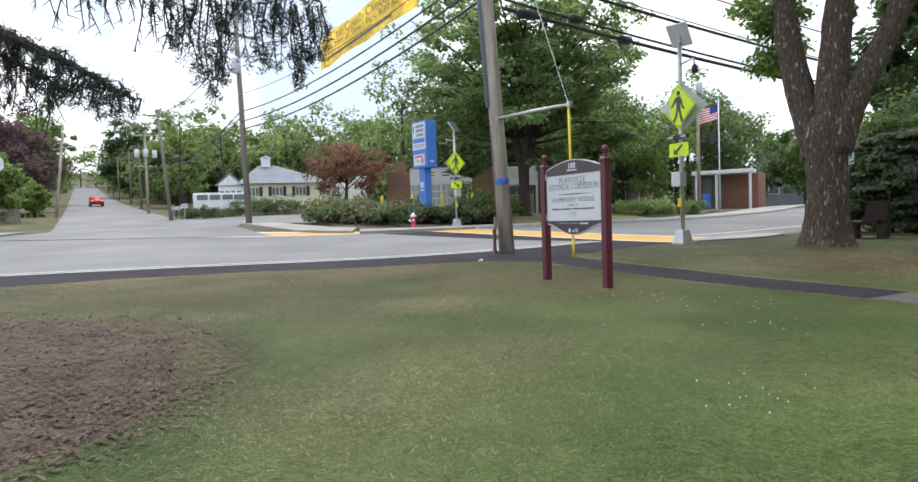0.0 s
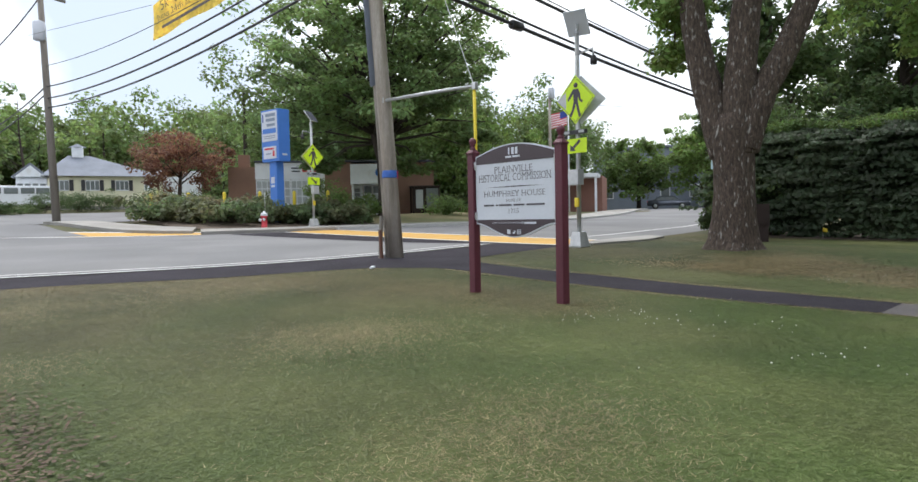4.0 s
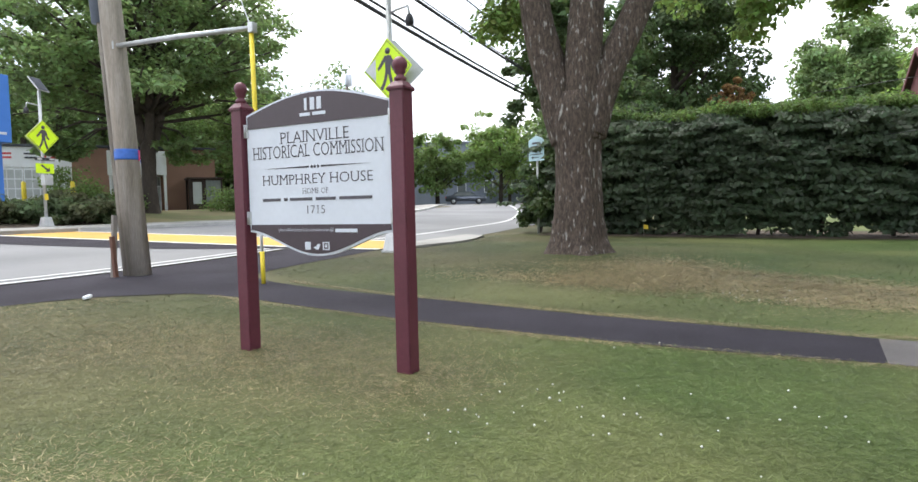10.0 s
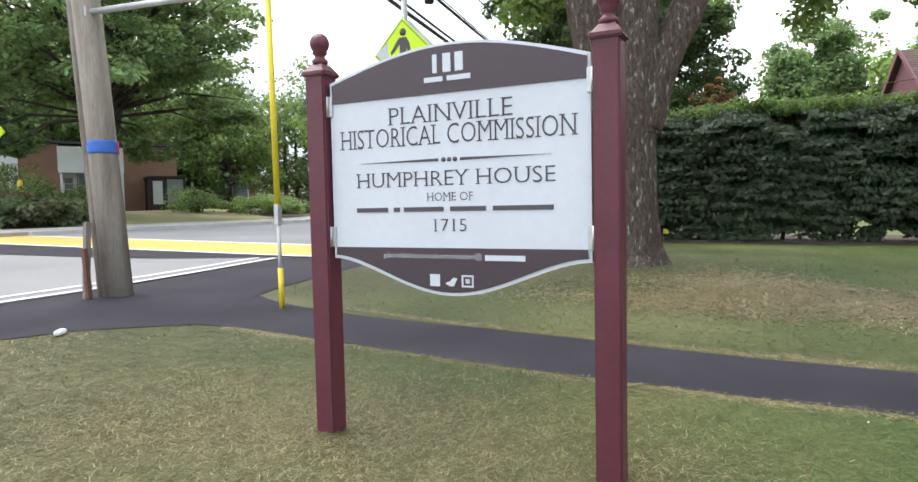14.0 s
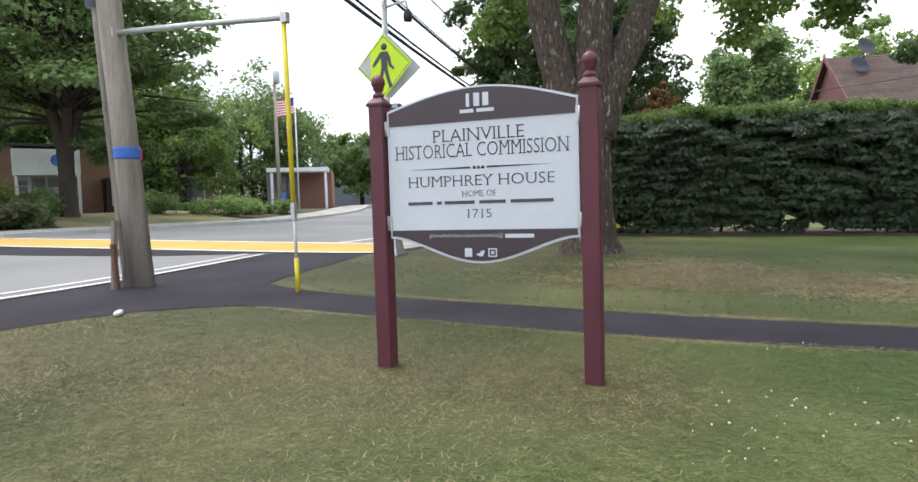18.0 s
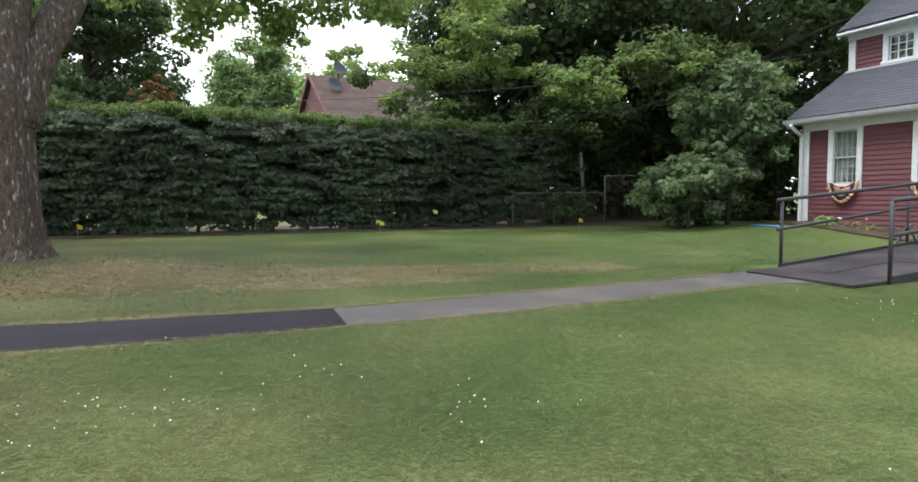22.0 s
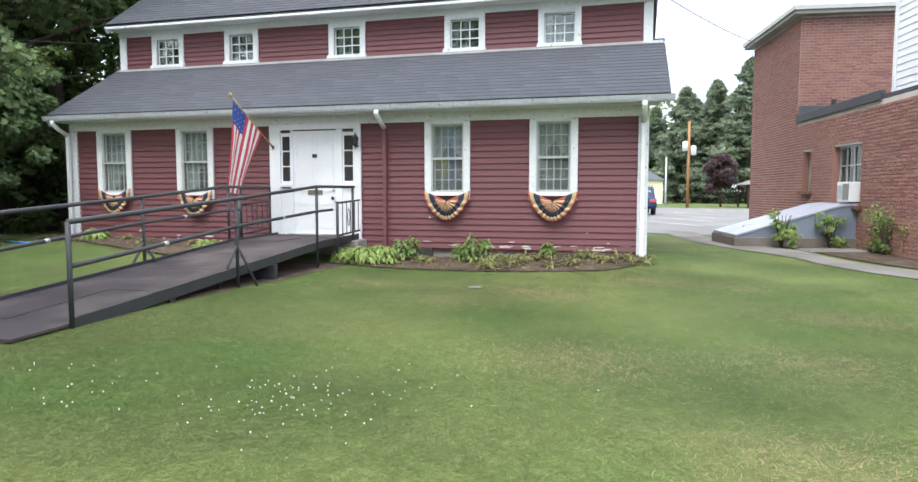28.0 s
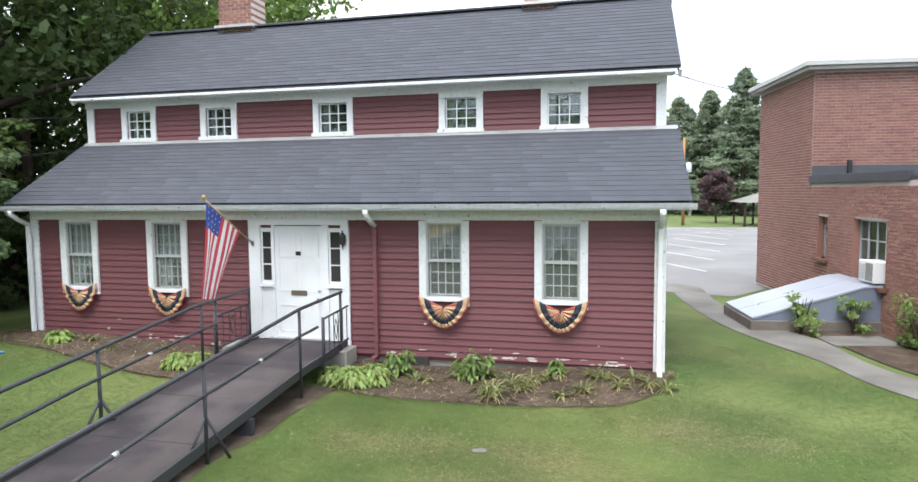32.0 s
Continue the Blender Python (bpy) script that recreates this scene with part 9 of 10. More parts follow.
prism("porch_gable", [(-7.1, 2.62), (-4.8, 2.62), (-5.9, 3.65)], -0.24, -0.2, M_WHITE, wh, "white porch gable")
box("extension", (6.4, 4.5, 1.75), (4.0, 5, 3.5), M_WHITE, wh, "white flat-roofed extension")
bus = thing("white_van", "long white van parked by the house", "van", (-12.9, -68.6, gz(-12.9, -68.6)), 168)
box("body", (0, 0, 1.25), (5.2, 1.9, 1.7), M_WHITE, bus, "white body", 0.15)
for x in (-1.7, -0.5, 0.7, 1.8):
    box("window", (x, -0.96, 1.65), (1.0, 0.03, 0.5), M_PAVEWIN, bus)
for x in (-1.7, 1.7):
    for y in (-0.85, 0.85):
        tube("wheel", [(x, y - 0.1, 0.36), (x, y + 0.1, 0.36)], 0.36, M_BLACK, bus, "dark wheel", 14)

ss = thing("stop_sign", "pale back of an octagonal road sign on a steel post", "road sign", (2.55, -31.6, gz(2.55, -31.6) + 0.12), 180)
tube("post", [(0, 0, 0), (0, 0, 3.2)], 0.035, M_SILVER, ss, "steel post", 8)
prism("plate", [(0.46 * math.cos(math.pi * (k + 0.5) / 4), 2.85 + 0.46 * math.sin(math.pi * (k + 0.5) / 4)) for k in range(8)], -0.05, -0.035, M_SIGNW, ss, "octagonal plate")
for x, y, h, w in ((-8.0, -57.6, 1.3, 0.5), (-7.5, -60.4, 1.0, 0.4), (-7.9, -60.5, 1.0, 0.4)):
    ys_ = thing("yard_sign", "small white sign on a post by the car park", "sign", (x, y, gz(x, y)), 174, "yard signs")
    tube("post", [(0, 0, 0), (0, 0, h)], 0.025, M_SILVER, ys_, "", 6)
    pb = box("board", (0, -0.04, h), (w, 0.03, w * 0.75), M_SIGNW, ys_, "white board", 0.005)
    for k in range(2):
        box("text_bar", (0, -0.058, h + 0.08 - 0.14 * k), (w * 0.7, 0.006, 0.05), M_INK, pb)
pf = thing("picket_fence", "weathered grey picket fence by the side street", "fence")
for k in range(26):
    x, y = 3.9 + 0.14 * k, -62.6 - 0.05 * k
    box("picket", (x, y, gz(x, y) + 0.55), (0.1, 0.03, 1.15), M_POLE_GREY, pf)
for z in (0.3, 0.9):
    box("rail", (5.65, -63.28, gz(5.65, -63.2) + z), (3.6, 0.05, 0.08), M_POLE_GREY, pf, "", 0.0, (0, 0, -20))

# post office with a canopy, and its flagpole
po = thing("post_office", "low brick post office with a white canopy", "building", (-45.5, -33.0, gz(-45.5, -33)), 118)
box("wall", (0.1, 3.0, 1.45), (4.6, 5, 3.1), M_BRICK, po, "brick wall")
box("canopy", (0, -0.4, 2.95), (4.5, 2.6, 0.3), M_WHITE, po, "white flat canopy", 0.02)
for x in (-1.9, -0.4, 2.05):
    box("column", (x, -1.5, 1.4), (0.18, 0.18, 2.9), M_WHITE, po, "white column", 0.01)
for k in range(3):
    box("window", (-2.2 + k * 0.8, 0.46, 1.5), (0.7, 0.06, 2.4), M_PAVEWIN, po, "dark glass front")
box("mailbox", (-1.2, -1.2, 0.65), (0.6, 0.6, 1.2), M_BLUE, po, "blue mailbox", 0.08)
fl = thing("flagpole", "white flagpole with a striped flag and a dark flag below", "flagpole", (-42.0, -30.85, gz(-42, -30.85)))
tube("pole", [(0, 0, 0), (0, 0, 8.2)], [0.06, 0.04], M_WHITE, fl, "white pole", 10)


def hung_flag(z0, fly, drop, stripes, canton=None):
    """Cloth that blows out a little from the pole, one mesh a stripe."""
    def at(u, v):
        sway = 0.12 * math.sin(5 * u + 2 * v)
        return (0.05 + 0.58 * fly * u - 0.5 * sway, -0.05 - 0.82 * fly * u - 0.5 * sway, z0 - drop * v - 0.55 * u * u * fly * 0.6 - 0.1 * math.sin(4 * u))

    n = len(stripes)
    for k, (m, nm) in enumerate(stripes):
        bm = bmesh.new()
        lo = 0.4 if canton and k < 6 else 0
        for i in range(8):
            a, b = lo + (1 - lo) * i / 8, lo + (1 - lo) * (i + 1) / 8
            bm.faces.new([bm.verts.new(at(u, v)) for u, v in ((a, k / n), (b, k / n), (b, (k + 1) / n), (a, (k + 1) / n))])
        bmesh.ops.remove_doubles(bm, verts=bm.verts[:], dist=0.001)
        part(nm, bm, m, fl, "", True)
    if canton:
        bm = bmesh.new()
        for i in range(4):
            bm.faces.new([bm.verts.new(at(u, v)) for u, v in ((0.1 * i, 0), (0.1 * i + 0.1, 0), (0.1 * i + 0.1, 6 / n), (0.1 * i, 6 / n))])
        bmesh.ops.remove_doubles(bm, verts=bm.verts[:], dist=0.001)
        part("flag_field", bm, canton, fl, "blue field", True)


hung_flag(7.9, 1.35, 1.15, [((M_FLAG_R, M_FLAG_W)[k % 2], "flag_stripe") for k in range(13)], M_FLAG_B)
hung_flag(5.9, 0.8, 0.8, [(M_BLACK, "lower_flag")])

# grey building and parked car down the road
gb = thing("grey_building", "two-storey blue-grey building behind street trees", "building", (-77.0, -41.0, gz(-77, -41)), 119)
M_GREYWALL = mat("blue_grey_siding", (0.22, 0.25, 0.31), 0.8, 0.08, 0.6, 30, 0.1)
box("wall", (0, 4, 3.9), (18, 8, 7.8), M_GREYWALL, gb, "blue-grey wall")
box("roof", (0, 4, 7.9), (18.6, 8.6, 0.3), M_GREYROOF, gb, "flat roof edge", 0.02)
for x in (-7, -3.5, 0, 3.5, 7):
    for z in (2.2, 5.4):
        w_ = box("window", (x, -0.02, z), (1.2, 0.1, 1.6), M_WHITE, gb, "white window frame")
        box("pane", (x, -0.08, z), (1.0, 0.04, 1.4), M_PAVEWIN, w_)


def car(name, label, x, y, rz, paint, h=1.42):
    c = thing(name, label, "car", (x, y, gz(x, y) + 0.02), rz)
    side = [(-2.25, 0.35), (2.2, 0.32), (2.28, 0.6), (2.1, 0.86), (1.2, 0.93), (0.55, h - 0.04), (-0.9, h), (-1.65, 0.98), (-2.2, 0.93), (-2.3, 0.6)]
    bm = bmesh.new()
    add_prism(bm, side, -0.85, 0.85)
    bmesh.ops.recalc_face_normals(bm, faces=bm.faces[:])
    bmesh.ops.bevel(bm, geom=bm.edges[:], offset=0.06, segments=2, affect="EDGES")
    part("body", bm, paint, c, "painted body", True)
    for sgn in (-1, 1):
        prism("side_window", [(1.0, 0.95), (0.5, h - 0.1), (-0.85, h - 0.07), (-1.45, 0.98)], sgn * 0.845, sgn * 0.865, M_PAVEWIN, c, "dark side glass")
        for x0 in (-1.4, 1.4):
            w = tube("wheel", [(x0, sgn * 0.66, 0.33), (x0, sgn * 0.88, 0.33)], 0.33, M_BLACK, c, "dark tyre", 16)
            tube("rim", [(x0, sgn * 0.8, 0.33), (x0, sgn * 0.89, 0.33)], 0.2, M_SILVER, w, "steel rim", 12)
        box("headlight", (2.2, sgn * 0.62, 0.72), (0.12, 0.35, 0.14), M_SIGNW, c, "clear headlight", 0.03)
        box("tail_light", (-2.25, sgn * 0.62, 0.8), (0.1, 0.35, 0.16), M_FLAG_R, c, "red tail light", 0.03)
    box("rear_window", (-1.32, 0, 1.2), (0.03, 1.3, 0.42), M_PAVEWIN, c, "dark rear glass", 0.005, (0, 33, 0))
    return c


car("parked_car", "grey saloon car parked along the road", -67.0, -35.4, 117, mat("grey_car_paint", (0.15, 0.165, 0.2), 0.25, 0.05, 2, 60, 0.0, 0.5))
car("parked_car", "dark blue car parked beyond the house", -1.9, 38.0, 95, mat("blue_car_paint", (0.02, 0.05, 0.12), 0.25, 0.05, 2, 60, 0.0, 0.3), 1.6)
car("red_car", "red saloon car on the side street", -2.3, -105, 92, mat("red_car_paint", (0.4, 0.02, 0.03), 0.3, 0.05, 2, 60, 0.0, 0.2))

# far side of the car park
pv = thing("picnic_shelter", "open picnic shelter with a low grey roof", "shelter", (10.4, 58.5, gz(10.4, 58.5)))
bm = bmesh.new()
e = [bm.verts.new(p) for p in ((-3.2, -2.6, 2.0), (5, -2.6, 2.0), (5, 3, 2.0), (-3.2, 3, 2.0))]
rg = [bm.verts.new(p) for p in ((-0.6, 0.2, 3.0), (3, 0.2, 3.0))]
for q in ((e[0], e[1], rg[1], rg[0]), (e[1], e[2], rg[1]), (e[2], e[3], rg[0], rg[1]), (e[3], e[0], rg[0]), (e[3], e[2], e[1], e[0])):
    bm.faces.new(q)
part("roof", bm, mat("brown_metal_roof", (0.17, 0.17, 0.16), 0.7, 0.1, 1, 30, 0.1), pv, "low grey hipped roof")
for x in (-2.8, -1.2, 0.4, 2.0, 3.6):
    for y in (-2.2, 2.6):
        box("post", (x, y, 1.0), (0.16, 0.16, 2.0), M_BROWN, pv, "dark timber post")
gr = thing("garage", "small beige garage beyond the car park", "garage", (0.0, 77.0, gz(0, 77)), 0)
box("wall", (0, 2, 1.4), (4, 4, 2.8), M_CREAM, gr, "beige wall")
prism("roof", [(-2.3, 2.75), (2.3, 2.75), (0, 4.0)], -0.3, 4.3, M_GREYROOF, gr, "grey gabled roof")
box("garage_door", (-0.2, -0.02, 1.1), (2.2, 0.05, 2.1), M_STORM, gr, "grey garage door", 0.01)


# ---- utility poles, lamps and wires ----
def pole(x, y, h, r, material, label, arms=(), boxes=(), lamp=None, lean=(0, 0)):
    p = thing("utility_pole", label, "utility pole", (x, y, gz(x, y)), 0, "street poles")
    tube("shaft", [(0, 0, -0.1), (lean[0] * 0.5, lean[1] * 0.5, h / 2), (lean[0], lean[1], h)], [r, r * 0.85, r * 0.65], material, p, "wooden shaft", 12)
    for z, w, a in arms:
        box("crossarm", (lean[0] * z / h, lean[1] * z / h, z), (w, 0.1, 0.12), material, p, "timber crossarm", 0.01, (0, 0, a))
        for k in (-0.45, -0.2, 0.2, 0.45):
            bm = bmesh.new()
            add_lathe(bm, [(0.03, 0), (0.05, 0.05), (0.02, 0.12)], (lean[0] * z / h + k * w * math.cos(radians(a)), lean[1] * z / h + k * w * math.sin(radians(a)), z + 0.06), 8)
            part("insulator", bm, M_STORM, p, "grey insulator", True)
    for dx, dy, z in boxes:
        bm = bmesh.new()
        add_lathe(bm, [(0.2, 0), (0.24, 0.03), (0.24, 0.75), (0.2, 0.8), (0.05, 0.86)], (dx, dy, z), 12)
        part("transformer", bm, M_SIGNW, p, "pale grey transformer can", True)
    if lamp:
        dx, dy, z = lamp
        tube("lamp_arm", [(0, 0, z), (dx * 0.5, dy * 0.5, z + 0.35), (dx, dy, z + 0.4)], 0.035, M_SILVER, p, "curved lamp arm", 8)
        box("lamp_head", (dx * 1.12, dy * 1.12, z + 0.38), (0.5, 0.2, 0.12), M_SILVER, p, "street lamp head", 0.03, (0, 0, math.degrees(math.atan2(dy, dx))))
    return p


pole(-8.1, -33.9, 10.6, 0.17, M_POLE_GREY, "dark leaning utility pole with a transformer", ((9.9, 2.2, 20),), ((0.35, 0.1, 7.9),), None, (0.25, 0.0))
pole(-39.6, -30.8, 9.0, 0.14, M_POLE, "bare wooden utility pole by the post office", (), ((0.1, 0.25, 8.4),))
pole(-7.1, -59.1, 9.2, 0.16, M_POLE_GREY, "leaning grey utility pole on the side street", ((8.9, 2.4, 10),), (), None, (0.7, 0))
pole(-6.6, -74.8, 8.6, 0.15, M_POLE, "wooden utility pole with three transformers", ((8.3, 2.4, 5), (5.0, 2.2, 5)), ((-0.85, 0.2, 5.9), (0.0, 0.3, 6.0), (0.85, 0.2, 5.9)))
pole(1.62, -71.2, 8.1, 0.15, M_POLE, "wooden utility pole with a street lamp", (), (), (-2.4, 0.0, 6.4), (-0.9, 0))
for y in (-92, -112, -135, -160, -190):
    pole(-7.2 if y > -120 else -6.6, y, 8.4, 0.14, M_POLE_GREY, "grey utility pole up the hill", ((8.0, 2.0, 5),))
pole(2.95, 58.3, 7.6, 0.14, mat("orange_pole", (0.33, 0.17, 0.08), 0.9, 0.15, 2, 30, 0.3, stretch=(4, 4, 0.4)), "orange-brown utility pole beyond the car park", (), ((-0.3, 0, 5.0), (0.4, 0, 4.6)))
pole(1.3, 61.5, 4.6, 0.09, M_SIGNW, "pale concrete post beyond the car park")


def wire(pts, r, sag, label="black overhead cable strung along the road", name="overhead_cable"):
    a, b = Vector(pts[0]), Vector(pts[1])
    n = 18
    line = [a.lerp(b, k / n) - Vector((0, 0, sag * 4 * (k / n) * (1 - k / n))) for k in range(n + 1)]
    bm = bmesh.new()
    add_tube(bm, line, r, 6)
    return tagged(finish(name, bm, M_BLACK, None, "", True), label, "cable", "overhead cables")


TOPP = PB + Vector((0.1, 0.0, 0))
FARP = Vector((-52.0, -13.5, 0))
for z0, z1, r, sag in ((5.75, 5.9, 0.045, 0.7), (5.95, 6.2, 0.03, 0.8), (6.6, 6.8, 0.04, 0.7), (6.75, 7.0, 0.015, 0.8), (7.6, 8.0, 0.02, 0.8)):
    wire([(TOPP.x - 0.1, TOPP.y + 0.12, z0), (FARP.x, FARP.y, z1)], r, sag)
for z0, z1, r in ((6.9, 6.0, 0.025), (6.55, 5.5, 0.03), (6.2, 5.1, 0.03), (7.4, 6.9, 0.012)):
    wire([(TOPP.x, TOPP.y - 0.1, z0), (-7.95, -33.8, z1 + 1.0)], r, 0.5, "black cable crossing the road")
pole(-52, -13.5, 9, 0.15, M_POLE_GREY, "utility pole beyond the trees")
for z0, z1 in ((6.0, 6.2), (5.7, 5.6), (9.9, 10.0)):
    wire([(-7.9, -33.9, z0 + 1.0), (-6.6, -59.1, z1 + 0.9)], 0.03, 0.9)
    wire([(-6.6, -59.1, z1 + 0.9), (-6.6, -74.8, z1 + 1.2)], 0.03, 0.4)
wire([(-39.6, -30.8, 9.4), (-66, -16, 9.5)], 0.012, 0.4)
wire([(-2.3, 11.1, 5.0), (1.75, 21.5, 6.0)], 0.008, 0.12, "thin service wire between the buildings")
wire([(1.75, 21.4, 6.0), (6.0, 9.0, 7.8)], 0.004, 0.2, "thin service wire over the brick building")
wire([(-14.2, 11.3, 4.7), (-20.6, -3.0, 3.6)], 0.008, 0.25, "thin service wire before the dark wood")
wire([(-14.2, 11.3, 4.0), (-19.5, -2.0, 2.4)], 0.008, 0.15, "thin service wire before the dark wood")
for f, l, z0 in ((0.015, 0.55, 5.75), (0.09, 0.4, 5.75), (0.05, 0.35, 5.95)):
    a, b = Vector((TOPP.x - 0.1, TOPP.y + 0.12, z0)), Vector((FARP.x, FARP.y, z0 + 0.2))
    p = a.lerp(b, f) - Vector((0, 0, 0.7 * 4 * f * (1 - f)))
    d = (b - a).normalized()
    sp = tagged(tube("splice_case", [p - d * l * 0.5, p - d * l * 0.45, p + d * l * 0.45, p + d * l * 0.5], [0.05, 0.11, 0.11, 0.05], M_BLACK, None, "", 10), "black splice case on a cable", "splice case", "splice cases")

# yellow banner over the road
bn = thing("street_banner", "yellow cloth banner with dark lettering hung over the road", "banner")
BA, BBn = Vector((-8.75, -23.4, 0)), Vector((-9.9, -17.4, 0))
M_BANNER = leafy("yellow_banner", (0.78, 0.64, 0.2), (0.72, 0.58, 0.17), 0.0, 1.5, 0.5)
bdir = BBn - BA
bn.matrix_basis = pose(BA.x, BA.y, 0, 0, 0, math.degrees(math.atan2(bdir.y, bdir.x)))
L_ = bdir.length
bm = bmesh.new()
rows = []
for k in range(33):
    u = k / 32
    z0 = 6.95 + 0.85 * u
    rows.append([bm.verts.new((L_ * u, 0.05 * math.sin(u * 15 + v * 2), z0 + 1.15 * v)) for v in (0, 0.33, 0.66, 1)])
for r0, r1 in zip(rows, rows[1:]):
    for j in range(3):
        bm.faces.new((r0[j], r1[j], r1[j + 1], r0[j + 1]))
bmesh.ops.solidify(bm, geom=bm.faces[:], thickness=0.006)
part("cloth", bm, M_BANNER, bn, "yellow cloth", True)
slope = 0.85 / L_
for txt, w, h, x, z in (("5k  to Crush Cancer", 4.2, 0.3, L_ * 0.44, 7.0 + 0.85 * 0.44 + 0.85), ("June 24th at Town Park 9:30 AM", 5.0, 0.28, L_ * 0.47, 7.0 + 0.85 * 0.47 + 0.48)):
    for o in words(txt, w, h, M_INK, bn, 0, 0, 0):
        o.matrix_basis = pose(x, -0.07, z, 0, math.degrees(-math.atan(slope)), 0)
o = box("text_bar", (0, 0, 0), (4.2, 0.01, 0.08), M_INK, bn)
o.matrix_basis = pose(L_ * 0.45, -0.07, 7.0 + 0.85 * 0.45 + 0.16, 0, math.degrees(-math.atan(slope)), 0)
for s in ((0, 8.1), (L_, 8.95)):
    tube("line", [(s[0], 0, s[1]), (s[0] + (-9 if s[0] == 0 else 6), 0, s[1] + 0.6)], 0.008, M_BLACK, bn, "thin hanging line", 5)

# ---- bricks of the brick building ----
brick_face("brickwork", BB, (0, 0, 0), (0, 1, 0), 3.9, 0.05, 5.95, [], (-1, 0, 0))
brick_face("brickwork", BB, (0, 0, 0), (1, 0, 0), 6.0, 3.3, 5.95, [], (0, -1, 0))
brick_face("brickwork", BB, (0, 0, 0), (0, -1, 0), 6.2, 0.05, 3.12, WH, (-1, 0, 0), 300)

# ---- clapboards and shingles, one object a piece ----
boards(HX0 + 0.17, HX1 - 0.17, 0.26, 2.545, HY + 0.012, 0.108, TRIM)
boards(-14.03, -2.5, 4.02, 4.84, 11.212, 0.108, UTRIM)
roof(-14.28, -2.12, (9.16, 2.83), (11.17, 4.09), 0.145, 1.22, "grey shingled lower roof slope")
roof(-14.28, -2.14, (10.82, 5.05), (13.25, 6.87), 0.15, 1.22, "grey shingled upper roof slope")

# bare wood where the paint has come off the lowest boards
def paint_wear():
    g = random.Random(3)
    m = mat("bare_weathered_wood", (0.42, 0.38, 0.35), 0.9, 0.2, 6, 50, 0.2)
    bm = bmesh.new()
    for k in range(70):
        x = g.choice((g.uniform(-6.0, -2.7), g.uniform(-7.0, -2.7), g.uniform(-13.8, -9.6)))
        z = 0.27 + abs(g.gauss(0, 0.07)) + (0.5 * g.random() if k % 12 == 0 else 0)
        w, h = g.uniform(0.015, 0.11) * (0.5 if z > 0.45 else 1), g.uniform(0.006, 0.026)
        base = z - (z - 0.26) % 0.109
        yy = HY + 0.012 - 0.016 + 0.024 * (z - base) / 0.12 - 0.0035
        n = 9
        bm.faces.new([bm.verts.new((x + w * math.cos(i * math.tau / n) * g.uniform(0.6, 1.1), yy + 0.2 * h * math.sin(i * math.tau / n), z + h * math.sin(i * math.tau / n) * g.uniform(0.5, 1.1))) for i in range(n)])
    tagged(part("worn_paint", bm, m, house), "bare patches where paint has worn off", kind="stuff")


paint_wear()

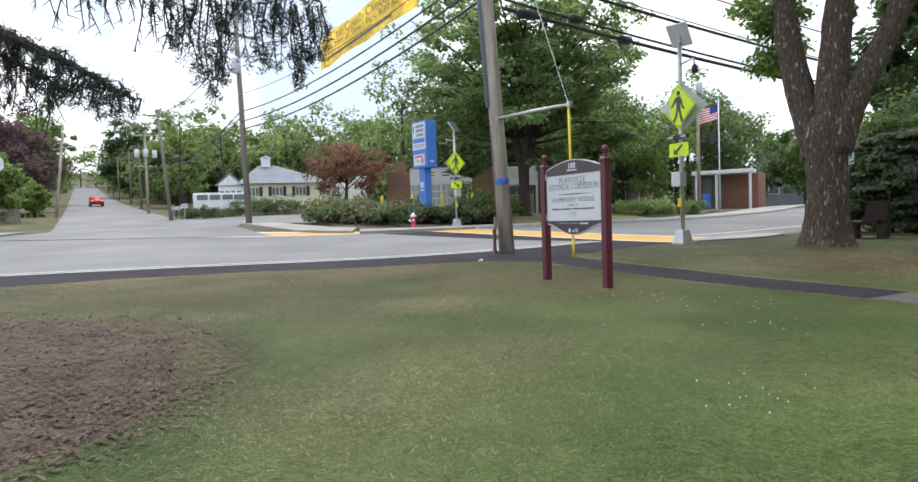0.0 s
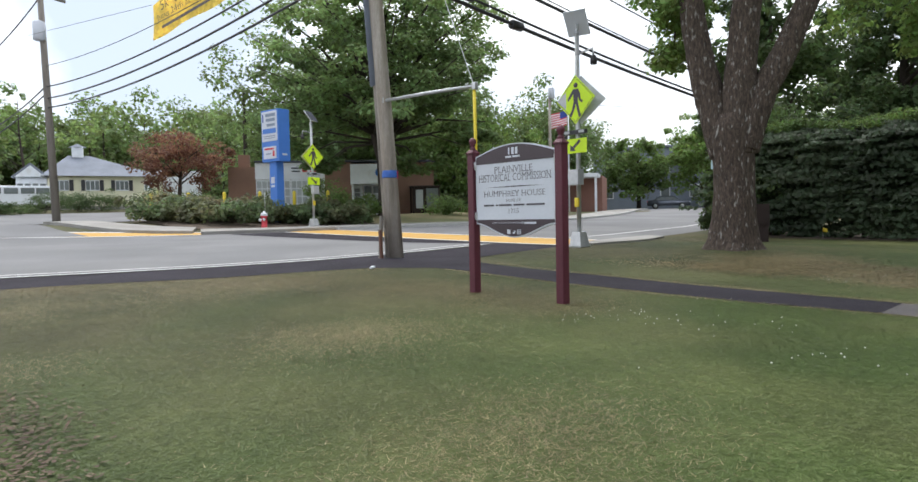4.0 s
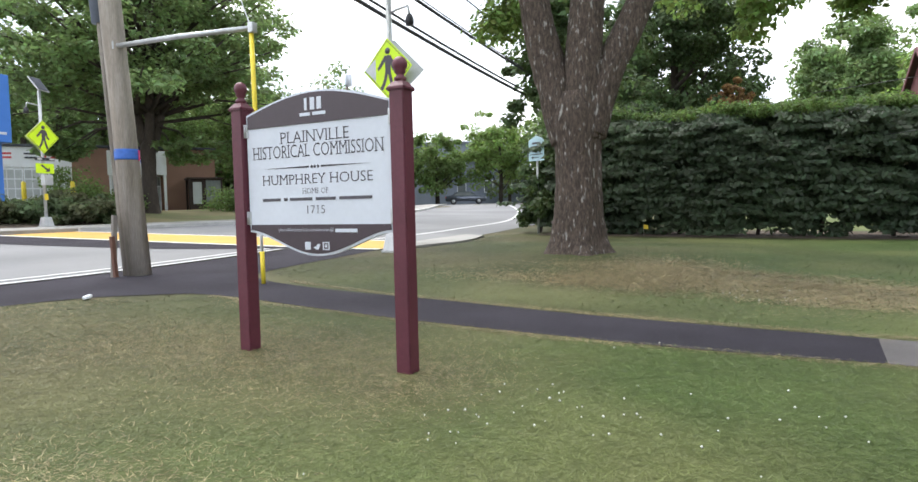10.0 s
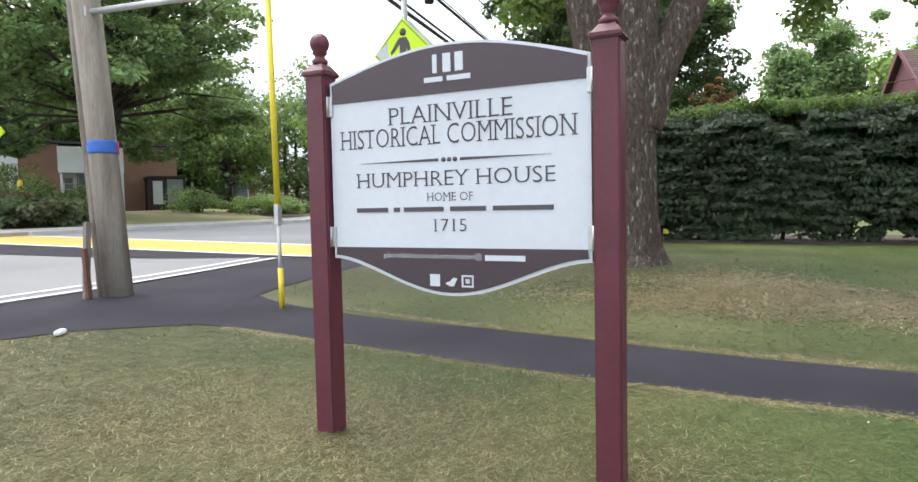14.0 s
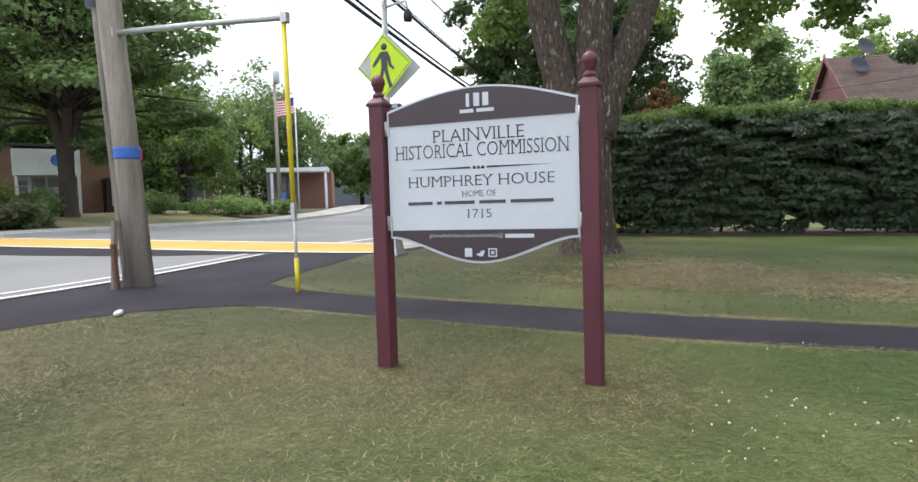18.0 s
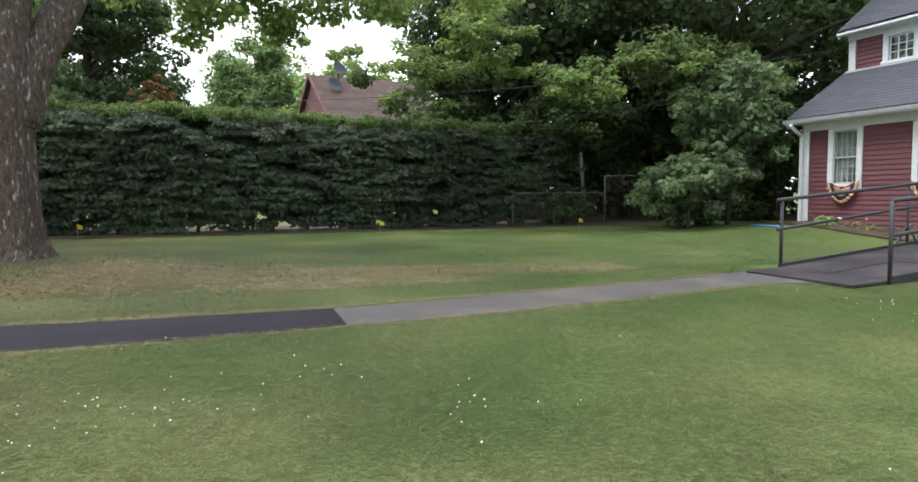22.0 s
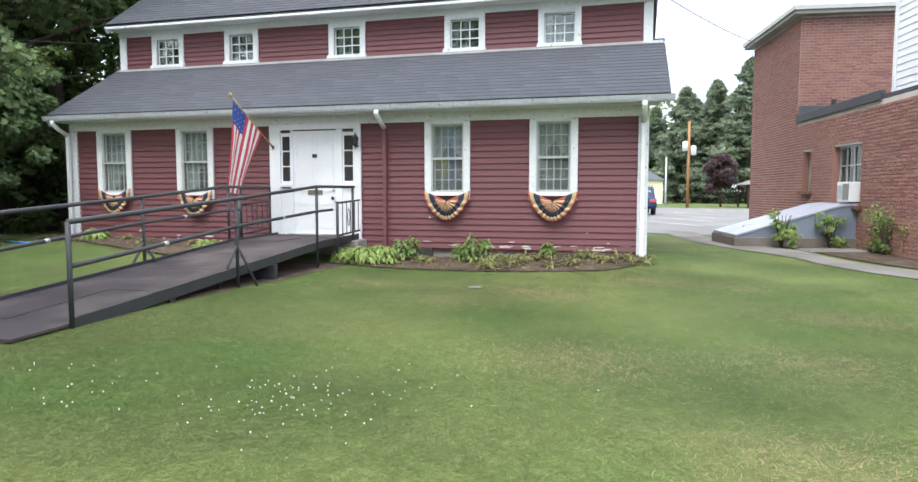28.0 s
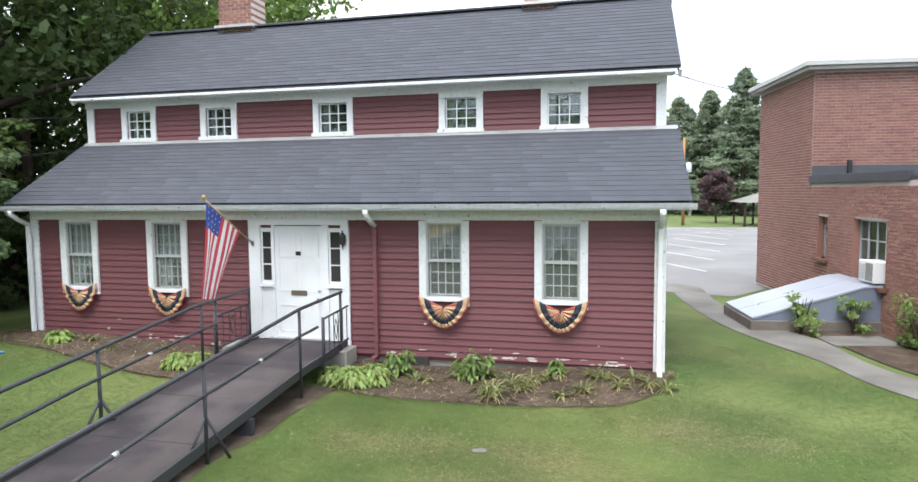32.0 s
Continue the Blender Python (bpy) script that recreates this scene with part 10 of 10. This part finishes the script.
# ---- lawn grass ----
NEAR = lambda x, y: np.minimum(np.hypot(x + 3.0, y + 4.0), np.hypot((x + 3.6) * 0.9, y - 2.4)) + 0.5 * np.sin(x * 1.3) * np.sin(y * 1.1)
grass("lawn_grass", 1900000, -10, 3.5, -10.5, 9.0, 0.034, 0.0019, lambda x, y: NEAR(x, y) < 4.0 + 2.6 * rng.random(len(x)))
grass("lawn_grass", 760000, -19, 6, -13.5, 12.5, 0.04, 0.0042, lambda x, y: NEAR(x, y) > 3.8 + 2.0 * rng.random(len(x)))
DRY = ((-4.0, -5.7, 0.7), (-4.0, -6.0, 0.5), (-3.4, -3.4, 0.6), (-1.9, -2.9, 0.8), (-6.6, -7.1, 0.6), (-6.35, -5.45, 0.5), (-6.4, -6.3, 0.7), (-11.5, -5.0, 0.9), (-10.8, -4.9, 0.8), (-10.4, -3.2, 0.8), (-10.3, -1.6, 0.7),
       (-2.5, 7.6, 0.6), (-2.6, 10.8, 0.4), (-1.1, -12.2, 0.9), (-6.3, -7.9, 0.6), (-3.1, 3.2, 0.7), (-3.4, -11.6, 0.8), (-5.2, -9.4, 0.9), (-2.5, -9.5, 0.9), (-1.6, -6.6, 0.5), (-8.0, -8.3, 0.3), (-1.5, 3.6, 0.55), (-0.6, 5.6, 0.5), (-4.8, 5.6, 0.5), (-2.0, 1.6, 0.45), (-1.4, 7.4, 0.4), (-4.20, 6.52, 0.55), (-5.40, 6.62, 0.50), (-3.60, 6.32, 0.50), (-6.20, 6.42, 0.40))


def dry_grass():
    """Tan blades in worn patches, and a fringe along the garden path."""
    x, y = [], []
    for cx, cy, s in DRY:
        k = int(15000 * s * s)
        x.append(cx + rng.normal(size=k) * s * 0.75)
        y.append(cy + rng.normal(size=k) * s * 0.6)
    k = 16000
    yy = -9 + 11 * rng.random(k)
    for line in ([-9.2, -8.82, -8.7, -8.56, -8.5, -8.68, -8.82, -8.92], [-8.03, -7.82, -7.68, -7.58, -7.66, -7.76, -7.94, -8.03]):
        x.append(np.interp(yy, [-8.9, -7.3, -6.2, -5, -3, -1.2, 0.4, 1.6], line) + 0.05 * rng.normal(size=k))
        y.append(yy)
    # the worn band beyond the path and the strip along the road
    k = 20000
    y.append(-6 + 7.5 * rng.random(k))
    x.append(-10.5 + 0.28 * rng.normal(size=k) + 0.3 * np.sin(y[-1] * 1.7))
    for x0, y0, w, l in ((-10.9, -4.3, 0.22, 1.3), (-11.0, -2.4, 0.16, 1.1), (-11.6, -4.6, 0.2, 1.0), (-10.4, -5.6, 0.25, 0.9)):
        x.append(x0 + w * rng.normal(size=6500))
        y.append(y0 + l * rng.normal(size=6500))
    x.append(-7.5 + 12 * rng.random(k))
    y.append(np.interp(x[-1], [-7.4, -6.4, -5.0, -3.15, -1.1, 0.7, 6], [-10.05, -10.45, -10.8, -11.6, -12.1, -12.3, -13.4]) + 0.55 * np.abs(rng.normal(size=k)))
    x, y = np.concatenate(x), np.concatenate(y)
    ok = ~on_paving(x, y)
    far = ok & (x < -9.6)
    near = ok & (x >= -9.6)
    tufts("dry_grass", x[near], y[near], 0.034, 0.0017, M_DRY)
    tufts("dry_grass", x[far], y[far], 0.045, 0.005, M_DRY)


dry_grass()
